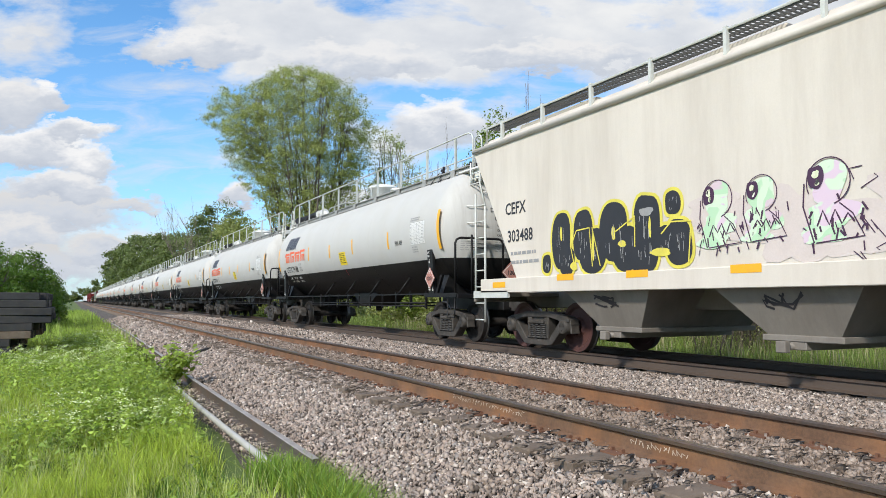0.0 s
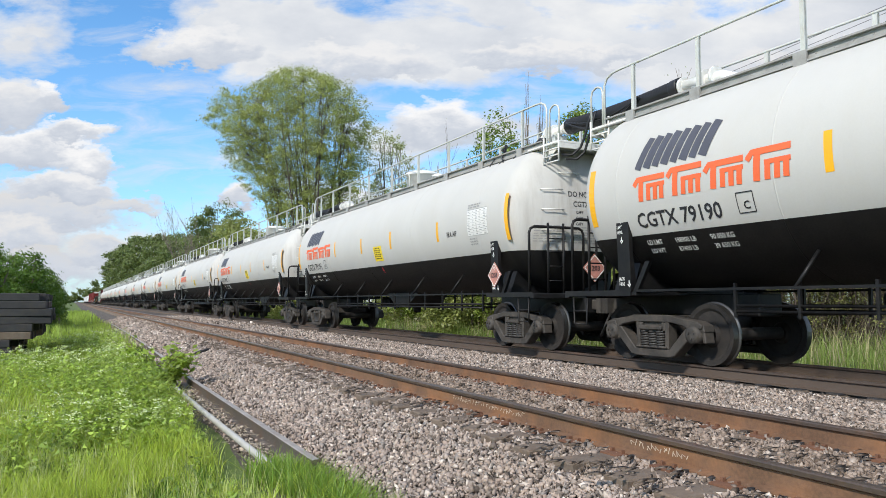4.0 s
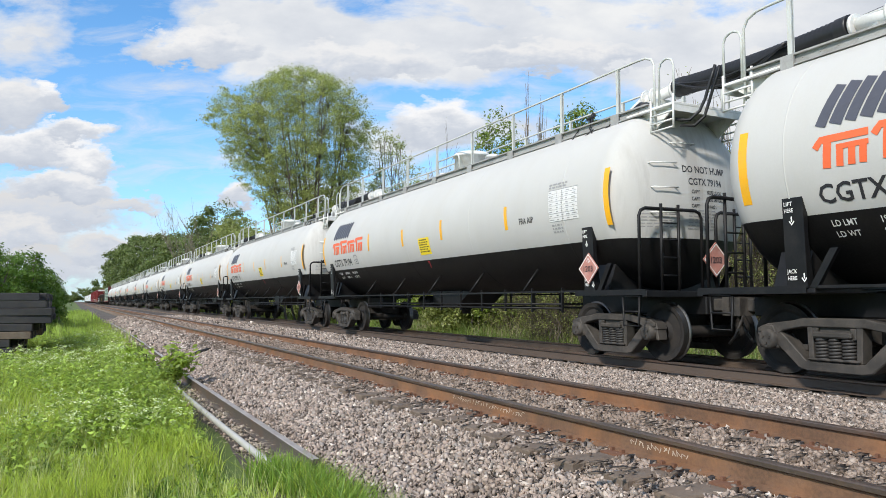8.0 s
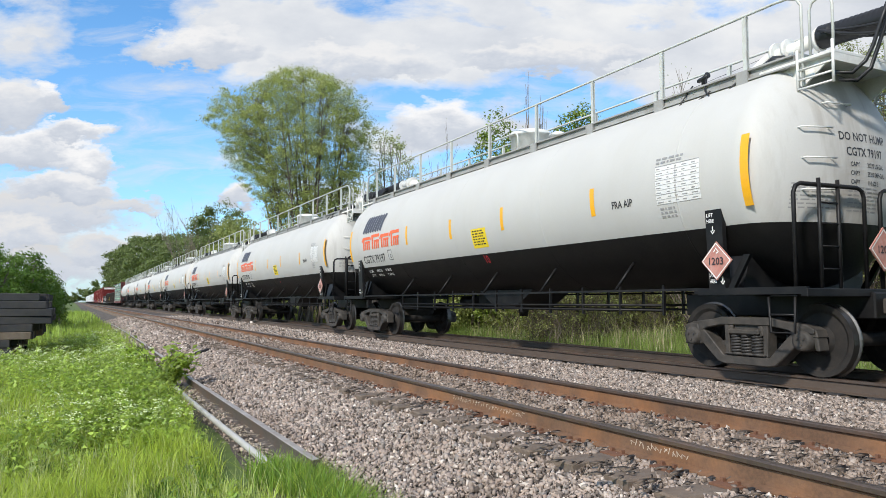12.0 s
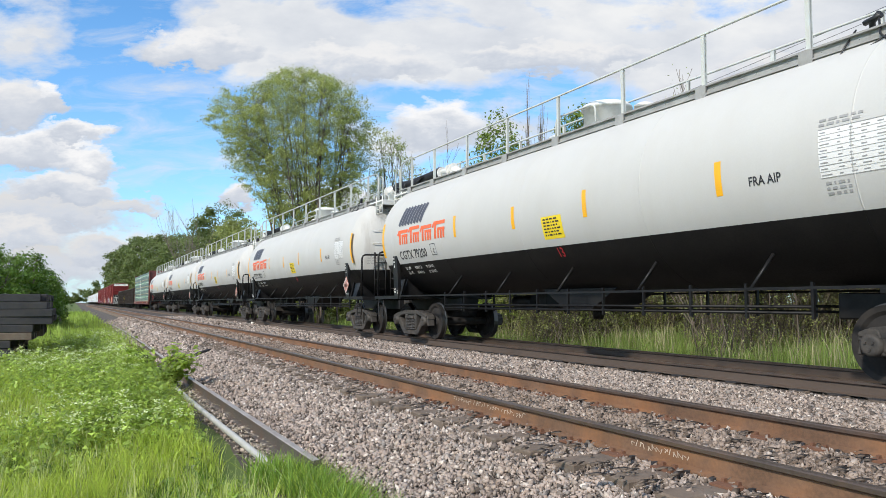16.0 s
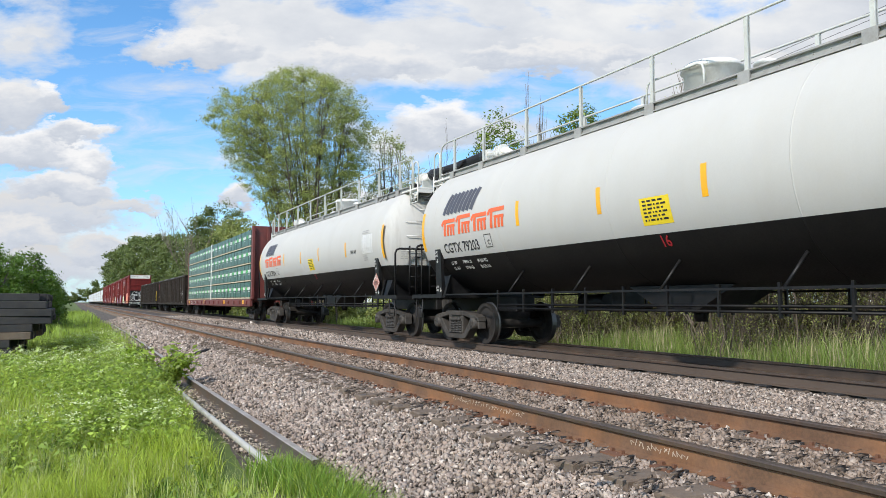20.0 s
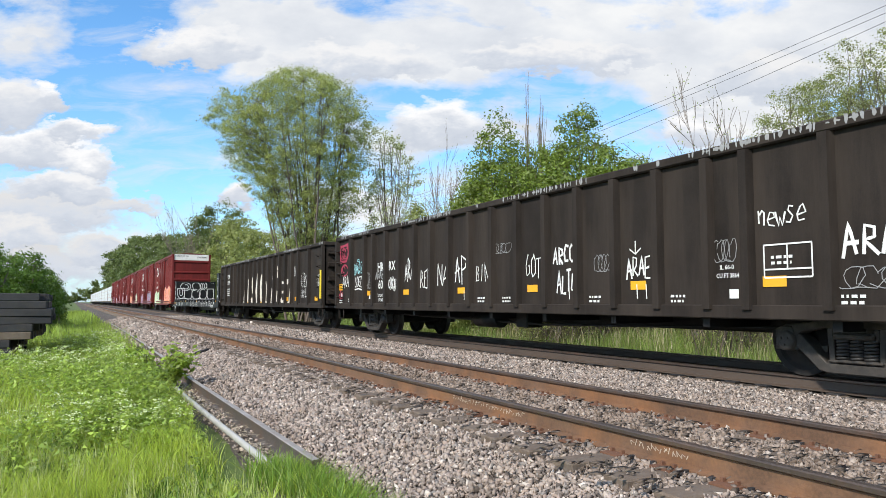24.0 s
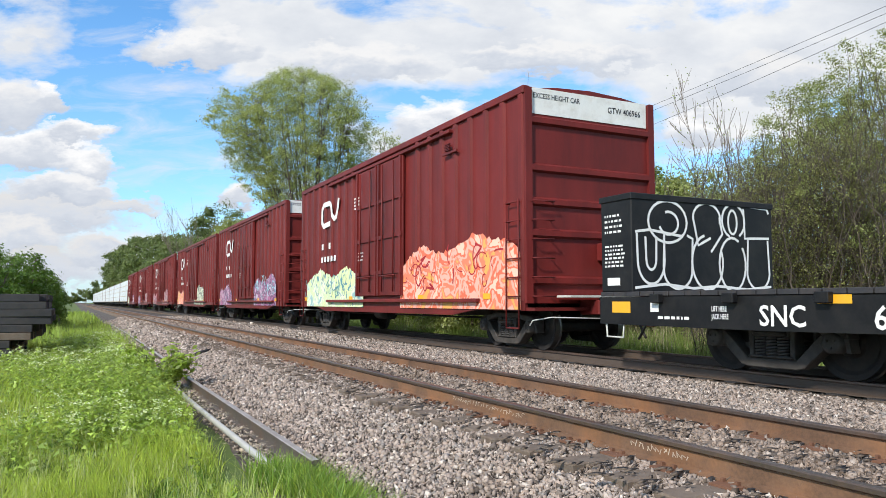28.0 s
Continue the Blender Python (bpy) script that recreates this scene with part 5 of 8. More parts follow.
    for s in (-1, 1):
        box(bm, s * 1.49 - 0.035, s * 1.49 + 0.035, 0.55, 0.72, 1.08, 4.50, 0.008)
    part("load_post", bm, "white", car, "pale upright post amid the load")
    bm = B()
    for y in (9.9, 3.0, -4.0, -9.2):
        patch(bm, on_side(-1.566, y, 0.83), 0, 0.42, 0, 0.2, 1, 1)
    part("reflector", bm, "yellow", car)
    if printed:
        bm = B()
        bars(bm, on_side(-1.57, 10.6, 0.90), 2, 0.4, 0.04, 0.09, rnd)
        lettering(bm, "CN", on_side(-1.57, 8.55, 0.80), 0.2)
        lettering(bm, "624", on_side(-1.57, 7.05, 0.80), 0.2)
        part("reporting_mark", bm, "stencil", car)
    truck(car, -9.3)
    truck(car, 9.3)
    couplers(car, 11.52)
    return car


on_track(lumber_car("wrap_green", "flat_red", "oxide red flat car stacked with green-wrapped lumber bundles"), 324.7)


# ---- gondolas ----
PEN = {      # single-line letters in a unit square, as strokes of (along, up)
    "A": (((0, 0), (0.45, 1), (0.9, 0)), ((0.1, 0.35), (0.9, 0.42))),
    "B": (((0.1, 0), (0.15, 1), (0.7, 0.9), (0.6, 0.58), (0.2, 0.5), (0.8, 0.4), (0.75, 0.08), (0.05, 0)),),
    "C": (((0.85, 0.85), (0.4, 1), (0.05, 0.6), (0.15, 0.1), (0.85, 0.1)),),
    "D": (((0.1, 0), (0.15, 1), (0.8, 0.75), (0.85, 0.3), (0.1, 0)),),
    "E": (((0.9, 1), (0.1, 0.95), (0.1, 0.05), (0.95, 0)), ((0.1, 0.5), (0.7, 0.52))),
    "F": (((1.0, 1), (0.1, 0.92), (0.05, 0)), ((0.1, 0.5), (0.8, 0.55))),
    "G": (((0.85, 0.9), (0.3, 1), (0.05, 0.5), (0.3, 0), (0.85, 0.15), (0.8, 0.5), (0.45, 0.45)),),
    "H": (((0.1, 1), (0.1, 0)), ((0.85, 1), (0.8, 0)), ((0.1, 0.5), (0.85, 0.52))),
    "I": (((0.4, 1), (0.35, 0)),),
    "L": (((0.15, 1), (0.1, 0.05), (0.8, 0)),),
    "N": (((0.05, 0), (0.1, 1), (0.8, 0.05), (0.9, 1)),),
    "O": (((0.5, 1), (0.1, 0.75), (0.08, 0.25), (0.5, 0), (0.9, 0.25), (0.88, 0.75), (0.5, 1)),),
    "P": (((0.1, -0.1), (0.15, 1), (0.8, 0.85), (0.7, 0.5), (0.1, 0.45)),),
    "R": (((0.1, 0), (0.15, 1), (0.8, 0.85), (0.7, 0.55), (0.15, 0.45), (0.95, 0)),),
    "S": (((0.85, 0.9), (0.4, 1), (0.1, 0.75), (0.8, 0.35), (0.6, 0), (0.05, 0.08)),),
    "T": (((0, 0.95), (1, 1)), ((0.5, 1), (0.45, 0))),
    "W": (((0, 1), (0.25, 0), (0.5, 0.7), (0.75, 0), (1, 1)),),
    "Y": (((0, 1), (0.45, 0.5)), ((0.95, 1), (0.4, 0))),
    "Z": (((0.05, 0.95), (0.9, 1), (0.1, 0.05), (0.95, 0)),),
    "n": (((0.1, 0), (0.1, 0.6)), ((0.12, 0.4), (0.5, 0.62), (0.75, 0.45), (0.75, 0))),
    "e": (((0.1, 0.32), (0.85, 0.38), (0.75, 0.62), (0.35, 0.66), (0.08, 0.35), (0.3, 0.02), (0.9, 0.08)),),
    "w": (((0, 0.6), (0.2, 0), (0.45, 0.45), (0.7, 0), (0.95, 0.62)),),
    "s": (((0.8, 0.6), (0.35, 0.66), (0.2, 0.45), (0.75, 0.25), (0.55, 0), (0.05, 0.05)),),
    ">": (((0, 0.5), (2.2, 0.5)), ((1.5, 0.9), (2.3, 0.5), (1.5, 0.1))),
    "!": (((0.3, 1), (0.3, 0.3)), ((0.3, 0.12), (0.32, 0.0))),
}


def tag(bm, where, word, u0, u1, v0, v1, w, rnd, wild=0.06):
    """A sprayed word in a loose hand between u0 and u1, v0 and v1."""
    step = (u1 - u0) / len(word)
    for i, ch in enumerate(word):
        up, tall = rnd.uniform(-0.08, 0.08), rnd.uniform(0.85, 1.12)
        for line in PEN[ch]:
            pts = [(u0 + step * (i + 0.92 * p[0]) + rnd.gauss(0, wild) * step, v0 + (v1 - v0) * (p[1] * tall + up + rnd.gauss(0, wild * 0.6))) for p in line]
            stroke(bm, where, pts, w * rnd.uniform(0.8, 1.15))


def scrawl(bm, where, u0, u1, v0, v1, w, rnd, n=5):
    """Overlapping loops too wild to read."""
    for i in range(n):
        a, cu = rnd.uniform(0, 6), u0 + (u1 - u0) * (i + 0.5) / n
        pts = []
        for k in range(16):
            a += 0.55
            pts.append((cu + (u1 - u0) / n * 0.75 * math.cos(a) + (u1 - u0) / n * (k / 16 - 0.5), (v0 + v1) / 2 + (v1 - v0) * 0.5 * math.sin(a * rnd.choice((1, 1, 1.06)))))
        stroke(bm, where, pts, w)


def gondola_car(L, label, seed, ribs):
    car = thing("gondola", label, "gondola car", "gondola cars")
    hw, z0, z1 = 1.52, 0.82, 2.86
    half = L / 2
    for s in (-1, 1):
        bm = B()
        box(bm, min(s * (hw - 0.05), s * hw), max(s * (hw - 0.05), s * hw), -half, half, z0, z1)
        part("side_wall", bm, "gondola", car)
        bm = B()
        box(bm, s * hw - 0.08, s * hw + 0.08, -half - 0.02, half + 0.02, z1, z1 + 0.13, 0.02)
        part("top_chord", bm, "gondola", car, "dented black top chord with bare patches")
        bm = B()
        box(bm, s * hw - 0.07, s * hw + 0.07, -half, half, z0 - 0.1, z0 + 0.08, 0.015)
        part("bottom_sill", bm, "gondola", car)
        rib = None
        for y in ribs:
            if rib is None:
                bm = B()
                prism(bm, [(s * hw, -0.085), (s * (hw + 0.11), -0.06), (s * (hw + 0.11), 0.06), (s * hw, 0.085)], z0 + 0.02, z1, "z")
                rib = part("side_rib", bm, "gondola", car)
                rib.location.y = y
            else:
                again(rib, car, pose(0, y, 0))
    for e in (-1, 1):
        bm = B()
        y = e * (half - 0.05)
        box(bm, -hw, hw, y - 0.05, y + 0.05, z0, z1 + 0.06)
        box(bm, -hw - 0.05, hw + 0.05, y - 0.1, y + 0.1, z1, z1 + 0.13, 0.02)
        wall = part("end_wall", bm, "gondola", car)
        for z in (1.25, 1.72, 2.2, 2.62):
            bm = B()
            prism(bm, [(y + e * 0.05, z - 0.1), (y + e * 0.16, z - 0.06), (y + e * 0.16, z + 0.06), (y + e * 0.05, z + 0.1)], -hw + 0.1, hw - 0.1, "x")
            part("end_rib", bm, "gondola", wall)
        for s in (-1, 1):
            for i in range(5):
                z = 1.1 + i * 0.36
                bm = B()
                tube(bm, [(s * (hw + 0.01), e * (half - 0.2), z - 0.05), (s * (hw + 0.12), e * (half - 0.2), z), (s * (hw + 0.12), e * (half - 0.62), z), (s * (hw + 0.01), e * (half - 0.62), z - 0.05)], 0.014, 5)
                part("grab_iron", bm, "gondola", car)
            bm = B()
            tube(bm, [(s * hw, e * (half - 0.15), 0.8), (s * hw, e * (half - 0.17), 0.42), (s * hw, e * (half - 0.6), 0.42), (s * hw, e * (half - 0.62), 0.8)], 0.018, 5)
            part("corner_step", bm, "gondola", car)
            bm = B()
            for i in range(5):
                z = 1.0 + i * 0.4
                tube(bm, [(s * (hw - 0.1), e * (half + 0.02), z), (s * (hw - 0.1), e * (half + 0.22), z), (s * (hw - 0.55), e * (half + 0.22), z), (s * (hw - 0.55), e * (half + 0.02), z)], 0.014, 5)
            part("end_ladder", bm, "gondola", car)
        bm = B()
        box(bm, -hw, hw, min(e * half, e * (half + 0.35)), max(e * half, e * (half + 0.35)), 0.74, 0.8)
        box(bm, -0.3, 0.3, min(e * half, e * (half + 0.4)), max(e * half, e * (half + 0.4)), 0.7, 1.0, 0.02)
        part("end_sill", bm, "black", car)
    chips = random.Random(seed + 50)
    bm = B()
    for i in range(420):
        y = chips.uniform(-half, half)
        if math.sin(y * 1.3 + seed) + 0.6 * math.sin(y * 3.7) < chips.uniform(-0.6, 0.6):
            continue
        w, h = chips.uniform(0.012, 0.06), chips.uniform(0.02, 0.12)
        blob(bm, lambda u, v, y=y: (-hw - 0.084, y + u, z1 + 0.09 + v), 0, 0, w / 2, h / 2, 0.4, 9, chips)
    tagged(part("bare_patch", bm, "ink_grey", car, "chalky worn patches on the top edge"), kind="stuff")
    bm = B()
    box(bm, -hw, hw, -half, half, z0, z0 + 0.06)
    box(bm, -0.28, 0.28, -half, half, 0.5, z0, 0.02)
    for i in range(9):
        y = -half + 2 + i * (L - 4) / 8
        box(bm, -hw + 0.05, hw - 0.05, y - 0.06, y + 0.06, 0.6, z0)
    part("floor", bm, "black", car)
    bm = B()
    lathe(bm, [(0.6, 0.17), (1.6, 0.17)], "y", (-0.85, 0, 0.55), 12)
    box(bm, -1.0, -0.6, -0.6, -0.2, 0.42, 0.8, 0.02)
    tube(bm, [(-0.9, -half + 2.0, 0.62), (-0.95, -1.0, 0.5), (-0.9, half - 2.0, 0.62)], 0.025, 5)
    part("brake_gear", bm, "black", car)
    X = -hw - 0.012
    W = lambda u, v: (X, half - u, v)
    rnd = random.Random(seed)
    bm = B()
    for u in ((0.14, 2.68, 5.3, 8.3, 11.1, 13.96, 16.37) if seed == 4 else (1.0, 5.4, 7.7, 11.2, 14.3, 15.6, 18.2)):
        patch(bm, W, u, u + 0.34 if u > 1 else u + 0.36, (1.12 if u > 1 else 1.30) if seed == 4 else 0.98, (1.25 if u > 1 else 1.50) if seed == 4 else 1.12, 1, 1)
    part("reflector", bm, "yellow", car)
    return car, W, X


def gondola_paint(car, W, strokes, mat, name="graffiti", label=""):
    bm = B()
    strokes(bm, W)
    return part(name, bm, mat, car, label)


def build_gondolas():
    L1, L2 = 19.3, 19.3
    ribs = [9.65 - u for u in [0.08, 1.42, 2.57] + [3.25 + 0.945 * i for i in range(14)] + [16.18, 17.3, 18.6, 19.22]]
    car, W, X = gondola_car(L1, "worn black gondola car with many spray tags", 4, ribs)
    rnd = random.Random(14)
    bm = B()
    for word, u0, u1, v0, v1, w in (("ARAE", 0.52, 1.27, 1.40, 1.72, 0.035), ("SOEZ", 1.66, 2.24, 1.37, 1.67, 0.034), ("newse", 16.33, 17.0, 1.86, 2.16, 0.024), ("ARAE", 17.45, 18.3, 1.42, 1.76, 0.05), ("ARAE", 13.88, 14.42, 1.30, 1.62, 0.03),
                                    ("ARCO", 11.94, 12.58, 1.60, 1.90, 0.042), ("ALTE", 12.05, 12.62, 1.10, 1.46, 0.036), ("GOTF", 11.06, 11.74, 1.38, 1.80, 0.022), ("BINE", 9.14, 9.86, 1.37, 1.74, 0.022), ("AP", 8.18, 8.76, 1.36, 1.96, 0.036),
                                    ("NA", 7.3, 7.85, 1.3, 1.8, 0.04), ("REP", 6.35, 6.95, 1.3, 1.75, 0.03), ("ARA", 5.4, 5.95, 1.5, 2.0, 0.04), ("GONE", 4.4, 5.0, 1.25, 1.6, 0.025)):
        tag(bm, W, word, u0, u1, v0, v1, w, rnd)
    stroke(bm, W, [(1.63, 1.30), (1.95, 1.33), (2.26, 1.29)], 0.04)
    for q in ([(14.08, 1.86), (14.08, 1.66)], [(13.95, 1.74), (14.08, 1.66), (14.20, 1.74)]):
        stroke(bm, W, q, 0.022)
    for u in (8.6, 12.4, 14.3, 14.1):
        stroke(bm, W, [(u, 1.2), (u + 0.01, 0.98)], 0.02)
    part("graffiti", bm, "stencil", car, "white spray tags")
    bm = B()
    tag(bm, W, "ARAE", 3.33, 3.96, 1.56, 1.80, 0.04, rnd)
    for u0, u1, v0, v1 in ((13.13, 13.47, 1.42, 1.70), (17.45, 18.1, 1.08, 1.32), (2.66, 3.02, 1.30, 1.78), (15.64, 15.96, 1.45, 1.75), (9.9, 10.5, 1.9, 2.1)):
        scrawl(bm, W, u0, u1, v0, v1, 0.010, rnd, 3)
    part("graffiti_sketch", bm, "ink_grey", car, "thin grey sketched loops")
    bm = B()
    lettering(bm, "HK", (lambda u, v: (X - 0.006, L1 / 2 - 3.50 - u, 1.79 + v)), 0.25)
    lettering(bm, "60", lambda u, v: (X - 0.006, L1 / 2 - 3.56 - u, 1.30 + v), 0.25)
    lettering(bm, "RX", lambda u, v: (X, L1 / 2 - 4.30 - u, 1.79 + v), 0.25)
    lettering(bm, "053", lambda u, v: (X, L1 / 2 - 4.28 - u, 1.30 + v), 0.25)
    lettering(bm, "LD LMT", lambda u, v: (X, L1 / 2 - 3.52 - u, 1.08 + v), 0.085)
    lettering(bm, "LT WT", lambda u, v: (X, L1 / 2 - 3.56 - u, 0.95 + v), 0.085)
    for a, b in (((0, 0), (0.66, 0)), ((0.66, 0), (0.66, 0.40)), ((0.66, 0.40), (0, 0.40)), ((0, 0.40), (0, 0)), ((0.33, 0.1), (0.33, 0.40)), ((0, 0.1), (0.66, 0.1))):
        stroke(bm, W, [(16.40 + a[0], 1.23 + a[1]), (16.40 + b[0], 1.23 + b[1])], 0.02)
    lettering(bm, "IL 66-0", lambda u, v: (X, L1 / 2 - 15.70 - u, 1.36 + v), 0.06)
    lettering(bm, "CU FT 3864", lambda u, v: (X, L1 / 2 - 15.64 - u, 1.25 + v), 0.06, 0.9)
    for r in ((14.8, 1.0), (12.95, 1.0), (10.2, 1.0), (1.05, 1.0), (0.2, 0.96), (16.5, 1.46), (17.4, 0.98), (9.2, 1.0)):
        bars(bm, lambda u, v, r=r: (X, L1 / 2 - r[0] - u, r[1] + v), 2, 0.3, 0.035, 0.07, rnd)
    for u, v in ((0.35, 1.08), (2.85, 1.02), (15.85, 0.98)):
        patch(bm, W, u, u + 0.15, v, v + 0.12, 1, 1)
    part("reporting_mark", bm, "stencil", car)
    bm = B()
    for k in range(3):
        stroke(bm, W, [(p[0] + rnd.gauss(0, 0.02), p[1] + rnd.gauss(0, 0.02)) for p in [(0.30, 2.66), (0.95, 2.72), (1.02, 2.40), (0.85, 2.22), (0.34, 2.20), (0.27, 2.45), (0.32, 2.70)]], 0.06)
    scrawl(bm, W, 0.42, 0.92, 2.28, 2.62, 0.04, rnd, 2)
    stroke(bm, W, arc(0.68, 1.92, 0.30, 0.17, 20, 340, 16), 0.05)
    stroke(bm, W, arc(0.60, 1.95, 0.12, 0.10, 0, 300, 12), 0.045)
    tag(bm, W, "WTB", 0.14, 0.55, 1.03, 1.26, 0.035, rnd)
    part("graffiti", bm, "maroon", car, "dark pink spray tag")
    bm = B()
    tag(bm, W, "BADZ", 1.56, 2.32, 1.76, 2.12, 0.035, rnd)
    stroke(bm, W, arc(1.92, 2.17, 0.10, 0.025, 0, 360, 12), 0.02)
    part("graffiti", bm, "cyan", car, "pale cyan spray tag")
    truck(car, -7.6)
    truck(car, 7.6)
    couplers(car, 10.4)
    on_track(car, 346.65)
    car, W, X = gondola_car(L2, "black gondola car with large white graffiti shapes", 9, [-9.57, -7.91, 8.16, 9.57] + [6.68 - 0.944 * i for i in range(15)])
    rnd = random.Random(41)

    def tall(bm, w):
        # remains of big block letters: full ones in the middle, slivers on both sides
        for pts, k in (([(4.5, 0.88), (4.7, 1.1)], 0.22), ([(4.62, 1.0), (4.66, 1.55)], 0.07), ([(5.35, 0.9), (5.50, 2.0)], 0.16), ([(5.6, 0.88), (5.75, 1.2)], 0.10), ([(6.15, 1.0), (6.40, 1.95)], 0.16), ([(6.05, 0.88), (6.3, 0.95)], 0.14),
                       ([(10.85, 0.9), (10.95, 1.5), (10.8, 1.85)], 0.10), ([(10.7, 0.86), (11.0, 0.9)], 0.16), ([(11.3, 1.4), (11.4, 1.6)], 0.12), ([(11.75, 0.86), (11.95, 1.5)], 0.14), ([(11.9, 1.9), (12.15, 2.25), (12.2, 1.7)], 0.10), ([(11.9, 0.85), (12.3, 0.95)], 0.14),
                       ([(12.75, 0.95), (12.8, 1.4)], 0.12), ([(12.8, 2.35), (12.95, 2.3), (12.85, 1.95)], 0.16), ([(13.05, 1.55), (13.2, 1.35)], 0.12), ([(13.1, 0.88), (13.35, 1.0)], 0.16),
                       ([(13.6, 1.72), (14.0, 1.70), (14.02, 1.35), (13.6, 1.32)], 0.10), (arc(13.8, 1.15, 0.34, 0.26, 200, 340, 10), 0.22), ([(14.25, 1.75), (14.6, 1.72)], 0.2), ([(14.5, 0.86), (14.75, 0.9), (14.9, 1.5), (15.2, 1.5)], 0.15)):
            stroke(bm, w, pts, k)
        for pts in ([(6.90, 0.88), (7.10, 2.02), (7.62, 2.08), (7.62, 1.74), (7.33, 1.72), (7.32, 1.63), (7.60, 1.64), (7.60, 1.36), (7.30, 1.33), (7.28, 1.22), (7.66, 1.24), (7.64, 0.86)],
                    [(8.72, 1.46), (9.06, 2.26), (9.38, 1.94), (8.98, 1.56), (9.42, 1.82), (9.50, 1.47), (9.0, 1.46), (9.50, 1.38), (9.50, 1.06), (9.02, 1.34), (9.30, 1.02), (9.52, 0.84), (8.92, 0.86), (8.80, 1.2)]):
            out = coat(w)
            bm.faces.new([bm.verts.new(out(*p)) for p in pts])
        stroke(bm, w, arc(8.26, 1.74, 0.19, 0.28, -20, 258, 14) + arc(8.13, 1.18, 0.22, 0.25, 80, -165, 14), 0.31)
        for cu, cv, ru, rv, hole in ((10.06, 1.52, 0.44, 0.68, (-0.02, 0.08, 0.08, 0.12)),):
            out, m = coat(w), 26
            rings = [[bm.verts.new(out(cu + hole[0] * j + (hole[2] if j else ru) * math.cos(i * math.tau / m), cv + hole[1] * j + (hole[3] if j else rv) * math.sin(i * math.tau / m))) for i in range(m)] for j in (0, 1)]
            for i in range(m):
                bm.faces.new((rings[0][i], rings[0][(i + 1) % m], rings[1][(i + 1) % m], rings[1][i]))
    gondola_paint(car, W, tall, "cream_paint", label="remains of tall white graffiti letters")
    bm = B()
    tag(bm, W, "RIBS", 16.43, 17.2, 1.5, 2.0, 0.026, rnd)
    tag(bm, W, "OIL", 15.45, 15.95, 1.9, 2.3, 0.02, rnd)
    scrawl(bm, W, 16.5, 16.9, 1.1, 1.4, 0.012, rnd, 3)
    patch(bm, W, 17.02, 17.36, 1.10, 1.14, 1, 1)
    for u in (17.05, 17.18, 17.30):
        patch(bm, W, u, u + 0.03, 1.14, 1.44, 1, 1)
    scrawl(bm, W, 18.5, 18.75, 1.5, 1.9, 0.012, rnd, 2)
    part("graffiti_sketch", bm, "stencil", car)
    bm = B()
    lettering(bm, "TCMX", lambda u, v: (X, L2 / 2 - 1.68 - u, 2.2 + v), 0.22)
    lettering(bm, "34398", lambda u, v: (X, L2 / 2 - 1.66 - u, 1.88 + v), 0.22)
    bars(bm, lambda u, v: (X, L2 / 2 - 1.7 - u, 1.6 + v), 4, 0.7, 0.05, 0.11, rnd)
    part("reporting_mark", bm, "stencil", car)
    bm = B()
    box(bm, X - 0.125, X - 0.10, -L2 / 2 + 0.02, -L2 / 2 + 0.14, 1.05, 2.02)
    part("corner_guard", bm, "sign_yellow", car, "yellow corner bar")
    for u in (3.44, 6.95, 9.85):
        bm = B()
        patch(bm, lambda a, b: (X - 0.012, L2 / 2 - a, b), u, u + 0.46, 0.80, 0.94, 1, 1)
        part("reflector", bm, "yellow", car, "yellow reflective strip")
    truck(car, -7.6)
    truck(car, 7.6)
    couplers(car, 10.3)
    on_track(car, 367.35)


build_gondolas()


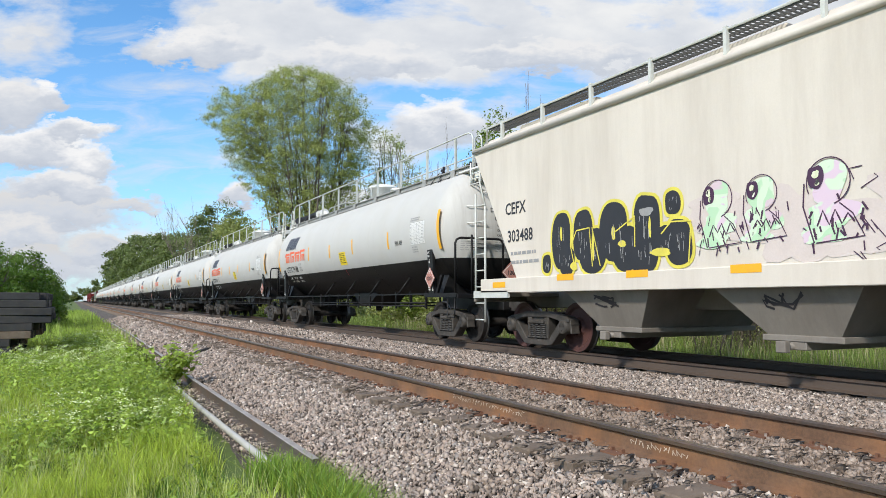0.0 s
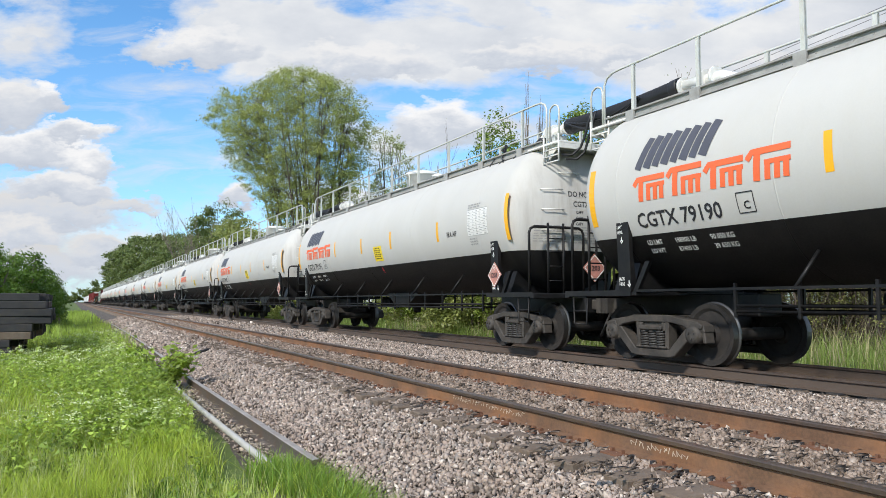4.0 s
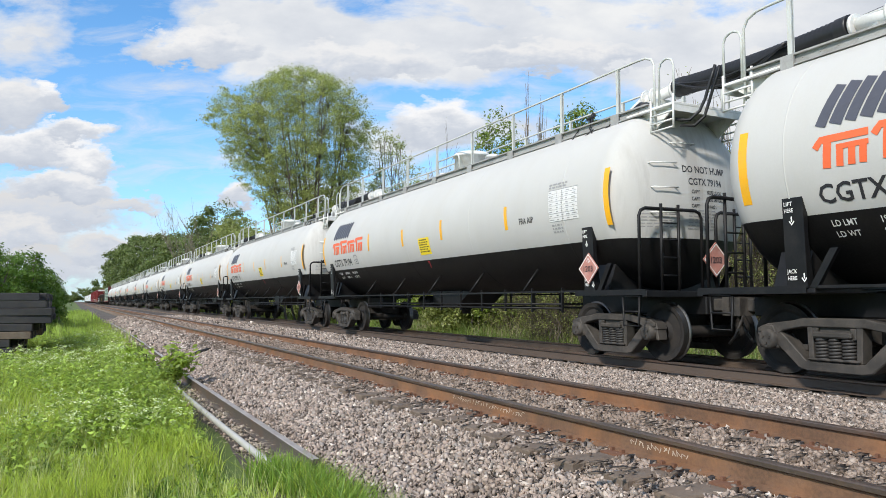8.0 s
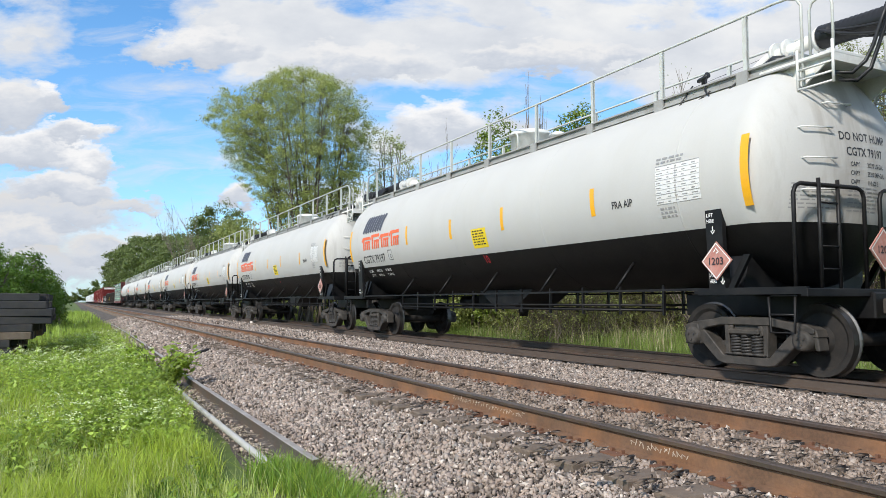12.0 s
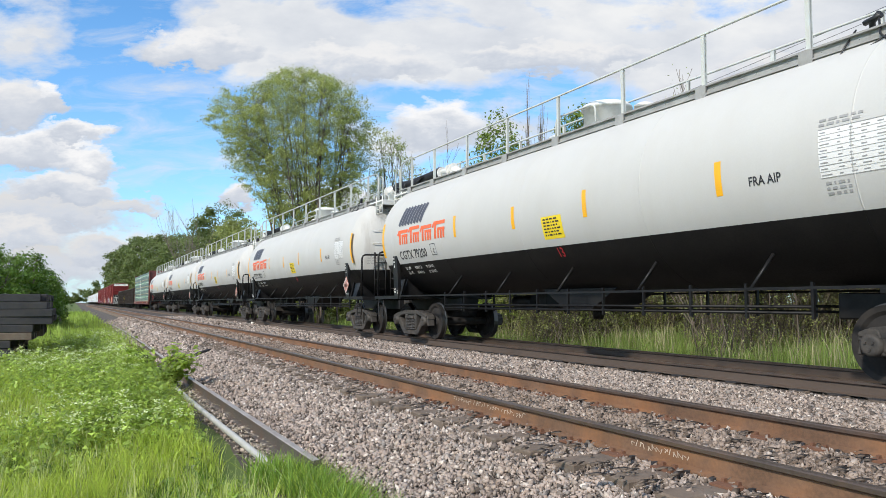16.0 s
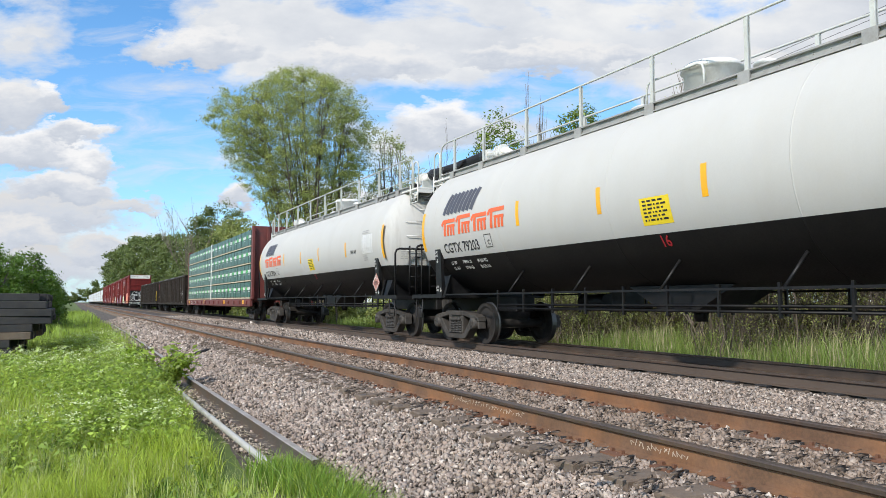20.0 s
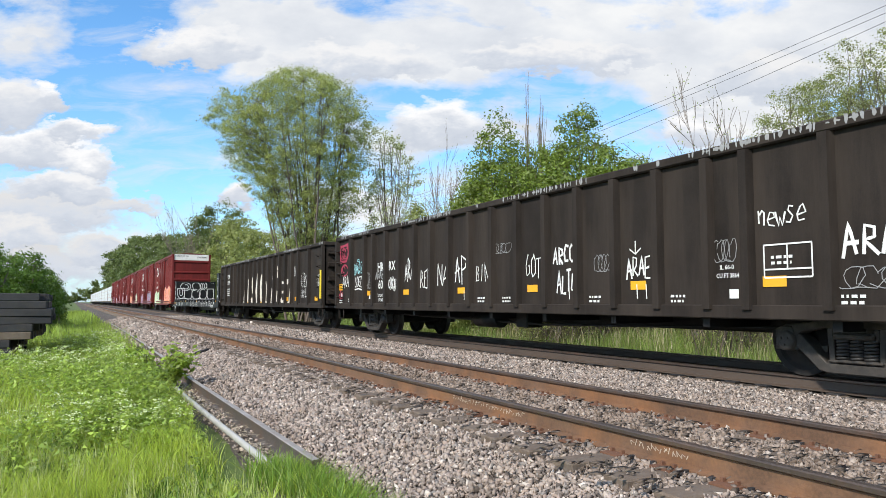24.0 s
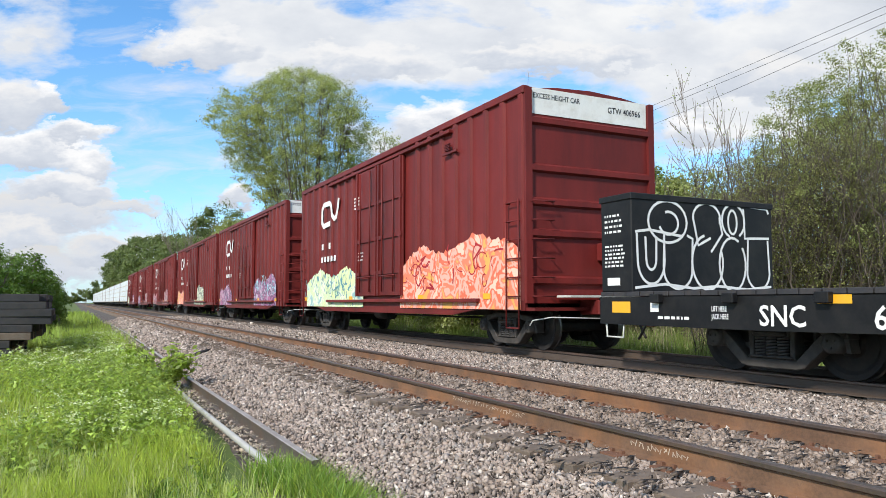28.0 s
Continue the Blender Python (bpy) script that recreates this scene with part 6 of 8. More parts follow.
# ---- bulkhead flat car ----
def flat_car():
    car = thing("bulkhead_flat_car", "black empty bulkhead flat car with white graffiti", "flat car")
    half, hw, zd = 10.35, 1.55, 1.10
    for s in (-1, 1):
        bm = B()
        prism(bm, [(-half, zd - 0.08), (half, zd - 0.08), (half, 0.60), (7.2, 0.59), (4.2, 0.62), (-4.2, 0.62), (-7.2, 0.59), (-half, 0.60)], s * hw - 0.04, s * hw + 0.04, "x")
        part("side_sill", bm, "black", car)
        pocket = None
        for i in range(15):
            y = -half + 0.9 + i * 1.32
            if pocket is None:
                bm = B()
                box(bm, s * (hw + 0.09) - 0.05, s * (hw + 0.09) + 0.05, -0.09, 0.09, 0.93, 1.06, 0.01)
                pocket = part("stake_pocket", bm, "black", car)
                pocket.location.y = y
            else:
                again(pocket, car, pose(0, y, 0))
    bm = B()
    for i in range(69):
        y = -half + i * 0.3
        box(bm, -hw - 0.03, hw + 0.03, y + 0.01, y + 0.29, zd - 0.07, zd, 0.006)
    part("deck", bm, "tie_new", car, "dark plank deck")
    bm = B()
    prism(bm, [(-half, 1.0), (half, 1.0), (half, 0.6), (6.5, 0.6), (4.5, 0.34), (-4.5, 0.34), (-6.5, 0.6), (-half, 0.6)], -0.35, 0.35, "x")
    for i in range(12):
        y = -half + 1 + i * 1.7
        box(bm, -hw, hw, y - 0.05, y + 0.05, 0.7, zd - 0.08)
    part("centre_sill", bm, "black", car)
    for e in (-1, 1):
        bm = B()
        y0, y1 = e * half, e * (half - 0.72)
        box(bm, -hw, hw, min(y0, y1), max(y0, y1), zd, 2.58, 0.015)
        box(bm, -hw - 0.02, hw + 0.02, min(y0, y1) - 0.02, max(y0, y1) + 0.02, 2.52, 2.62, 0.01)
        bh = part("bulkhead", bm, "black", car, "black box bulkhead")
        if e > 0:
            w = on_end(0, y1 - 0.006, 0)
            loops = [arc(-0.82, 2.20, 0.40, 0.33, -30, 330, 24), arc(-0.80, 2.18, 0.20, 0.18, 200, 470, 14), [(-1.48, 2.02), (-1.2, 2.06), (-0.5, 1.98)],
                     [(-1.45, 2.0), (-1.44, 1.6)] + arc(-1.17, 1.58, 0.27, 0.36, 180, 360, 14) + [(-0.90, 2.0)], [(-1.28, 1.95), (-1.27, 1.6)] + arc(-1.17, 1.6, 0.10, 0.16, 180, 360, 8) + [(-1.06, 1.95)],
                     [(-0.90, 1.9), (-0.92, 1.5)] + arc(-0.62, 1.45, 0.30, 0.30, 190, 350, 12) + [(-0.30, 1.95), (-0.42, 2.0)], arc(0.02, 2.30, 0.30, 0.24, -20, 200, 14) + [(-0.18, 1.85), (0.10, 1.98)],
                     arc(0.02, 1.58, 0.34, 0.44, 100, 385, 18), [(0.30, 2.32), (0.36, 2.05), (0.10, 1.75)], arc(0.62, 2.28, 0.26, 0.28, -60, 250, 18), arc(0.60, 2.26, 0.10, 0.20, 0, 360, 14),
                     arc(0.58, 1.56, 0.30, 0.44, 60, 400, 20), [(0.85, 2.55), (1.42, 2.52), (1.46, 2.44)], [(0.86, 2.5), (0.88, 2.0), (1.46, 2.02)], [(0.95, 1.98), (0.92, 1.5)] + arc(1.18, 1.45, 0.27, 0.30, 190, 350, 12) + [(1.42, 1.98)],
                     [(-1.5, 1.16), (-0.9, 1.22), (-0.3, 1.16), (0.25, 1.20), (0.9, 1.15), (1.48, 1.2)]]
            bm = B()
            for pts in loops:
                stroke(bm, w, pts, 0.042)
            part("graffiti", bm, "stencil", bh, "looping white graffiti outlines")
        rnd = random.Random(31 + e)
        bm = B()
        bars(bm, on_side(-hw - 0.006, max(y0, y1) - 0.1, 2.28), 4, 0.42, 0.035, 0.085, rnd)
        bars(bm, on_side(-hw - 0.006, max(y0, y1) - 0.1, 1.80), 6, 0.5, 0.03, 0.062, rnd)
        patch(bm, on_side(-hw - 0.006, max(y0, y1) - 0.15, 1.2), 0, 0.3, 0, 0.12, 1, 1)
        part("data_print", bm, "stencil", bh)
        for s in (-1, 1):
            bm = B()
            tube(bm, [(s * hw, e * (half - 0.1), 0.7), (s * hw, e * (half - 0.12), 0.4), (s * hw, e * (half - 0.5), 0.4), (s * hw, e * (half - 0.52), 0.7)], 0.018, 5)
            tube(bm, [(s * hw, e * half, 1.0), (s * (hw - 0.3), e * (half + 0.3), 0.72), (0.4 * s, e * (half + 0.45), 0.7)], 0.016, 5)
            part("corner_step", bm, "grey_rail", car)
    X = -hw - 0.046
    rnd = random.Random(6)
    bm = B()
    lettering(bm, "SNC", on_side(X, half - 3.05, 0.655), 0.26, 0.95)
    lettering(bm, "62541", on_side(X, half - 4.5, 0.655), 0.26, 0.95)
    lettering(bm, "LIFT HERE", on_side(X, half - 2.3, 0.82), 0.07, 0.6)
    lettering(bm, "JACK HERE", on_side(X, half - 2.3, 0.72), 0.07, 0.6)
    bars(bm, on_side(X, half - 1.3, 0.70), 1, 0.6, 0.04, 0.1, rnd)
    bars(bm, on_side(X, -half + 2.6, 0.70), 2, 0.9, 0.06, 0.1, rnd)
    for y in (half - 1.15, -half + 1.6):
        patch(bm, on_side(X, y, 0.80), 0, 0.17, 0, 0.2, 1, 1)
    part("reporting_mark", bm, "stencil", car)
    bm = B()
    for y in (half - 0.3, half - 3.85, half - 6.6, half - 10.0, half - 12.25, half - 15.52, -half + 1.1):
        patch(bm, on_side(X, y, 0.78 if abs(y) > half - 0.5 else 0.925), 0, 0.42, 0, 0.17 if abs(y) > half - 0.5 else 0.1, 1, 1)
    part("reflector", bm, "yellow", car)
    bm = B()
    F = on_side(X, half, 0.0)
    for word, u0, u1, v0, v1, w in (("BOTTLEO", 9.5, 11.6, 0.64, 1.0, 0.04), ("IOPC", 11.88, 12.8, 0.64, 0.99, 0.036), ("AGEI", 14.2, 15.0, 0.64, 1.02, 0.026), ("WH>", 15.08, 15.9, 0.64, 1.02, 0.024)):
        tag(bm, F, word, u0, u1, v0, v1, w, rnd)
    for u0, u1 in ((16.46, 16.70), (17.48, 17.87), (18.05, 18.46), (7.4, 8.0)):
        scrawl(bm, F, u0, u1, 0.70, 0.98, 0.012, rnd, 4)
    bars(bm, on_side(X, half - 13.1, 0.97), 2, 0.6, 0.03, 0.05, rnd)
    part("graffiti", bm, "stencil", car, "white spray lettering along the side")
    truck(car, -7.55)
    truck(car, 7.55)
    couplers(car, 10.98)
    return car


on_track(flat_car(), 388.25)


# ---- boxcars ----
def boxcar(seed, half=7.55):
    car = thing("boxcar", "tall oxide red boxcar with graffiti along the bottom", "boxcar", "red boxcars")
    hw, z0, z1 = 1.56, 0.92, 5.02
    bm = B()
    prism(bm, [(-hw, z0), (-hw, z1), (-0.8, z1 + 0.10), (0, z1 + 0.14), (0.8, z1 + 0.10), (hw, z1), (hw, z0)], -half, half, "y")
    part("body", bm, "boxcar", car)
    bm = B()
    for s in (-1, 1):
        box(bm, s * hw - 0.06, s * hw + 0.06, -half - 0.04, half + 0.04, z1 - 0.10, z1 + 0.05, 0.012)
    part("top_rail", bm, "boxcar", car)
    bm = B()
    for i in range(12):
        y = -half + 0.6 + i * (2 * half - 1.2) / 11
        prism(bm, [(-hw, z1 + 0.05), (-0.8, z1 + 0.14), (0, z1 + 0.18), (0.8, z1 + 0.14), (hw, z1 + 0.05), (hw, z1), (-hw, z1)], y - 0.04, y + 0.04, "y")
    part("roof_rib", bm, "boxcar", car)
    for s in (-1, 1):
        bm = B()
        prism(bm, [(-half, z0 + 0.05), (half, z0 + 0.05), (half, z0 - 0.14), (5.6, z0 - 0.14), (4.6, 0.66), (-4.6, 0.66), (-5.6, z0 - 0.14), (-half, z0 - 0.14)], s * hw - 0.035, s * hw + 0.035, "x")
        part("side_sill", bm, "boxcar", car)
        rib = None
        for i in range(23):
            y = -half + 0.1 + i * (2 * half - 0.2) / 22
            if -2.05 < y < 1.52:
                continue
            if rib is None:
                bm = B()
                prism(bm, [(s * hw, -0.10), (s * (hw + 0.055), -0.06), (s * (hw + 0.055), 0.06), (s * hw, 0.10)], z0 + 0.05, z1 - 0.10, "z")
                rib = part("side_rib", bm, "boxcar", car)
                rib.location.y = y
            else:
                again(rib, car, pose(0, y, 0))
        for d0, d1 in ((-1.95, -0.28), (-0.24, 1.42)):      # plug door leaves
            bm = B()
            xa, xb = s * (hw + 0.03), s * (hw + 0.10)
            box(bm, min(xa, xb), max(xa, xb), d0, d1, z0 + 0.2, z1 - 0.28, 0.012)
            for z in (1.75, 2.7, 3.7):
                box(bm, min(xb, xb + s * 0.04), max(xb, xb + s * 0.04), d0, d1, z - 0.05, z + 0.05)
            for y in (d0 + 0.08, d1 - 0.08):
                box(bm, min(xb, xb + s * 0.05), max(xb, xb + s * 0.05), y - 0.05, y + 0.05, z0 + 0.2, z1 - 0.28)
            door = part("door", bm, "boxcar", car)
            bm = B()
            for y in (d0 + 0.45, d1 - 0.45):
                tube(bm, [(xb + s * 0.07, y, z0 + 0.3), (xb + s * 0.07, y, z1 - 0.35)], 0.022, 6)
            tube(bm, [(xb + s * 0.08, d0 + 0.3, 1.65), (xb + s * 0.08, d1 - 0.3, 1.65)], 0.02, 5)
            part("locking_bar", bm, "boxcar", door)
        bm = B()
        box(bm, min(s * hw, s * (hw + 0.16)), max(s * hw, s * (hw + 0.16)), -5.9, 4.2, z0 + 0.02, z0 + 0.10, 0.01)
        box(bm, min(s * hw, s * (hw + 0.12)), max(s * hw, s * (hw + 0.12)), -4.6, 4.2, z1 - 0.26, z1 - 0.18, 0.01)
        part("door_track", bm, "boxcar", car)
    for e in (-1, 1):
        y = e * half
        bm = B()
        box(bm, -hw - 0.03, -hw + 0.12, min(y, y + e * 0.07), max(y, y + e * 0.07), z0, z1 + 0.02)
        box(bm, hw - 0.12, hw + 0.03, min(y, y + e * 0.07), max(y, y + e * 0.07), z0, z1 + 0.02)
        for z in (1.35, 2.25, 2.85, 3.5, 4.42):
            prism(bm, [(y, z - 0.09), (y + e * 0.07, z - 0.05), (y + e * 0.07, z + 0.05), (y, z + 0.09)], -hw + 0.12, hw - 0.12, "x")
        part("end_rib", bm, "boxcar", car)
        bm = B()
        a, b = y + e * 0.004, y + e * 0.012
        box(bm, -hw + 0.13, hw - 0.13, min(a, b), max(a, b), 4.55, z1 + 0.04)
        pn = part("end_panel", bm, "white", car, "white painted band across the end's top")
        if e < 0:
            bm = B()
            lettering(bm, "EXCESS HEIGHT CAR", on_end(-1.38, b - 0.004, 4.86), 0.105, 0.82)
            lettering(bm, "GTW 406966" if seed == 0 else "GTW", on_end(0.42, b - 0.004, 4.76), 0.13, 0.85)
            part("end_lettering", bm, "ink", pn)
        for s in (-1, 1):
            bm = B()
            for i in range(6):
                z = 1.05 + i * 0.36
                tube(bm, [(s * hw, y - e * 0.1, z), (s * (hw + 0.1), y - e * 0.1, z), (s * (hw + 0.1), y - e * 0.55, z), (s * hw, y - e * 0.55, z)], 0.014, 5)
                tube(bm, [(s * (hw - 0.1), y + e * 0.02, z), (s * (hw - 0.1), y + e * 0.16, z), (s * (hw - 0.55), y + e * 0.16, z), (s * (hw - 0.55), y + e * 0.02, z)], 0.014, 5)
            for d in (0.1, 0.55):
                tube(bm, [(s * (hw + 0.1), y - e * d, 0.45), (s * (hw + 0.1), y - e * d, 2.9)], 0.016, 5)
            tube(bm, [(s * (hw + 0.1), y - e * 0.1, 0.45), (s * (hw + 0.1), y - e * 0.55, 0.45)], 0.018, 5)
            part("corner_ladder", bm, "boxcar", car)
        bm = B()
        box(bm, -hw, hw, min(y, y + e * 0.3), max(y, y + e * 0.3), 0.78, 0.84)
        box(bm, -0.3, 0.3, min(y - e * 1.5, y + e * 0.55), max(y - e * 1.5, y + e * 0.55), 0.7, 0.98, 0.02)
        part("end_sill", bm, "boxcar", car)
        bm = B()
        tube(bm, [(-1.5, y + e * 0.02, 0.50), (-1.45, y + e * 0.05, 0.60), (-1.2, y + e * 0.30, 0.66), (0.3, y + e * 0.7, 0.62)], 0.012, 5)
        part("uncoupling_lever", bm, "grey_rail", car, "pale uncoupling lever")
        if e < 0:
            bm = B()
            box(bm, -0.1, 0.9, y - 0.35, y - 0.30, 0.98, 1.06)
            box(bm, -0.9, 0.2, y - 0.5, y - 0.05, 1.03, 1.07)
            part("brake_step", bm, "grey_rail", car)
            bm = B()
            lathe(bm, [(y - 0.30, 0.26), (y - 0.27, 0.28), (y - 0.24, 0.26)], "y", (0.32, 0, 1.9), 18)
            box(bm, 0.1, 0.5, y - 0.22, y, 1.75, 2.1, 0.02)
            tube(bm, [(0.3, y - 0.12, 1.75), (0.3, y - 0.12, 0.95)], 0.02, 5)
            part("hand_brake", bm, "boxcar", car)
    bm = B()
    box(bm, -0.3, 0.3, -half, half, 0.62, z0, 0.02)
    lathe(bm, [(0.5, 0.17), (1.5, 0.17)], "y", (-0.9, 0, 0.62), 12)
    tube(bm, [(-0.8, -5.5, 0.6), (-0.8, 5.5, 0.6)], 0.025, 5)
    part("underframe", bm, "black", car)
    X = -hw - 0.062
    W = lambda d, h=half: (lambda u, v: (X - d, h - u, v))
    rnd = random.Random(90 + seed)
    hues = [("spray_lemon", "teal", "spray_coral", "red"), ("spray_plum", "pink", "spray_plum", "cyan"), ("spray_coral", "lemon", "spray_pale", "ink"), ("spray_red", "pink", "spray_red", "stencil"), ("spray_plum", "stencil", "spray_red", "ink"), ("spray_pale", "ink", "spray_plum", "stencil")][seed % 6]
    for k, (u0, u1, top, main, line) in enumerate(((0.85, 6.6, 2.12, hues[0], hues[1]), (9.3, 15.0, 2.45, hues[2], hues[3])) if seed == 0 else ((0.7, 4.2, 1.95, hues[0], hues[1]), (9.6, 13.8, 2.2, hues[2], hues[3]))):
        bm = B()
        n = int((u1 - u0) / 0.55)
        seg, ph = 64, rnd.uniform(0, 6)
        edge = []
        for i in range(seg + 1):
            f = i / seg
            e1 = min(1.0, 9 * f, 9 * (1 - f)) ** 0.5
            h = top - 0.28 * abs(math.sin(f * 3.6 * (u1 - u0) / 3 + ph)) - 0.10 * rnd.random() + (0.22 * (f - 0.6) if k else 0)
            edge.append((u0 + (u1 - u0) * f, 0.80 + (h - 0.80) * (0.72 + 0.28 * e1)))
        vs = [(bm.verts.new(W(0.0)(u, 0.80)), bm.verts.new(W(0.0)(u, v))) for u, v in edge]
        for (p, q), (r, t) in zip(vs, vs[1:]):
            bm.faces.new((p, r, t, q))
        part("graffiti_fill", bm, main, car)
        bm = B()
        for i in range(int(n * 2.2)):
            u = rnd.uniform(u0, u1 - 0.3)
            v = rnd.uniform(1.2, top - 0.4)
            if rnd.random() < 0.6:
                stroke(bm, W(0.004), arc(u, v, rnd.uniform(0.08, 0.25), rnd.uniform(0.06, 0.25), rnd.uniform(0, 200), rnd.uniform(250, 420), 10), rnd.uniform(0.02, 0.05))
            else:
                stroke(bm, W(0.004), [(u, v), (u + rnd.uniform(-0.1, 0.4), min(top, v + rnd.uniform(-0.05, 0.4))), (u + rnd.uniform(0, 0.4), v + rnd.uniform(-0.05, 0.4))], rnd.uniform(0.02, 0.06))
        part("graffiti_detail", bm, line, car)
    bm = B()
    w = W(0.0)
    stroke(bm, w, [(3.45, 3.55), (2.75, 3.50), (2.56, 3.62), (2.56, 4.08), (2.75, 4.22), (3.35, 4.22), (3.52, 4.12), (3.62, 3.80), (3.85, 3.66), (4.05, 3.70), (4.2, 3.95), (4.3, 4.28)], 0.17)      # white looped emblem
    part("emblem", bm, "stencil", car, "white looped line emblem")
    bm = B()
    for i, u in enumerate((2.55, 3.3)):
        patch(bm, w, u, u + 0.2, 2.70, 2.90, 1, 1)
    for i in range(5):
        patch(bm, w, 2.5 + i * 0.34, 2.7 + i * 0.34, 2.28, 2.46, 1, 1)
    bars(bm, W(0.05), 1, 0.1, 0.02, 0.1, rnd)
    bars(bm, lambda u, v: (X - 0.05, half - 5.9 - u, 4.0 + v), 4, 0.6, 0.05, 0.1, rnd)
    bars(bm, lambda u, v: (X - 0.05, half - 6.2 - u, 2.35 + v), 3, 0.5, 0.04, 0.1, rnd)
    part("data_print", bm, "stencil", car)
    bm = B()
    for u in (0.6, 5.4, 10.4, 13.6):
        patch(bm, W(0.008), u, u + 0.3, 1.0, 1.12, 1, 1)
    part("reflector", bm, "yellow", car)
    bm = B()
    for i in range(5):
        box(bm, X - 0.05, X, -half + 2.95, -half + 3.2, 4.36 + i * 0.035, 4.38 + i * 0.035)
    box(bm, X - 0.04, X, -half + 2.6, -half + 3.3, 4.28, 4.33)
    part("vent_louvre", bm, "boxcar", car)
    truck(car, 1.45 - half)
    truck(car, half - 1.45)
    couplers(car, half + 1.2)
    return car


for k in range(6):
    on_track(boxcar(k, 7.55 if k < 2 else 9.0), 408.35 + 17.5 * k if k < 2 else 443.5 + 20.35 * (k - 2))

white_stack = lumber_car("wrap_white", "black", "black flat car stacked with white-wrapped lumber bundles", printed=False)
on_track(white_stack, 526.4)
for k in range(1, 10):
    on_track(copy_car(white_stack), 526.4 + 23.0 * k)


# ---- ground, ballast and tracks ----
PROFILE = [(-2500, -0.5), (-60, -0.6), (-12, -0.62), (-3, -0.66), (0.8, -0.66), (1.4, -0.64), (1.75, -0.68), (2.1, -0.78), (3.4, -0.7), (4.0, -0.6), (10.2, -0.6), (11.6, -0.7), (12.8, -0.98),
           (14.6, -1.0), (17.0, -0.75), (24.0, -0.6), (60, -0.5), (2500, -0.5)]


def ground_z(x):
    for (a, za), (b, zb) in zip(PROFILE, PROFILE[1:]):
        if x <= b:
            return za + (zb - za) * (x - a) / (b - a)
    return -0.5


def ground_sheet():
    xs = [p[0] for p in PROFILE]
    xs += [-6, -4.5, -2, -1, 0, 0.4, 1.15, 1.75, 12.3, 13.8, 15.5, 20, 30, -30, 100, -150, 300, -500]
    xs = sorted(set(xs))
    ys = [-400, -100, -30, -10] + list(range(-4, 40, 1)) + list(range(40, 120, 5)) + [130, 160, 200, 300, 500, 900, 1600, 3000]
    pts = [(x, y, ground_z(x) + (0.05 * noise.noise((x * 0.5, y * 0.5, 3)) if abs(x) < 40 and not 2.3 < x < 12 else 0)) for x in xs for y in ys]
    n, k = len(xs), len(ys)
    fs = [(i * k + j, (i + 1) * k + j, (i + 1) * k + j + 1, i * k + j + 1) for i in range(n - 1) for j in range(k - 1)]
    ob = soup("ground", np.array(pts), np.array(fs), "ground", smooth=True)
    tagged(ob, "flat grassy ground that reaches the horizon", "ground", kind="structure")


ground_sheet()


def bed_z(x):
    pts = [(1.5, -0.68), (1.7, -0.625), (1.98, -0.60), (2.35, -0.50), (2.9, -0.31), (3.25, -0.225), (3.6, -0.20), (5.3, -0.20), (5.9, -0.215), (6.6, -0.21), (7.4, -0.20), (7.9, -0.195), (8.4, -0.20), (9.9, -0.20), (10.6, -0.19), (11.4, -0.45), (12.4, -0.95)]
    for (a, za), (b, zb) in zip(pts, pts[1:]):
        if x <= b:
            return za + (zb - za) * max(0, x - a) / (b - a)
    return -0.95


def ballast_bed():
    xs = np.concatenate([np.arange(1.5, 12.4, 0.16), [12.4]])
    ys = np.concatenate([np.arange(-6, 60, 0.5), np.arange(60, 200, 4), [220, 300, 450, 700, 1200, 2500]])
    pts = [(x, y, bed_z(x) + 0.02 * noise.noise((x * 2.2, y * 2.2, 0)) + 0.015 * noise.noise((x * 5, y * 5, 4))) for x in xs for y in ys]
    k = len(ys)
    fs = [(i * k + j, (i + 1) * k + j, (i + 1) * k + j + 1, i * k + j + 1) for i in range(len(xs) - 1) for j in range(k - 1)]
    tagged(soup("ballast_bed", np.array(pts), np.array(fs), "ballast", smooth=True), "grey crushed-stone track bed", "ballast", kind="structure")


ballast_bed()


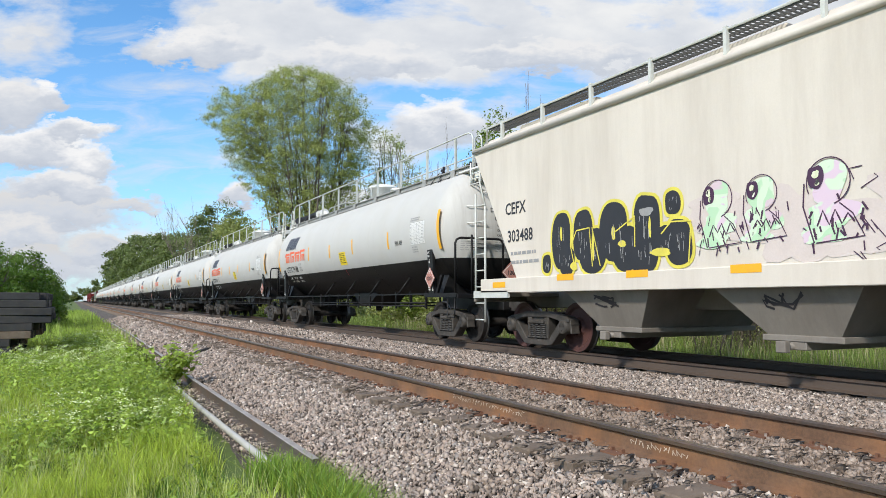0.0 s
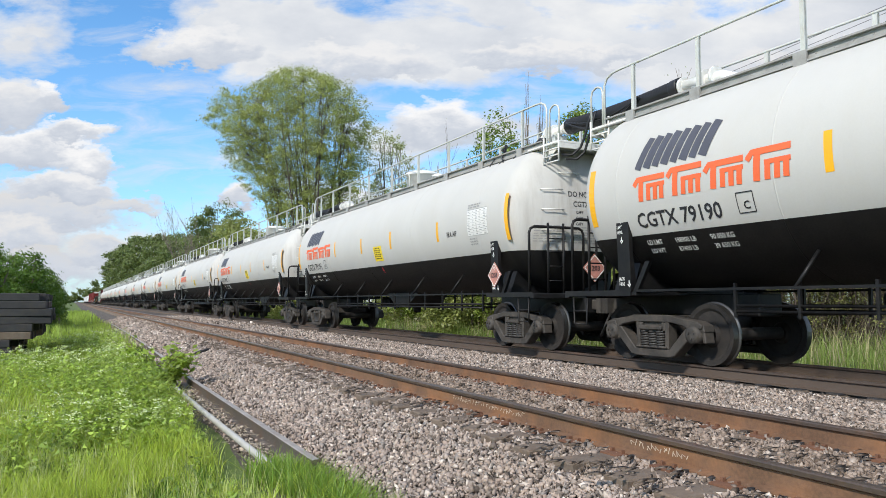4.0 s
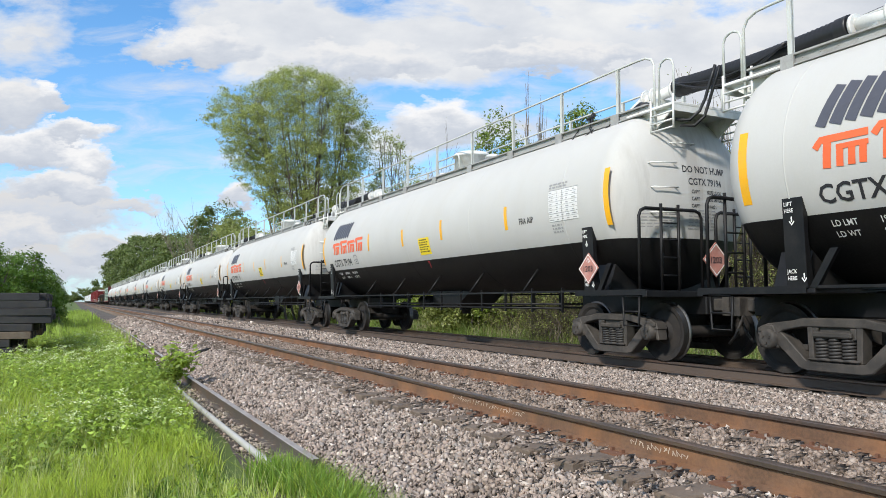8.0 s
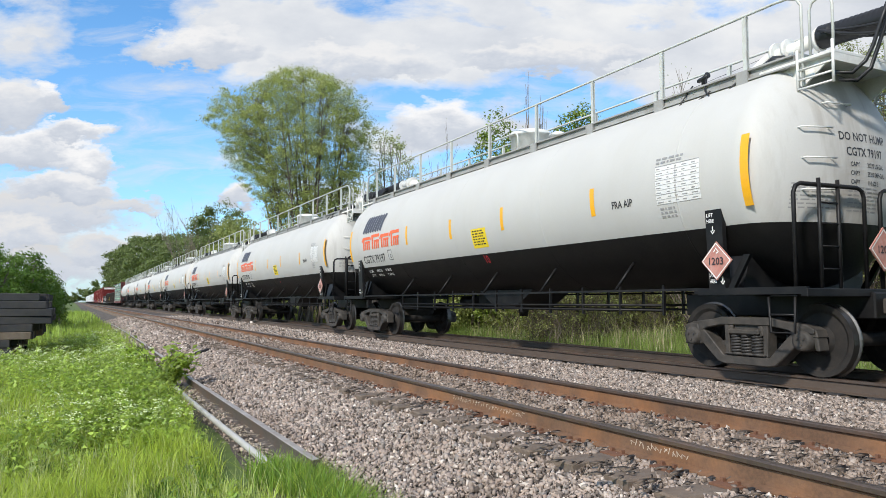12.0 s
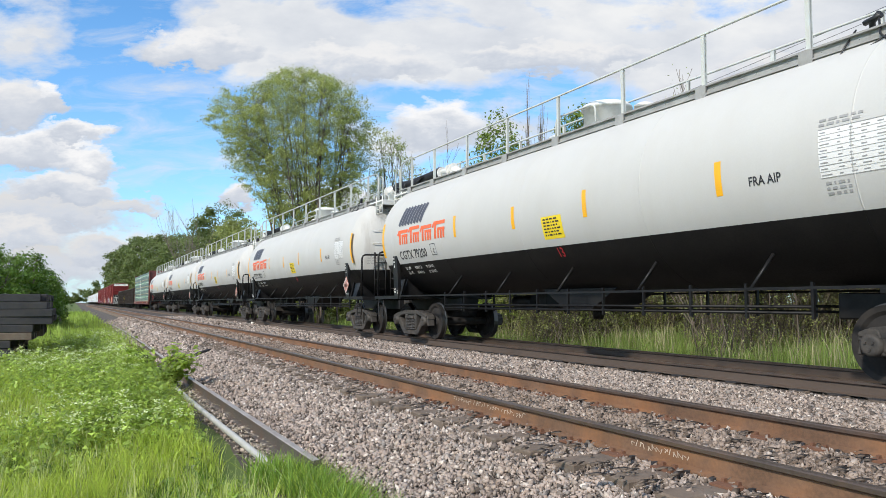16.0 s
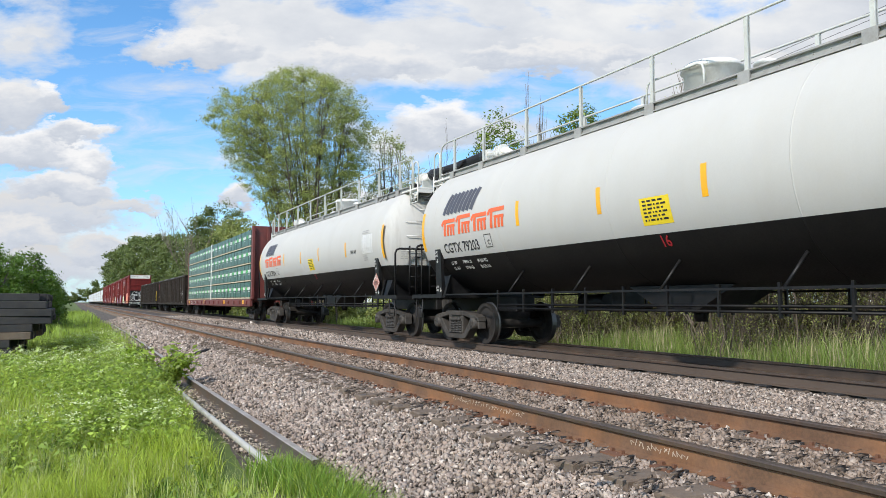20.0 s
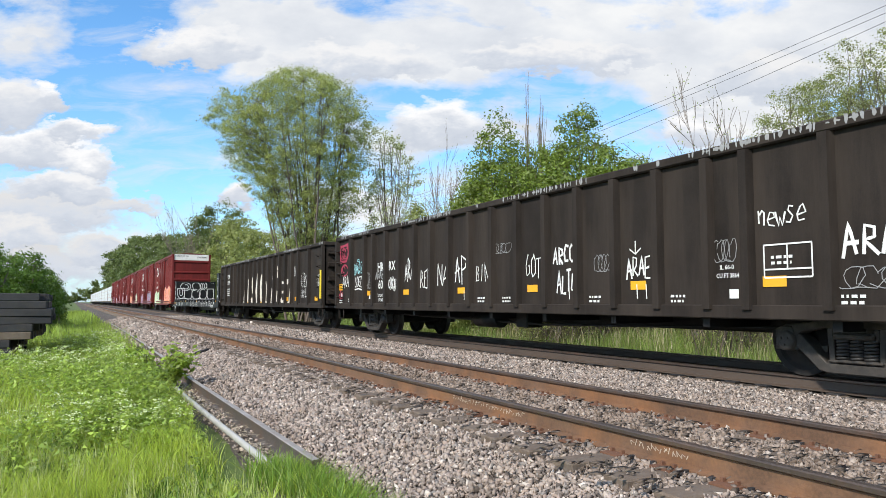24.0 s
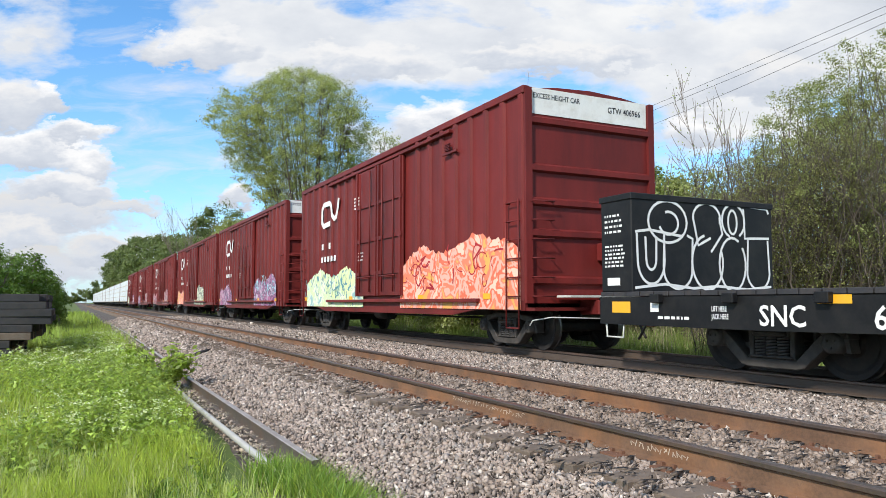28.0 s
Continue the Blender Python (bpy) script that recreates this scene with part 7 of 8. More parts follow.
def scatter_stones():
    """Loose crushed stones over the bed, dense where the path of view runs close."""
    rng = np.random.default_rng(11)
    protos = []
    for _ in range(10):
        p = np.array([(1, 0, 0), (0, 1, 0), (-1, 0, 0), (0, -1, 0), (0, 0, 1), (0, 0, -1)], float)
        p = p * rng.uniform(0.75, 1.35, (6, 1)) + rng.normal(0, 0.3, (6, 3))
        protos.append(p)
    quad = np.array([(0, 1, 4), (1, 2, 4), (2, 3, 4), (3, 0, 4), (1, 0, 5), (2, 1, 5), (3, 2, 5), (0, 3, 5)])
    vs, fs, base = [], [], 0
    for (y0, y1, dens, size) in ((-5, 1.8, 110, 0.034), (1.8, 6, 2300, 0.0190), (6, 10, 2000, 0.0195), (10, 20, 1050, 0.024), (20, 36, 260, 0.04), (36, 60, 80, 0.055)):
        n = int((7.95 - 1.6) * (y1 - y0) * dens)
        x, y = rng.uniform(1.6, 7.95, n), rng.uniform(y0, y1, n)
        edge = rng.random(n) < np.clip((x - 1.9) / 0.4, 0.12, 1)
        on_tie = (np.abs((y - 1.2) / 0.52 - np.round((y - 1.2) / 0.52)) < 0.19) & (x > 3.15) & (x < 5.74)
        keep = edge & ((y > x * 0.62 - 1.0) | (y < 1.8)) & ~(on_tie & (rng.random(n) < 0.6))
        x, y = x[keep], y[keep]
        n = len(x)
        s = size * rng.uniform(0.5, 1.5, n)
        w, i, j, k = (lambda q: q / np.linalg.norm(q, axis=0))(rng.normal(0, 1, (4, n)))
        R = np.array([(1 - 2 * (j * j + k * k), 2 * (i * j - k * w), 2 * (i * k + j * w)), (2 * (i * j + k * w), 1 - 2 * (i * i + k * k), 2 * (j * k - i * w)), (2 * (i * k - j * w), 2 * (j * k + i * w), 1 - 2 * (i * i + j * j))])
        shape = np.array(protos)[rng.integers(0, 10, n)] * (s[:, None] * rng.uniform(0.6, 1.35, (n, 3)))[:, None, :]
        z = np.array([bed_z(a) for a in x]) + rng.uniform(-0.2, 0.8, n) * s + 0.008
        vs.append((np.einsum("npc,dcn->npd", shape, R) + np.stack([x, y, z], 1)[:, None, :]).reshape(-1, 3))
        fs.append((quad[None] + (base + 6 * np.arange(n))[:, None, None]).reshape(-1, 3))
        base += 6 * n
    tagged(soup("ballast_stones", np.concatenate(vs), np.concatenate(fs), "stone"), "loose grey and pinkish crushed ballast stones", "ballast", kind="stuff")


scatter_stones()


def splinters():
    """Slivers of rotten tie wood and bark among the stones of the near track."""
    rng = np.random.default_rng(4)
    n = 1500
    y = 2.2 + 24 * rng.random(n) ** 1.4
    x = 4.44 + rng.uniform(-1.45, 1.35, n)
    a, l, w = rng.normal(0, 0.5, n), rng.uniform(0.04, 0.22, n), rng.uniform(0.006, 0.02, n)
    c, s = np.cos(a), np.sin(a)
    z = -0.172 + rng.uniform(0, 0.02, n)
    v = np.empty((n, 4, 3))
    for k, (p, q, h) in enumerate(((-1, 0, 0.0), (0.1, -1, 0.004), (1, 0.2, 0.012), (0, 1, 0.02))):
        v[:, k] = np.stack([x + c * l / 2 * p - s * w * q, y + s * l / 2 * p + c * w * q, z + h], 1)
    f = (np.array([(0, 1, 3), (1, 2, 3), (0, 3, 2), (0, 2, 1)])[None] + 4 * np.arange(n)[:, None, None]).reshape(-1, 3)
    tagged(soup("wood_splinters", v.reshape(-1, 3), f, "tie"), "brown slivers of rotten tie wood on the ballast", "wood splinters", kind="stuff")


splinters()


def rail_profile(x):
    return [(x - 0.07, -0.17), (x + 0.07, -0.17), (x + 0.07, -0.158), (x + 0.012, -0.14), (x + 0.009, -0.045), (x + 0.036, -0.032), (x + 0.036, -0.008), (x + 0.028, 0.0),
            (x - 0.028, 0.0), (x - 0.036, -0.008), (x - 0.036, -0.032), (x - 0.009, -0.045), (x - 0.012, -0.14), (x - 0.07, -0.158)]


def rail(x, body, head, parent, y0=-40, y1=2500):
    bm = B()
    prism(bm, rail_profile(x), y0, y1, "y")
    me = to_mesh("rail", bm, body)
    me.materials.append(M[head])
    for p in me.polygons:
        if p.center.z > -0.04:
            p.material_index = 1
    return part("rail", me, None, parent)


def track(name, xc, body, head, label, near):
    tr = tagged(new(name), label, "railway track", kind="structure")
    for s in (-1, 1):
        rail(xc + s * GAUGE2, body, head, tr)
    rng = random.Random(int(xc * 10))
    bm = B()
    box(bm, -1.3, 1.3, -0.115, 0.115, -0.36, -0.178, 0.012)
    tie_me = to_mesh("tie", bm, "tie")
    bm = B()
    for s in (-1, 1):
        box(bm, s * GAUGE2 - 0.17, s * GAUGE2 + 0.17, -0.095, 0.095, -0.178, -0.162)
    plate_me = to_mesh("tie_plate", bm, "plate" if near else "tie_new")
    bm = B()
    for s in (-1, 1):
        for d in (-0.085, 0.085):
            for e in (-0.05, 0.06):
                box(bm, s * GAUGE2 + d - 0.014, s * GAUGE2 + d + 0.014, e - 0.012, e + 0.012, -0.162, -0.138)
    spike_me = to_mesh("spikes", bm, "plate")
    # anchors: small clips under the rail base beside each tie
    bm = B()
    for s in (-1, 1):
        for e in (-0.15, 0.15):
            box(bm, s * GAUGE2 - 0.10, s * GAUGE2 + 0.10, e - 0.015, e + 0.015, -0.195, -0.155)
    clip_me = to_mesh("rail_anchor", bm, "tie_new")
    n = 120 if near else 60
    for i in range(-12, n):
        y = 1.2 + i * 0.52
        t = part("tie", tie_me, None, tr)
        t.matrix_basis = pose(xc + rng.uniform(-0.06, 0.06), y + rng.uniform(-0.03, 0.03), rng.uniform(-0.012, 0.006), 0, 0, rng.uniform(-1.2, 1.2))
        if i < 70:
            p = part("tie_plate", plate_me, None, tr)
            p.location = (xc, y, 0)
            if near:
                part("spikes", spike_me, None, tr).location = (xc, y, 0)
                part("rail_anchor", clip_me, None, tr).location = (xc, y, 0)
    vs, fs = [], []
    q = np.array([(0, 2, 3, 1), (4, 5, 7, 6), (0, 1, 5, 4), (2, 6, 7, 3), (0, 4, 6, 2), (1, 3, 7, 5)])
    for i in range(n, 520):
        y = 1.2 + i * 0.52
        b = np.array([(x, yy, z) for z in (-0.36, -0.175) for yy in (y - 0.11, y + 0.11) for x in (xc - 1.3, xc + 1.3)])
        fs.append(q + 8 * len(vs))
        vs.append(b)
    o = soup("far_ties", np.concatenate(vs), np.concatenate(fs), "tie", tr)
    tagged(o, kind="stuff")
    return tr


near_track = track("near_track", 4.44, "rail", "rail_head", "rusty rails spiked on weathered wooden ties", True)
far_track = track("far_track", TRACK_X, "rail_far", "rail_head", "brown rails under the train on wooden ties, coloured dark for shade", False)


def rail_writing():
    """Chalk writing on the near rail's web: unreadable, so plain bars."""
    rnd = random.Random(2)
    x = 4.44 - GAUGE2 - 0.014
    for y0, w, n in ((7.07, 1.41, 26), (4.25, 0.58, 14)):
        bm = B()
        for i in range(n):
            u = i * w / n
            v = rnd.uniform(0.01, 0.03)
            stroke(bm, lambda a, b: (x, y0 - a, -0.125 + b), [(u, v), (u + rnd.uniform(-0.01, 0.03), v + rnd.uniform(0.02, 0.05))], 0.008)
            if rnd.random() < 0.6:
                stroke(bm, lambda a, b: (x, y0 - a, -0.125 + b), [(u, v + 0.03), (u + w / n * 0.8, v + rnd.uniform(0.0, 0.04))], 0.006)
        part("chalk_marks", bm, "chalk", near_track, "pale chalk scribbles on the rail web")


rail_writing()


def siding():
    """The old siding rail: a smooth bend that ends in the grass, with a pale pipe beside it."""
    bm = B()
    def cx(y):
        return 1.93 + 0.02 * max(0, y - 14) - 0.0004 * max(0, y - 14) ** 2
    rows = []
    prof = [(p[0], p[1]) for p in rail_profile(0)]
    ys = [6.3 + i * 0.6 for i in range(75)]
    for y in ys:
        rows.append([bm.verts.new((cx(y) + a, y, -0.43 + b)) for a, b in prof])
    n = len(prof)
    for a, b in zip(rows, rows[1:]):
        for i in range(n):
            bm.faces.new((a[i], a[(i + 1) % n], b[(i + 1) % n], b[i]))
    bm.faces.new(rows[0][::-1]), bm.faces.new(rows[-1])
    bmesh.ops.recalc_face_normals(bm, faces=bm.faces[:])
    part_ob = part("siding_rail", bm, "rail_old")
    part_ob.data.materials.append(M["rail_old_head"])
    for p in part_ob.data.polygons:
        if p.normal.z > 0.7 and p.center.z > -0.45:
            p.material_index = 1
    tagged(part_ob, "weathered old rail lying loose beside the grass", "rail")
    bm = B()
    tube(bm, [(1.62 + 0.02 * math.sin(y * 0.4), y, -0.53) for y in [6.4 + i * 0.5 for i in range(22)]], 0.035, 10)
    tagged(part("pipe", bm, "pipe"), "thin galvanised steel pipe lying beside the old rail", "pipe")


siding()


# ---- plants ----
def blades(name, n, place, height, width, mat, label, rng, bend=0.45, category="grass"):
    """Tapered bent blades: place(rng, n) gives x, y; all numbers in metres."""
    x, y = place(rng, n)
    n = len(x)
    z = np.interp(x, [p[0] for p in PROFILE], [p[1] for p in PROFILE]) - 0.02
    h = height(x, y) * rng.uniform(0.55, 1.25, n)
    a, lean = rng.uniform(0, math.tau, n), rng.uniform(0.05, bend, n) * h
    w = width * rng.uniform(0.6, 1.4, n) * (0.6 + 0.05 * np.hypot(x, y))
    b = rng.uniform(0, math.tau, n)
    dx, dy = np.cos(b) * w / 2, np.sin(b) * w / 2
    lx, ly = np.cos(a) * lean, np.sin(a) * lean
    v = np.empty((n, 5, 3))
    v[:, 0] = np.stack([x - dx, y - dy, z], 1)
    v[:, 1] = np.stack([x + dx, y + dy, z], 1)
    v[:, 2] = np.stack([x + lx * 0.35 + dx * 0.8, y + ly * 0.35 + dy * 0.8, z + h * 0.6], 1)
    v[:, 3] = np.stack([x + lx * 0.35 - dx * 0.8, y + ly * 0.35 - dy * 0.8, z + h * 0.6], 1)
    v[:, 4] = np.stack([x + lx, y + ly, z + h], 1)
    i = np.arange(n)[:, None] * 5
    tri = np.concatenate([i + np.array([[0, 1, 2]]), i + np.array([[0, 2, 3]]), i + np.array([[3, 2, 4]])])
    return tagged(soup(name, v.reshape(-1, 3), tri, mat), label, category, kind="stuff")


def near_grass():
    rng = np.random.default_rng(21)
    edge = lambda y: np.where(y < 5.6, 1.36 + 0 * y, np.where(y < 10, 1.20 + 0.04 * np.sin(y * 2.7), 1.36 + 0.05 * np.sin(y * 1.7)))

    def place(r, n, size=9, spread=0.045):
        """Tufts of blades: a root for each tuft, its blades close round it."""
        k = n // size + 1
        y = 1.8 + 26 * r.random(k) ** 1.8
        x = edge(y) - (1.2 + 0.66 * y) * r.random(k) ** 1.25
        x, y = np.repeat(x, size)[:n], np.repeat(y, size)[:n]
        sp = spread * (0.6 + 0.06 * y)
        return x + r.normal(0, 1, n) * sp, y + r.normal(0, 1, n) * sp
    patchy = lambda x, y: 0.23 + 0.09 * np.sin(x * 1.3 + 0.6 * y) + 0.06 * np.sin(3.1 * x - 1.7 * y) + 0.05 * np.sin(7.3 * x + 4.1 * y) + 0.003 * y
    blades("meadow_grass", 150000, place, patchy, 0.0085, "grass", "bright green long meadow grass", rng, 0.75)

    behind = lambda r, n: (1.36 - 5.5 * r.random(n), -5 + 7.2 * r.random(n))
    blades("meadow_grass", 16000, behind, patchy, 0.012, "grass", "bright green long meadow grass", rng, 0.6)
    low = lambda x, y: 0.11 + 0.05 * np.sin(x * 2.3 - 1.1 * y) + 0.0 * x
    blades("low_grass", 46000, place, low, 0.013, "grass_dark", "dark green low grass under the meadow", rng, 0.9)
    tall = lambda x, y: 0.33 + 0.08 * np.sin(x * 0.9 + 1.3 * y) + 0.004 * y
    blades("grass_stems", 13000, place, tall, 0.004, "grass_pale", "pale thin flowering grass stems", rng, 0.5)

    def tuft(r, n):
        c = r.integers(0, 14, n)
        cy = 5.0 + 0.115 * c
        cx = 2.02 + 0.13 * np.sin(c * 2.3) - 0.20 * np.clip(cy - 5.2, 0, 4)
        return cx + r.normal(0, 0.11, n), cy + r.normal(0, 0.11, n)
    blades("tall_grass_tufts", 3600, tuft, lambda x, y: 0.29 + 0 * x, 0.012, "grass_tuft", "tall dark green grass tufts at the rail's end", rng, 0.9)
    blades("tall_grass_tufts", 1500, tuft, lambda x, y: 0.26 + 0 * x, 0.011, "grass", "tall bright green grass tufts at the rail's end", rng, 0.9)

    def far(r, n):
        y = 24 + 90 * r.random(n) ** 1.3
        return 1.9 - (4 + 0.35 * y) * r.random(n), y
    blades("far_grass", 34000, far, lambda x, y: 0.45 + 0.15 * np.sin(x * 1.1 + y * 0.4), 0.010, "leaf_weed", "green grass and weeds further along the track", rng, 0.6)

    def beyond(r, n):
        y = 1 + 75 * r.random(n) ** 1.2
        return 12.4 + 8 * r.random(n) ** 0.9, y
    blades("trackside_grass", 62000, beyond, lambda x, y: 0.42 + 0.30 * np.clip((x - 14) / 4, 0, 1) + 0.12 * np.sin(x * 1.9 + y * 0.7), 0.0095, "dry_grass", "tall mixed green and straw-coloured grass beyond the train", rng, 0.55)

    def reedy(r, n):
        k = n // 6 + 1
        y = 1 + 62 * r.random(k) ** 1.1
        x = 15.0 + 4.6 * r.random(k) + 0.6 * np.sin(y * 0.5)
        keep = np.repeat(np.sin(y * 0.55 + 1.3 * np.sin(y * 0.21)) + 0.06 * (30 - y) > -0.5, 6)[:n]
        return (np.repeat(x, 6)[:n] + r.normal(0, 0.16, n))[keep], (np.repeat(y, 6)[:n] + r.normal(0, 0.16, n))[keep]
    blades("dry_reeds", 6500, reedy, lambda x, y: 1.05 + 0.25 * np.sin(y * 0.9 + x), 0.006, "reed", "tall dry straw-coloured reeds beyond the train", rng, 0.5)


near_grass()


def weeds():
    """Broad-leaved herbs, each a stalk with tiers of leaves, and cream flower heads on the taller ones, in drifts."""
    rng = np.random.default_rng(5)
    gz = lambda x: np.interp(x, [p[0] for p in PROFILE], [p[1] for p in PROFILE])

    def herbs(name, n, y0, y1, mat, label, tall, size, side):
        y = y0 + (y1 - y0) * rng.random(n) ** 1.15
        x = 1.33 - 0.012 * y - np.abs(rng.normal(0, 1, n)) * (0.35 + side * y)
        drift = np.sin(x * 1.9 + y * 0.55) + 0.7 * np.sin(0.8 * x - 1.3 * y + 1.0) + rng.normal(0, 0.5, n)
        x, y = x[drift > -0.15], y[drift > -0.15]
        n, k = len(x), 16
        h = tall * rng.uniform(0.45, 1.1, n) * np.clip((y - 4.5) / 6, 0.35, 1) * (1 + 0.35 * np.exp(-((x - 0.9) / 0.7) ** 2) * (y > 10))
        t = rng.random((n, k)) ** 0.7
        r = (0.035 + 0.11 * (1 - t)) * rng.uniform(0.4, 1.2, (n, k)) * tall / 0.5
        a = rng.uniform(0, math.tau, (n, k))
        P = np.stack([x[:, None] + r * np.cos(a), y[:, None] + r * np.sin(a), gz(x)[:, None] + h[:, None] * (0.12 + 0.88 * t)], 2).reshape(-1, 3)
        N = np.stack([0.55 * np.cos(a), 0.55 * np.sin(a), 0.75 + 0 * a], 2).reshape(-1, 3) + rng.normal(0, 0.3, (n * k, 3))
        leaf_soup(name, P, size * rng.uniform(0.55, 1.3, n * k), mat, rng, label, "weeds", facing=N)
        return x, y, gz(x) + h
    herbs("weeds", 2600, 5.6, 26, "leaf_herb", "mid green broad-leaved weeds among the grass", 0.46, 0.034, 0.10)
    x, y, z = herbs("weeds", 3400, 7.0, 26, "leaf_weed", "yellow-green broad-leaved weeds among the grass", 0.58, 0.032, 0.075)
    pick = (y > 8.5) & (y < 24) & (np.sin(x * 1.3 + y * 0.9) + rng.normal(0, 0.4, len(x)) > 0.2)
    x, y, z = x[pick], y[pick], z[pick]
    k = 14
    P = np.repeat(np.stack([x, y, z + 0.03], 1), k, 0) + rng.normal(0, 1, (len(x) * k, 3)) * (0.035, 0.035, 0.012)
    leaf_soup("cream_flowers", P, np.full(len(P), 0.014), "flower", rng, "small cream flower heads above the weeds", "flowers", flat=True)


def leaf_soup(name, P, s, mat, rng, label="", category="", parent=None, flat=False, long=1.7, facing=None):
    """Many small pointed leaves, one blade each; facing gives each leaf the way that its upper side looks."""
    n = len(P)
    a = rng.normal(0, 1, (n, 3))
    b = rng.normal(0, 1, (n, 3))
    if flat:
        a[:, 2] *= 0.15
        b[:, 2] *= 0.15
    if facing is not None:
        f = facing / (np.linalg.norm(facing, axis=1)[:, None] + 1e-9)
        a -= f * (a * f).sum(1)[:, None]
        b = np.cross(f, a)
    a /= np.linalg.norm(a, axis=1)[:, None]
    b -= a * (a * b).sum(1)[:, None]
    b /= np.linalg.norm(b, axis=1)[:, None]
    s = s[:, None]
    m = 3 if n > 8000 else 4      # big crowns take the plainer leaf
    v = np.empty((n, m, 3))
    if m == 4:
        v[:, 0], v[:, 1], v[:, 2], v[:, 3] = P - a * s * long * 0.5, P + b * s * 0.5, P + a * s * long * 0.5, P - b * s * 0.5
    else:
        v[:, 0], v[:, 1], v[:, 2] = P - a * s * long * 0.6 - b * s * 0.45, P + a * s * long * 0.6, P - a * s * long * 0.3 + b * s * 0.7
    f = np.arange(n)[:, None] * m + np.arange(m)[None]
    ob = soup(name, v.reshape(-1, 3), f, mat, parent)
    if parent is None:
        tagged(ob, label, category, kind="stuff")
    elif label:
        ob["label"] = label
    return ob


weeds()


def branch_out(rnd, p, d, length, r, depth, spread, limbs, tips, up=0.15):
    """Grows one limb and its forks; keeps the bars in limbs and the twig ends in tips."""
    pts, rs = [p.copy()], [r]
    n = 4
    for i in range(n):
        d = (d + Vector((rnd.gauss(0, 0.12), rnd.gauss(0, 0.12), rnd.gauss(0, 0.08) + up * 0.3))).normalized()
        p = p + d * length / n
        pts.append(p.copy())
        rs.append(r * (1 - 0.55 * (i + 1) / n))
        if depth <= 1:
            tips.append((p.copy(), d.copy()))
    limbs.append((pts, rs))
    if depth == 0:
        return
    for k in range(rnd.choice((2, 3, 3)) + (1 if depth > 2 else 0)):
        t = rnd.randint(1, n)
        q = pts[t]
        nd = (d + Vector((rnd.gauss(0, spread), rnd.gauss(0, spread), rnd.gauss(0.08, spread * 0.6)))).normalized()
        branch_out(rnd, q, nd, length * rnd.uniform(0.55, 0.8), rs[t] * 0.62, depth - 1, spread, limbs, tips, up)


def tree(x, y, height, width, seed, leaf_mat, label, leaves=9000, leaf=0.13, stems=1, depth=3, base=0.2, bark="bark", lean=0.12, name="tree", spread=0.45, group="", thin=1.0):
    """A tapered trunk (or several stems) with forked limbs, and a crown of single leaves round the twig ends."""
    rnd, rng = random.Random(seed), np.random.default_rng(seed)
    t = thing(name, label, "tree" if name == "tree" else name, group)
    t.location = (x, y, ground_z(x) - 0.1)
    limbs, tips = [], []
    for s in range(stems):
        a = rnd.uniform(0, 6.28)
        k = lean * (1 if stems > 1 else 0.3)
        d = Vector((math.cos(a) * k * rnd.uniform(0.5, 2), math.sin(a) * k * rnd.uniform(0.5, 2), 1)).normalized()
        p = Vector((math.cos(a) * 0.25 * (stems > 1), math.sin(a) * 0.25 * (stems > 1), 0))
        branch_out(rnd, p, d, height * rnd.uniform(0.42, 0.55), height * 0.014 / (1 + 0.12 * stems) + 0.02, depth, spread, limbs, tips)
    top = float(np.percentile([q[0].z for q in tips], 98.5))
    wid = float(np.percentile([math.hypot(q[0].x, q[0].y) for q in tips], 90))
    kz, kx = height / (top * 1.03), width / 2 / wid
    bm = B()
    for pts, rs in limbs:
        tube(bm, [(q.x * kx, q.y * kx, q.z * kz) for q in pts], [max(0.005 + 0.001 * height * thin, r * thin) for r in rs], 5)
    part("trunk", bm, bark, t, "branching grey-brown trunk and limbs")
    if leaves:
        T = np.array([(q[0].x * kx, q[0].y * kx, q[0].z * kz) for q in tips])
        T = T[T[:, 2] > height * base]
        idx = rng.integers(0, len(T), leaves)
        sig = 0.034 * min(width, height) + 0.10
        P = T[idx] + rng.normal(0, sig, (leaves, 3)) * (1, 1, 0.8)
        leaf_soup("crown", P, leaf * rng.uniform(0.6, 1.3, leaves), leaf_mat, rng, parent=t, label="crown of small leaves with gaps")
    return t


def at(u, depth):
    """A place on the ground plan: u is the sideways slope of the view to it, depth the distance ahead of the eye."""
    c, s = math.cos(radians(-TURN)), math.sin(radians(-TURN))
    return depth * (s + u * c), depth * (c - u * s)


RIGHT = Vector((math.cos(radians(TURN)), math.sin(radians(TURN)), 0))
AHEAD = Vector((-math.sin(radians(TURN)), math.cos(radians(TURN)), 0))


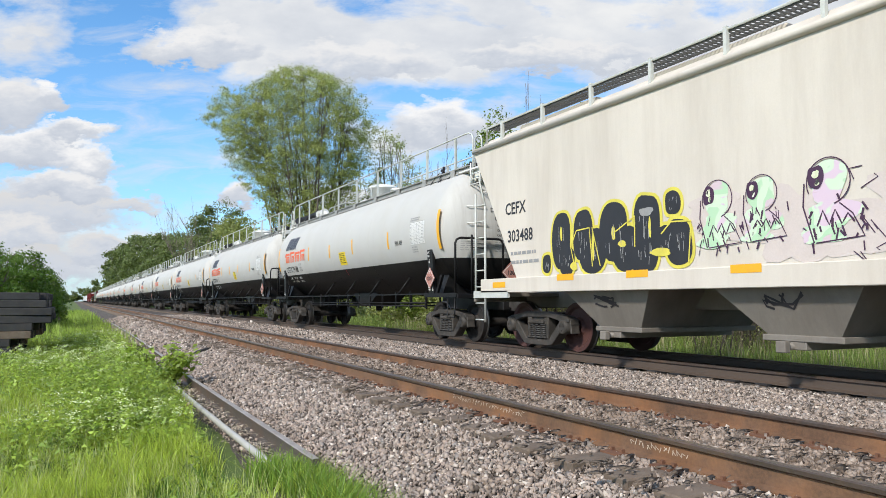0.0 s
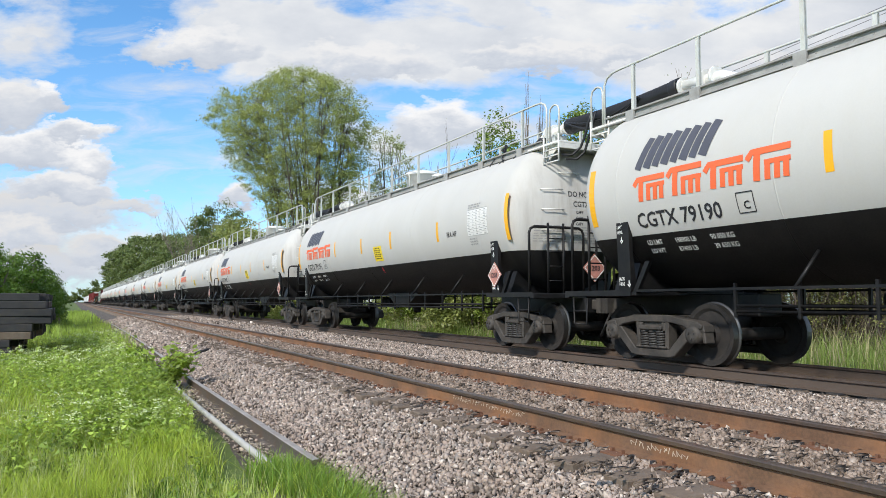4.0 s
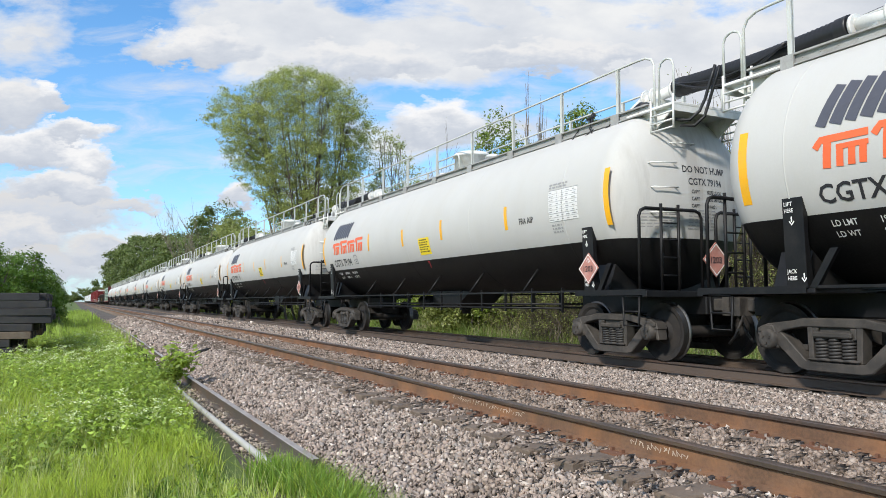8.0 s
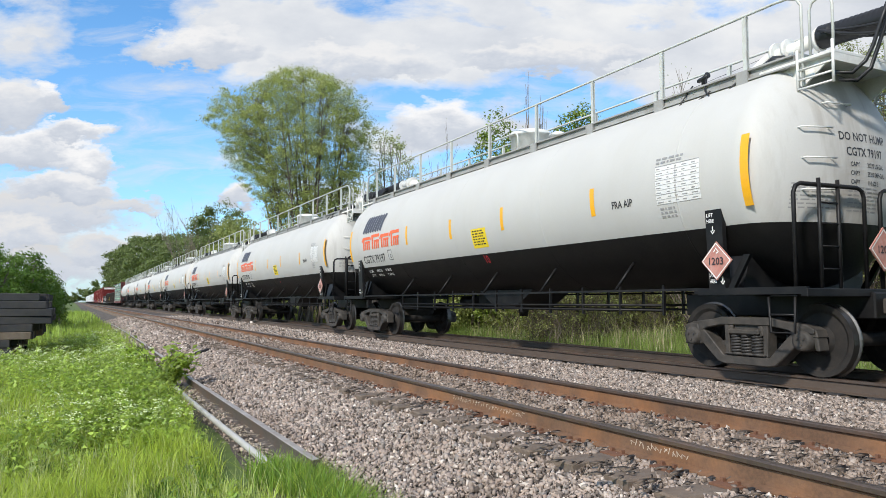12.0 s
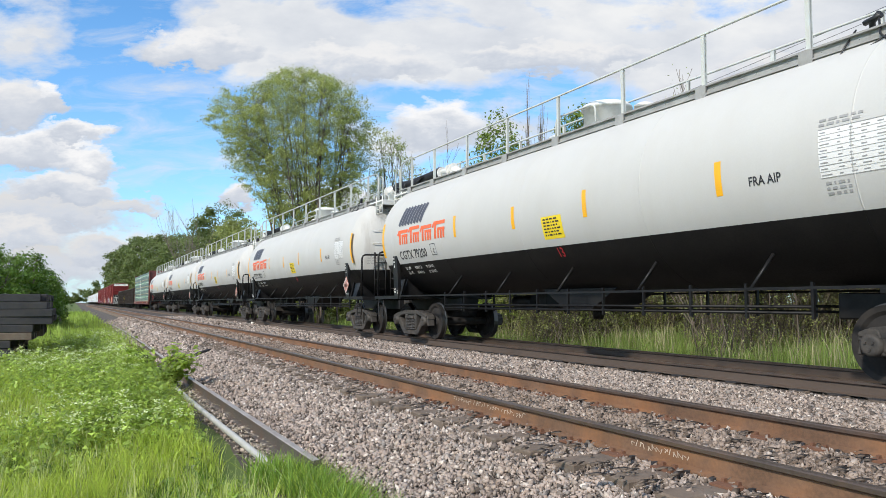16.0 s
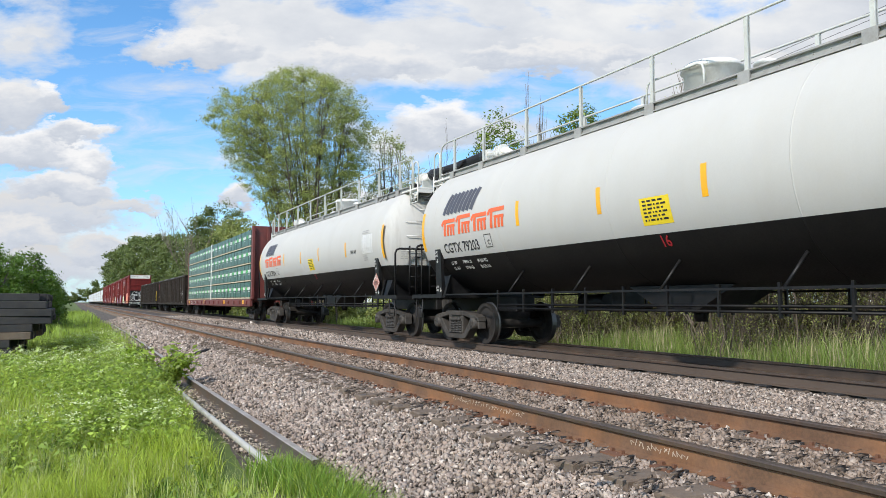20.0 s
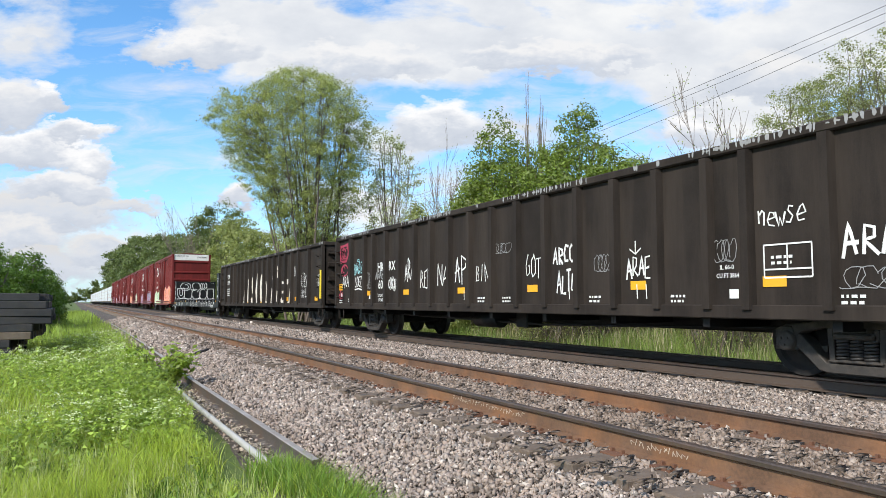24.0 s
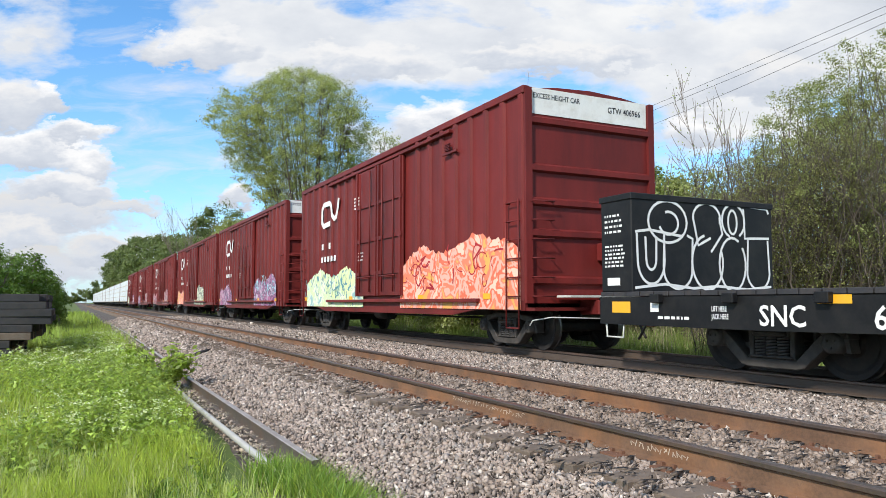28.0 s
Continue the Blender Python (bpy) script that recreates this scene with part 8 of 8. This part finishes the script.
def full_tree(x, y, profile, seed, leaf_mat, label, clumps=420, per=70, leaf=0.09, clump=0.42, stems=9, foot=0.5, thick=0.85, shell=0.5, bark="bark", stem_r=0.085, name="tree", group="", droop=0.0, upright=0.55, tangle=0):
    """A tree or a clump of stems that fills a crown: profile gives (height, reach to one side, reach to the other); stems rise from the foot
    into the crown, twigs run out to leaf clumps, and the leaves of a clump face outwards and up."""
    rnd, rng = random.Random(seed), np.random.default_rng(seed)
    t = thing(name, label, "tree" if name == "tree" else name, group)
    t.location = (x, y, ground_z(x) - 0.1)
    hs, ls, rs = ([p[i] for p in profile] for i in range(3))
    lo, hi = hs[0], hs[-1]
    # clump places, more of them near the crown's skin, so that it stays open inside
    C, W = [], []
    wide = [max(0.15, b - a) for a, b in zip(ls, rs)]
    while len(C) < clumps:
        z = rnd.uniform(lo, hi)
        a, b = np.interp(z, hs, ls), np.interp(z, hs, rs)
        if rnd.random() > (b - a) / max(wide):
            continue
        k = math.sqrt(rnd.random())
        if k < shell and rnd.random() < 0.6:
            k = math.sqrt(rnd.random())
        ang = rnd.uniform(0, math.tau)
        u, w = k * math.cos(ang), k * math.sin(ang)
        mid, half = (a + b) / 2, (b - a) / 2
        lump = 1 + 0.12 * math.sin(3 * ang + z * 1.3 + seed) + 0.08 * math.sin(7 * ang - z * 2.1)
        C.append(RIGHT * (mid + half * u * lump) + AHEAD * (half * thick * w * lump) + Vector((0, 0, z + rnd.gauss(0, 0.12))))
        W.append(0.45 + 0.55 * k)
    nodes, limbs = [], []
    for s in range(stems):
        # each stem heads for a clump high in the crown
        goal = C[rnd.randrange(len(C))]
        for _ in range(5):
            c = C[rnd.randrange(len(C))]
            if c.z - 0.25 * abs(c.dot(RIGHT)) > goal.z - 0.25 * abs(goal.dot(RIGHT)) or goal.z < lo + 0.55 * (hi - lo):
                goal = c
        p0 = RIGHT * rnd.gauss(0, foot) + AHEAD * rnd.gauss(0, foot)
        n = 11
        pts = []
        for i in range(n + 1):
            f = i / n
            g = f ** (1.0 + upright * 0.5)
            q = p0.lerp(goal, f)
            q = Vector((p0.x + (goal.x - p0.x) * g, p0.y + (goal.y - p0.y) * g, q.z))
            q += Vector((rnd.gauss(0, 0.06), rnd.gauss(0, 0.06), 0)) * (i > 0)
            pts.append(q)
            if i > 2:
                nodes.append((q, stem_r * (1 - 0.85 * f)))
        limbs.append((pts, [stem_r * rnd.uniform(0.8, 1.2) * (1 - 0.88 * i / n) + 0.006 for i in range(n + 1)]))
    NP = np.array([tuple(q[0]) for q in nodes])
    for c in C:
        d = NP - np.array(c)
        cost = np.linalg.norm(d * (1, 1, 0.75), axis=1) + np.where(d[:, 2] > -0.3, 4.0, 0.0)
        k = int(cost.argmin())
        q, r = nodes[k]
        span = c - q
        mid = q + span * 0.5 + Vector((rnd.gauss(0, 0.08), rnd.gauss(0, 0.08), 0.08 * span.length))
        r = min(0.3 * r + 0.006, 0.03)
        limbs.append(([q, mid, c], [r, r * 0.65, 0.006]) if span.length > 1.0 else ([q, c], [r, 0.006]))
    for _ in range(tangle):
        q = C[rnd.randrange(len(C))]
        d = Vector((rnd.gauss(0, 1), rnd.gauss(0, 1), rnd.gauss(0.15, 0.7))).normalized() * rnd.uniform(0.5, 1.5)
        limbs.append(([q, q + d], [0.010, 0.005]))
    vs, fs, base = [], [], 0
    for pts, rr in limbs:
        m = 5 if len(pts) > 3 else 3
        for i, q in enumerate(pts):
            for k in range(m):
                vs.append((q.x + rr[i] * math.cos(k * math.tau / m), q.y + rr[i] * math.sin(k * math.tau / m), q.z))
        for i in range(len(pts) - 1):
            for k in range(m):
                fs.append((base + i * m + k, base + i * m + (k + 1) % m, base + (i + 1) * m + (k + 1) % m, base + (i + 1) * m + k))
        base += len(pts) * m
    o = soup("trunk", np.array(vs), np.array(fs), bark, t, smooth=True)
    o["label"] = "branching grey-brown stems and twigs"
    if per:
        W = np.array(W) * rng.gamma(3.0, 1 / 3.0, len(C))
        cnt = np.maximum(3, (per * W).astype(int))
        idx = np.repeat(np.arange(len(C)), cnt)
        n = len(idx)
        off = rng.normal(0, 1, (n, 3)) * (1, 1, 0.62)
        off *= clump * (0.5 + 0.5 * np.random.default_rng(seed + 1).random((len(C), 1))[idx])
        off[:, 2] -= droop * np.hypot(off[:, 0], off[:, 1])
        N = off / clump + np.array([0, 0, 0.9]) + rng.normal(0, 0.55, (n, 3))
        leaf_soup("crown", np.array([tuple(c) for c in C])[idx] + off, leaf * rng.uniform(0.55, 1.3, n), leaf_mat, rng, parent=t, label="uneven crown of small leaves with gaps", facing=N)
    return t


def woods():
    # the tall many-stemmed tree beyond the train, and the paler one beside it
    x, y = at(-0.176, 50)
    full_tree(x, y, [(5.0, -1.4, 1.6), (7.0, -2.7, 2.2), (9.0, -4.1, 2.9), (11.2, -5.4, 3.5), (13.0, -6.9, 3.9), (14.2, -7.5, 3.9), (15.2, -6.6, 3.7), (16.4, -5.9, 3.1), (17.2, -3.9, 1.8), (18.0, -2.3, -0.4)], 3, "leaf_willow",
              "tall multi-stemmed tree in fresh spring leaf", clumps=2900, per=52, leaf=0.062, clump=0.28, stems=27, foot=0.7, thick=0.75, shell=0.5, stem_r=0.085, upright=0.0)
    x, y = at(-0.073, 52)
    full_tree(x, y, [(4.0, -1.2, 1.2), (7.0, -2.0, 2.2), (9.5, -2.2, 2.6), (11.5, -1.8, 2.3), (13.0, -1.2, 1.0), (13.8, -0.6, 0.2)], 8, "leaf_pale", "slender tree with pale young leaves", clumps=420, per=26, leaf=0.07, clump=0.28, stems=14, foot=0.5, stem_r=0.05, shell=0.5)
    # bare and barely leafed trees behind
    for u, d, h, w, s in ((-0.03, 50, 12.2, 5.5, 31), (-0.005, 47, 11.8, 4.5, 37), (0.015, 46, 10.8, 4.5, 32), (0.125, 42, 13.4, 1.3, 33), (-0.335, 75, 11.4, 6, 34), (0.355, 24, 9.8, 4.6, 35), (0.42, 25, 8.6, 3.0, 36)):
        x, y = at(u, d)
        tree(x, y, h, w, s, "leaf_pale", "bare grey tree with hardly any leaves", 500, 0.045, stems=3 if u < 0.3 else 2, depth=4, base=0.4, bark="twig", lean=0.14 if u < 0.3 else 0.22, spread=0.32 if u < 0.3 else 0.42, thin=0.28)
    # greener trees to the side: broad dense crowns down to the ground
    for u, d, h, w, s, m in ((0.078, 39, 11.9, 4.6, 41, "leaf_mid"), (0.115, 41, 9.4, 5.0, 46, "leaf_spring"), (0.188, 37, 11.6, 5.2, 42, "leaf_mid"), (0.155, 39, 10.2, 5.0, 55, "leaf_mid"), (0.235, 35, 9.4, 4.2, 43, "leaf_mid"), (0.27, 36, 9.0, 4.6, 44, "leaf_mid"),
                             (0.315, 33, 7.6, 4.6, 45, "leaf_spring"), (0.36, 31, 7.2, 4.6, 56, "leaf_spring"), (0.03, 41, 7.6, 4.6, 48, "leaf_spring"), (-0.03, 45, 7.4, 5.5, 47, "leaf_spring"), (0.0, 43, 6.4, 5, 57, "leaf_mid"), (0.13, 34, 5.6, 5.4, 49, "leaf_mid"), (0.215, 32, 5.4, 5.0, 58, "leaf_mid"), (0.055, 36, 6.6, 5.4, 59, "leaf_spring"), (0.10, 36, 8.8, 5.2, 60, "leaf_mid"), (0.25, 34, 7.6, 5.2, 61, "leaf_mid"), (0.30, 31, 5.6, 5.0, 62, "leaf_spring"),
                             (0.155, 36, 8.6, 4.8, 63, "leaf_mid"), (0.06, 40, 9.6, 4.2, 64, "leaf_mid")):
        x, y = at(u, d)
        r = w / 2
        full_tree(x, y, [(0.4, -0.8 * r, 0.7 * r), (0.2 * h, -1.05 * r, r), (0.45 * h, -1.1 * r, 1.1 * r), (0.66 * h, -0.9 * r, 0.95 * r), (0.84 * h, -0.55 * r, 0.6 * r), (0.95 * h, -0.3 * r, 0.25 * r), (h, -0.12 * r, 0.1 * r)], s, m,
                  "leafy green tree at the edge of the wood", clumps=360, per=84, leaf=0.086, clump=0.38, stems=8, foot=0.4, shell=0.8, droop=0.2, stem_r=0.07, group="trees beyond the track")
    for u, d, h, w, s in ((0.50, 27, 9.6, 4.6, 50), (0.57, 26, 10.8, 4.8, 51), (0.64, 25, 11.2, 5.0, 52), (0.535, 28, 10.4, 4.4, 54), (0.445, 29, 8.0, 3.8, 53)):
        x, y = at(u, d)
        r = w / 2
        full_tree(x, y, [(2.0, -r, r), (0.6 * h, -1.05 * r, r), (0.85 * h, -0.7 * r, 0.75 * r), (h, -0.3 * r, 0.3 * r)], s, "leaf_spring", "tall thin-stemmed tree with small fresh leaves", clumps=520, per=56, leaf=0.044, clump=0.22, stems=14, foot=0.9, shell=0.4, stem_r=0.028, bark="brush", group="trees beyond the track")
    # treeline along the track into the distance
    rnd = random.Random(6)
    for u, d, h, w in ((-0.437, 150, 13.0, 9), (-0.42, 140, 13.6, 10), (-0.40, 128, 12.8, 10), (-0.38, 115, 11.9, 9), (-0.355, 104, 11.0, 9), (-0.33, 92, 10.6, 8), (-0.305, 80, 12.2, 8), (-0.28, 70, 9.6, 7), (-0.25, 60, 7.4, 7), (-0.15, 54, 6.5, 6), (-0.20, 56, 6.2, 6)):
        k = max(1.0, (15.5 + 0.25 * w) / (d * (math.sin(radians(-TURN)) + u * math.cos(radians(-TURN)))))      # none stands on the track
        d, h, w = d * k, h * k ** 0.96, w * k ** 0.8
        x, y = at(u, d)
        r = w / 2
        full_tree(x, y, [(0.5, -r, r), (0.35 * h, -1.1 * r, 1.1 * r), (0.65 * h, -1.0 * r, 1.05 * r), (0.86 * h, -0.7 * r, 0.7 * r), (h, -0.25 * r, 0.3 * r)], rnd.randint(100, 999), "leaf_far" if d > 96 else "leaf_spring", "leafy tree of the wood along the track",
                  clumps=300, per=70, leaf=0.05 + d * 0.0012, clump=0.38 + d * 0.0022, stems=7, foot=0.5, shell=0.8, droop=0.15, group="trees beyond the track")
    for u, d, h, w in ((-0.472, 620, 19.0, 24), (-0.484, 1050, 20, 40), (-0.508, 560, 6, 20)):
        x, y = at(u, d)
        tree(x, y, h, w, int(d), "leaf_far", "distant hazy tree by the track", 3000, 0.9, stems=3, depth=3, base=0.02, lean=0.4, spread=0.6, group="distant trees")
    # hedge of trees on the near side behind the timber pile
    for u, d, h, w in ((-0.605, 40, 4.5, 4.0), (-0.575, 42, 4.5, 3.4), (-0.552, 44, 3.9, 2.6), (-0.64, 36, 4.3, 4), (-0.536, 48, 3.0, 2.0), (-0.70, 36, 4.6, 5)):
        x, y = at(u, d)
        r = w / 2
        full_tree(x, y, [(0.1, -r, r), (0.5 * h, -1.1 * r, 1.1 * r), (0.8 * h, -0.8 * r, 0.85 * r), (h, -0.3 * r, 0.3 * r)], int(d * 10 + h * 7), "leaf_dark", "dense dark green hedge tree", clumps=210, per=60, leaf=0.085, clump=0.26, stems=8, foot=0.5, shell=0.75, group="hedge trees")


woods()


def thicket():
    """Grey-brown brush of thin stems with sparse small leaves beyond the train."""
    rnd = random.Random(17)
    for k in range(40):
        u = -0.02 + 0.70 * (k + rnd.random()) / 40
        d = rnd.uniform(20.5, 26) if u > 0.36 else rnd.uniform(27, 33)
        x, y = at(u, d)
        if x < 15.5:
            continue
        h = (2.8 + 5.2 * max(0, min(1, (u - 0.28) / 0.24))) * rnd.uniform(0.8, 1.15)
        r = rnd.uniform(1.5, 2.2)
        full_tree(x, y, [(0.2, -0.7 * r, 0.7 * r), (0.4 * h, -r, r), (0.8 * h, -1.1 * r, 1.1 * r), (h, -0.6 * r, 0.6 * r)], 200 + k, "leaf_olive" if rnd.random() < 0.7 else "leaf_spring", "tangled grey-brown brush with sparse young leaves",
                  clumps=300, per=24, leaf=0.036, clump=0.19, stems=13, foot=0.7, shell=0.1, stem_r=0.017, tangle=300, bark="brush", name="bush", group="brush beyond the track")


thicket()


def young_bush():
    x, y = 1.20, 13.9
    rng = np.random.default_rng(9)
    t = thing("bush", "young bright green leafy bush by the old rail", "bush")
    t.location = (x, y, ground_z(x) - 0.05)
    rnd = random.Random(9)
    limbs, tips = [], []
    for s in range(7):
        a = s * 0.9
        branch_out(rnd, Vector((0, 0, 0)), Vector((math.cos(a) * 0.5, math.sin(a) * 0.5, 1)).normalized(), 0.62, 0.012, 2, 0.5, limbs, tips)
    bm = B()
    for pts, rs in limbs:
        tube(bm, pts, [max(0.004, r) for r in rs], 4)
    part("stem", bm, "bark", t)
    T = np.array([tuple(q[0]) for q in tips])
    P = T[rng.integers(0, len(T), 2600)] + rng.normal(0, 0.08, (2600, 3))
    P[:, 2] = P[:, 2] * 0.85 - 0.08
    P[:, :2] *= 0.9
    leaf_soup("leaves", P, rng.uniform(0.045, 0.09, 2600), "leaf_weed", rng, parent=t, facing=rng.normal(0, 0.45, (2600, 3)) + np.array([0, 0, 0.8]))


young_bush()


def tie_stack():
    """Stacked used ties, layer on layer, ends uneven."""
    rnd = random.Random(4)
    bm = B()
    box(bm, -1.3, 1.3, -0.115, 0.115, 0, 0.175, 0.012)
    me = to_mesh("stacked_tie", bm, "tie_new")
    bm = B()
    box(bm, -1.3, 1.3, -0.115, 0.115, 0, 0.175, 0.012)
    me2 = to_mesh("stacked_tie", bm, "tie")
    for pile, (cx, cy) in enumerate(((-2.0, 21.2), (-2.0, 24.2), (-4.75, 21.4))):
        st = thing("tie_stack", "stack of dark creosoted railway ties in the grass", "timber stack", "tie stacks")
        st.location = (cx, cy, ground_z(cx) - 0.02)
        for lv in range(10):
            for k in range(10):
                t = part("stacked_tie", me2 if lv in (2, 4) and rnd.random() < 0.5 else me, None, st)
                t.matrix_basis = pose(rnd.uniform(-0.10, 0.10) + (-0.55 if lv < 4 else 0.05 if lv > 7 else 0.16 if lv > 5 else -0.1), -1.15 + k * 0.245, lv * 0.182 + 0.003, 0, 0, rnd.uniform(-1.5, 1.5))


tie_stack()


def wires():
    for low, k, dx in ((9.26, 0.00077, 0.0), (9.12, 0.00077, 0.25), (7.90, 0.00119, 0.1)):
        bm = B()
        tube(bm, [(24.0 + dx, -20 + 4.0 * i, low + k * (80 - 4.0 * i) ** 2) for i in range(41)], 0.009, 4)
        tagged(part("overhead_wire", bm, "wire"), "thin sagging overhead utility wire", "cable", "overhead wires")
    for y in (-20.0, 140.0):
        p = thing("utility_pole", "plain wooden utility pole carrying wires", "utility pole", "utility poles")
        p.location = (24.3, y, ground_z(24.3) - 0.1)
        bm = B()
        tube(bm, [(0, 0, 0), (0, 0, 16.2)], [0.18, 0.1], 10)
        part("pole", bm, "bark", p)
        bm = B()
        box(bm, -1.0, 1.0, -0.06, 0.06, 14.7, 14.84)
        part("crossarm", bm, "bark", p)


wires()


def driftwood():
    bm = B()
    tube(bm, [(2.55, 18.6, -0.36), (2.75, 18.75, -0.30), (2.95, 18.8, -0.24), (3.05, 18.9, -0.22)], [0.03, 0.05, 0.04, 0.015], 6)
    tagged(part("dark_scrap", bm, "tie_new"), "dark bit of scrap lying on the ballast", "debris")


driftwood()


def straw():
    """Dead stalks and twigs between the old rail and the pipe."""
    rng = np.random.default_rng(3)
    vs, fs = [], []
    for i in range(420):
        y = rng.uniform(6.6, 14)
        x = 1.78 + rng.normal(0, 0.09)
        a, l, w = rng.uniform(0, math.tau), rng.uniform(0.05, 0.25), 0.004
        d = np.array([math.cos(a), math.sin(a), rng.uniform(-0.1, 0.15)]) * l / 2
        n = np.array([-math.sin(a), math.cos(a), 0]) * w
        c = np.array([x, y, bed_z(x) + rng.uniform(0.01, 0.07)])
        fs.append(np.arange(4) + 4 * len(vs))
        vs.append(np.array([c - d - n, c + d - n, c + d + n, c - d + n]))
    tagged(soup("dead_stalks", np.concatenate(vs), np.array(fs), "lumber"), "dead straw-coloured stalks beside the old rail", "debris", kind="stuff")


straw()


SMALL = ("stencil", "print", "data", "mark", "lettering", "smudge", "scribble", "graffiti", "emblem", "reflector", "winch", "bearer", "hatch", "post", "valve", "placard_border", "cable", "chalk", "spikes", "pipe_stand")
for ob in bpy.data.objects:
    if ob.parent and any(w in ob.name for w in SMALL):
        ob["kind"] = "stuff"


# ---- movement: the train rolls past at an even pace; its wheels turn ----
def motions():
    SPEED = 13.9
    TRAVEL = [(t, t * SPEED + d) for t, d in ((0.0, -0.12), (1.0, -0.12), (2.0, 0.0), (3.0, 0.05), (3.5, 0.12), (4.5, 0.08), (6.0, 0.05), (7.0, 0.16), (8.0, 0.38), (9.0, 0.28), (10.0, 0.14), (11.0, 0.17), (12.0, 0.30), (13.5, 0.22), (14.5, 0.24), (15.0, 0.19), (16.0, 0.14),
                                             (17.0, 0.14), (18.0, -0.03), (19.0, -0.06), (20.0, -0.02), (21.0, -0.10), (22.5, -0.05), (24.0, 0.0), (25.0, 0.0), (26.0, 0.0), (27.0, 0.0), (28.0, 0.0))]
    for car, y0 in CARS:
        walk(car, [(t, pose(TRACK_X, y0 - s, 0)) for t, s in TRAVEL])
    turn = math.degrees(28 * SPEED / WHEEL_R)
    n = int(turn / 75) + 1
    first = SPIN[0]
    walk(first, [(28 * i / n, pose(0, 0, 0, turn * i / n, 0, 0)) for i in range(n + 1)])
    keys = first.animation_data
    for w in SPIN[1:]:
        w.rotation_mode = "QUATERNION"
        a = w.animation_data_create()
        a.action = keys.action
        a.action_slot = keys.action_slot


motions()
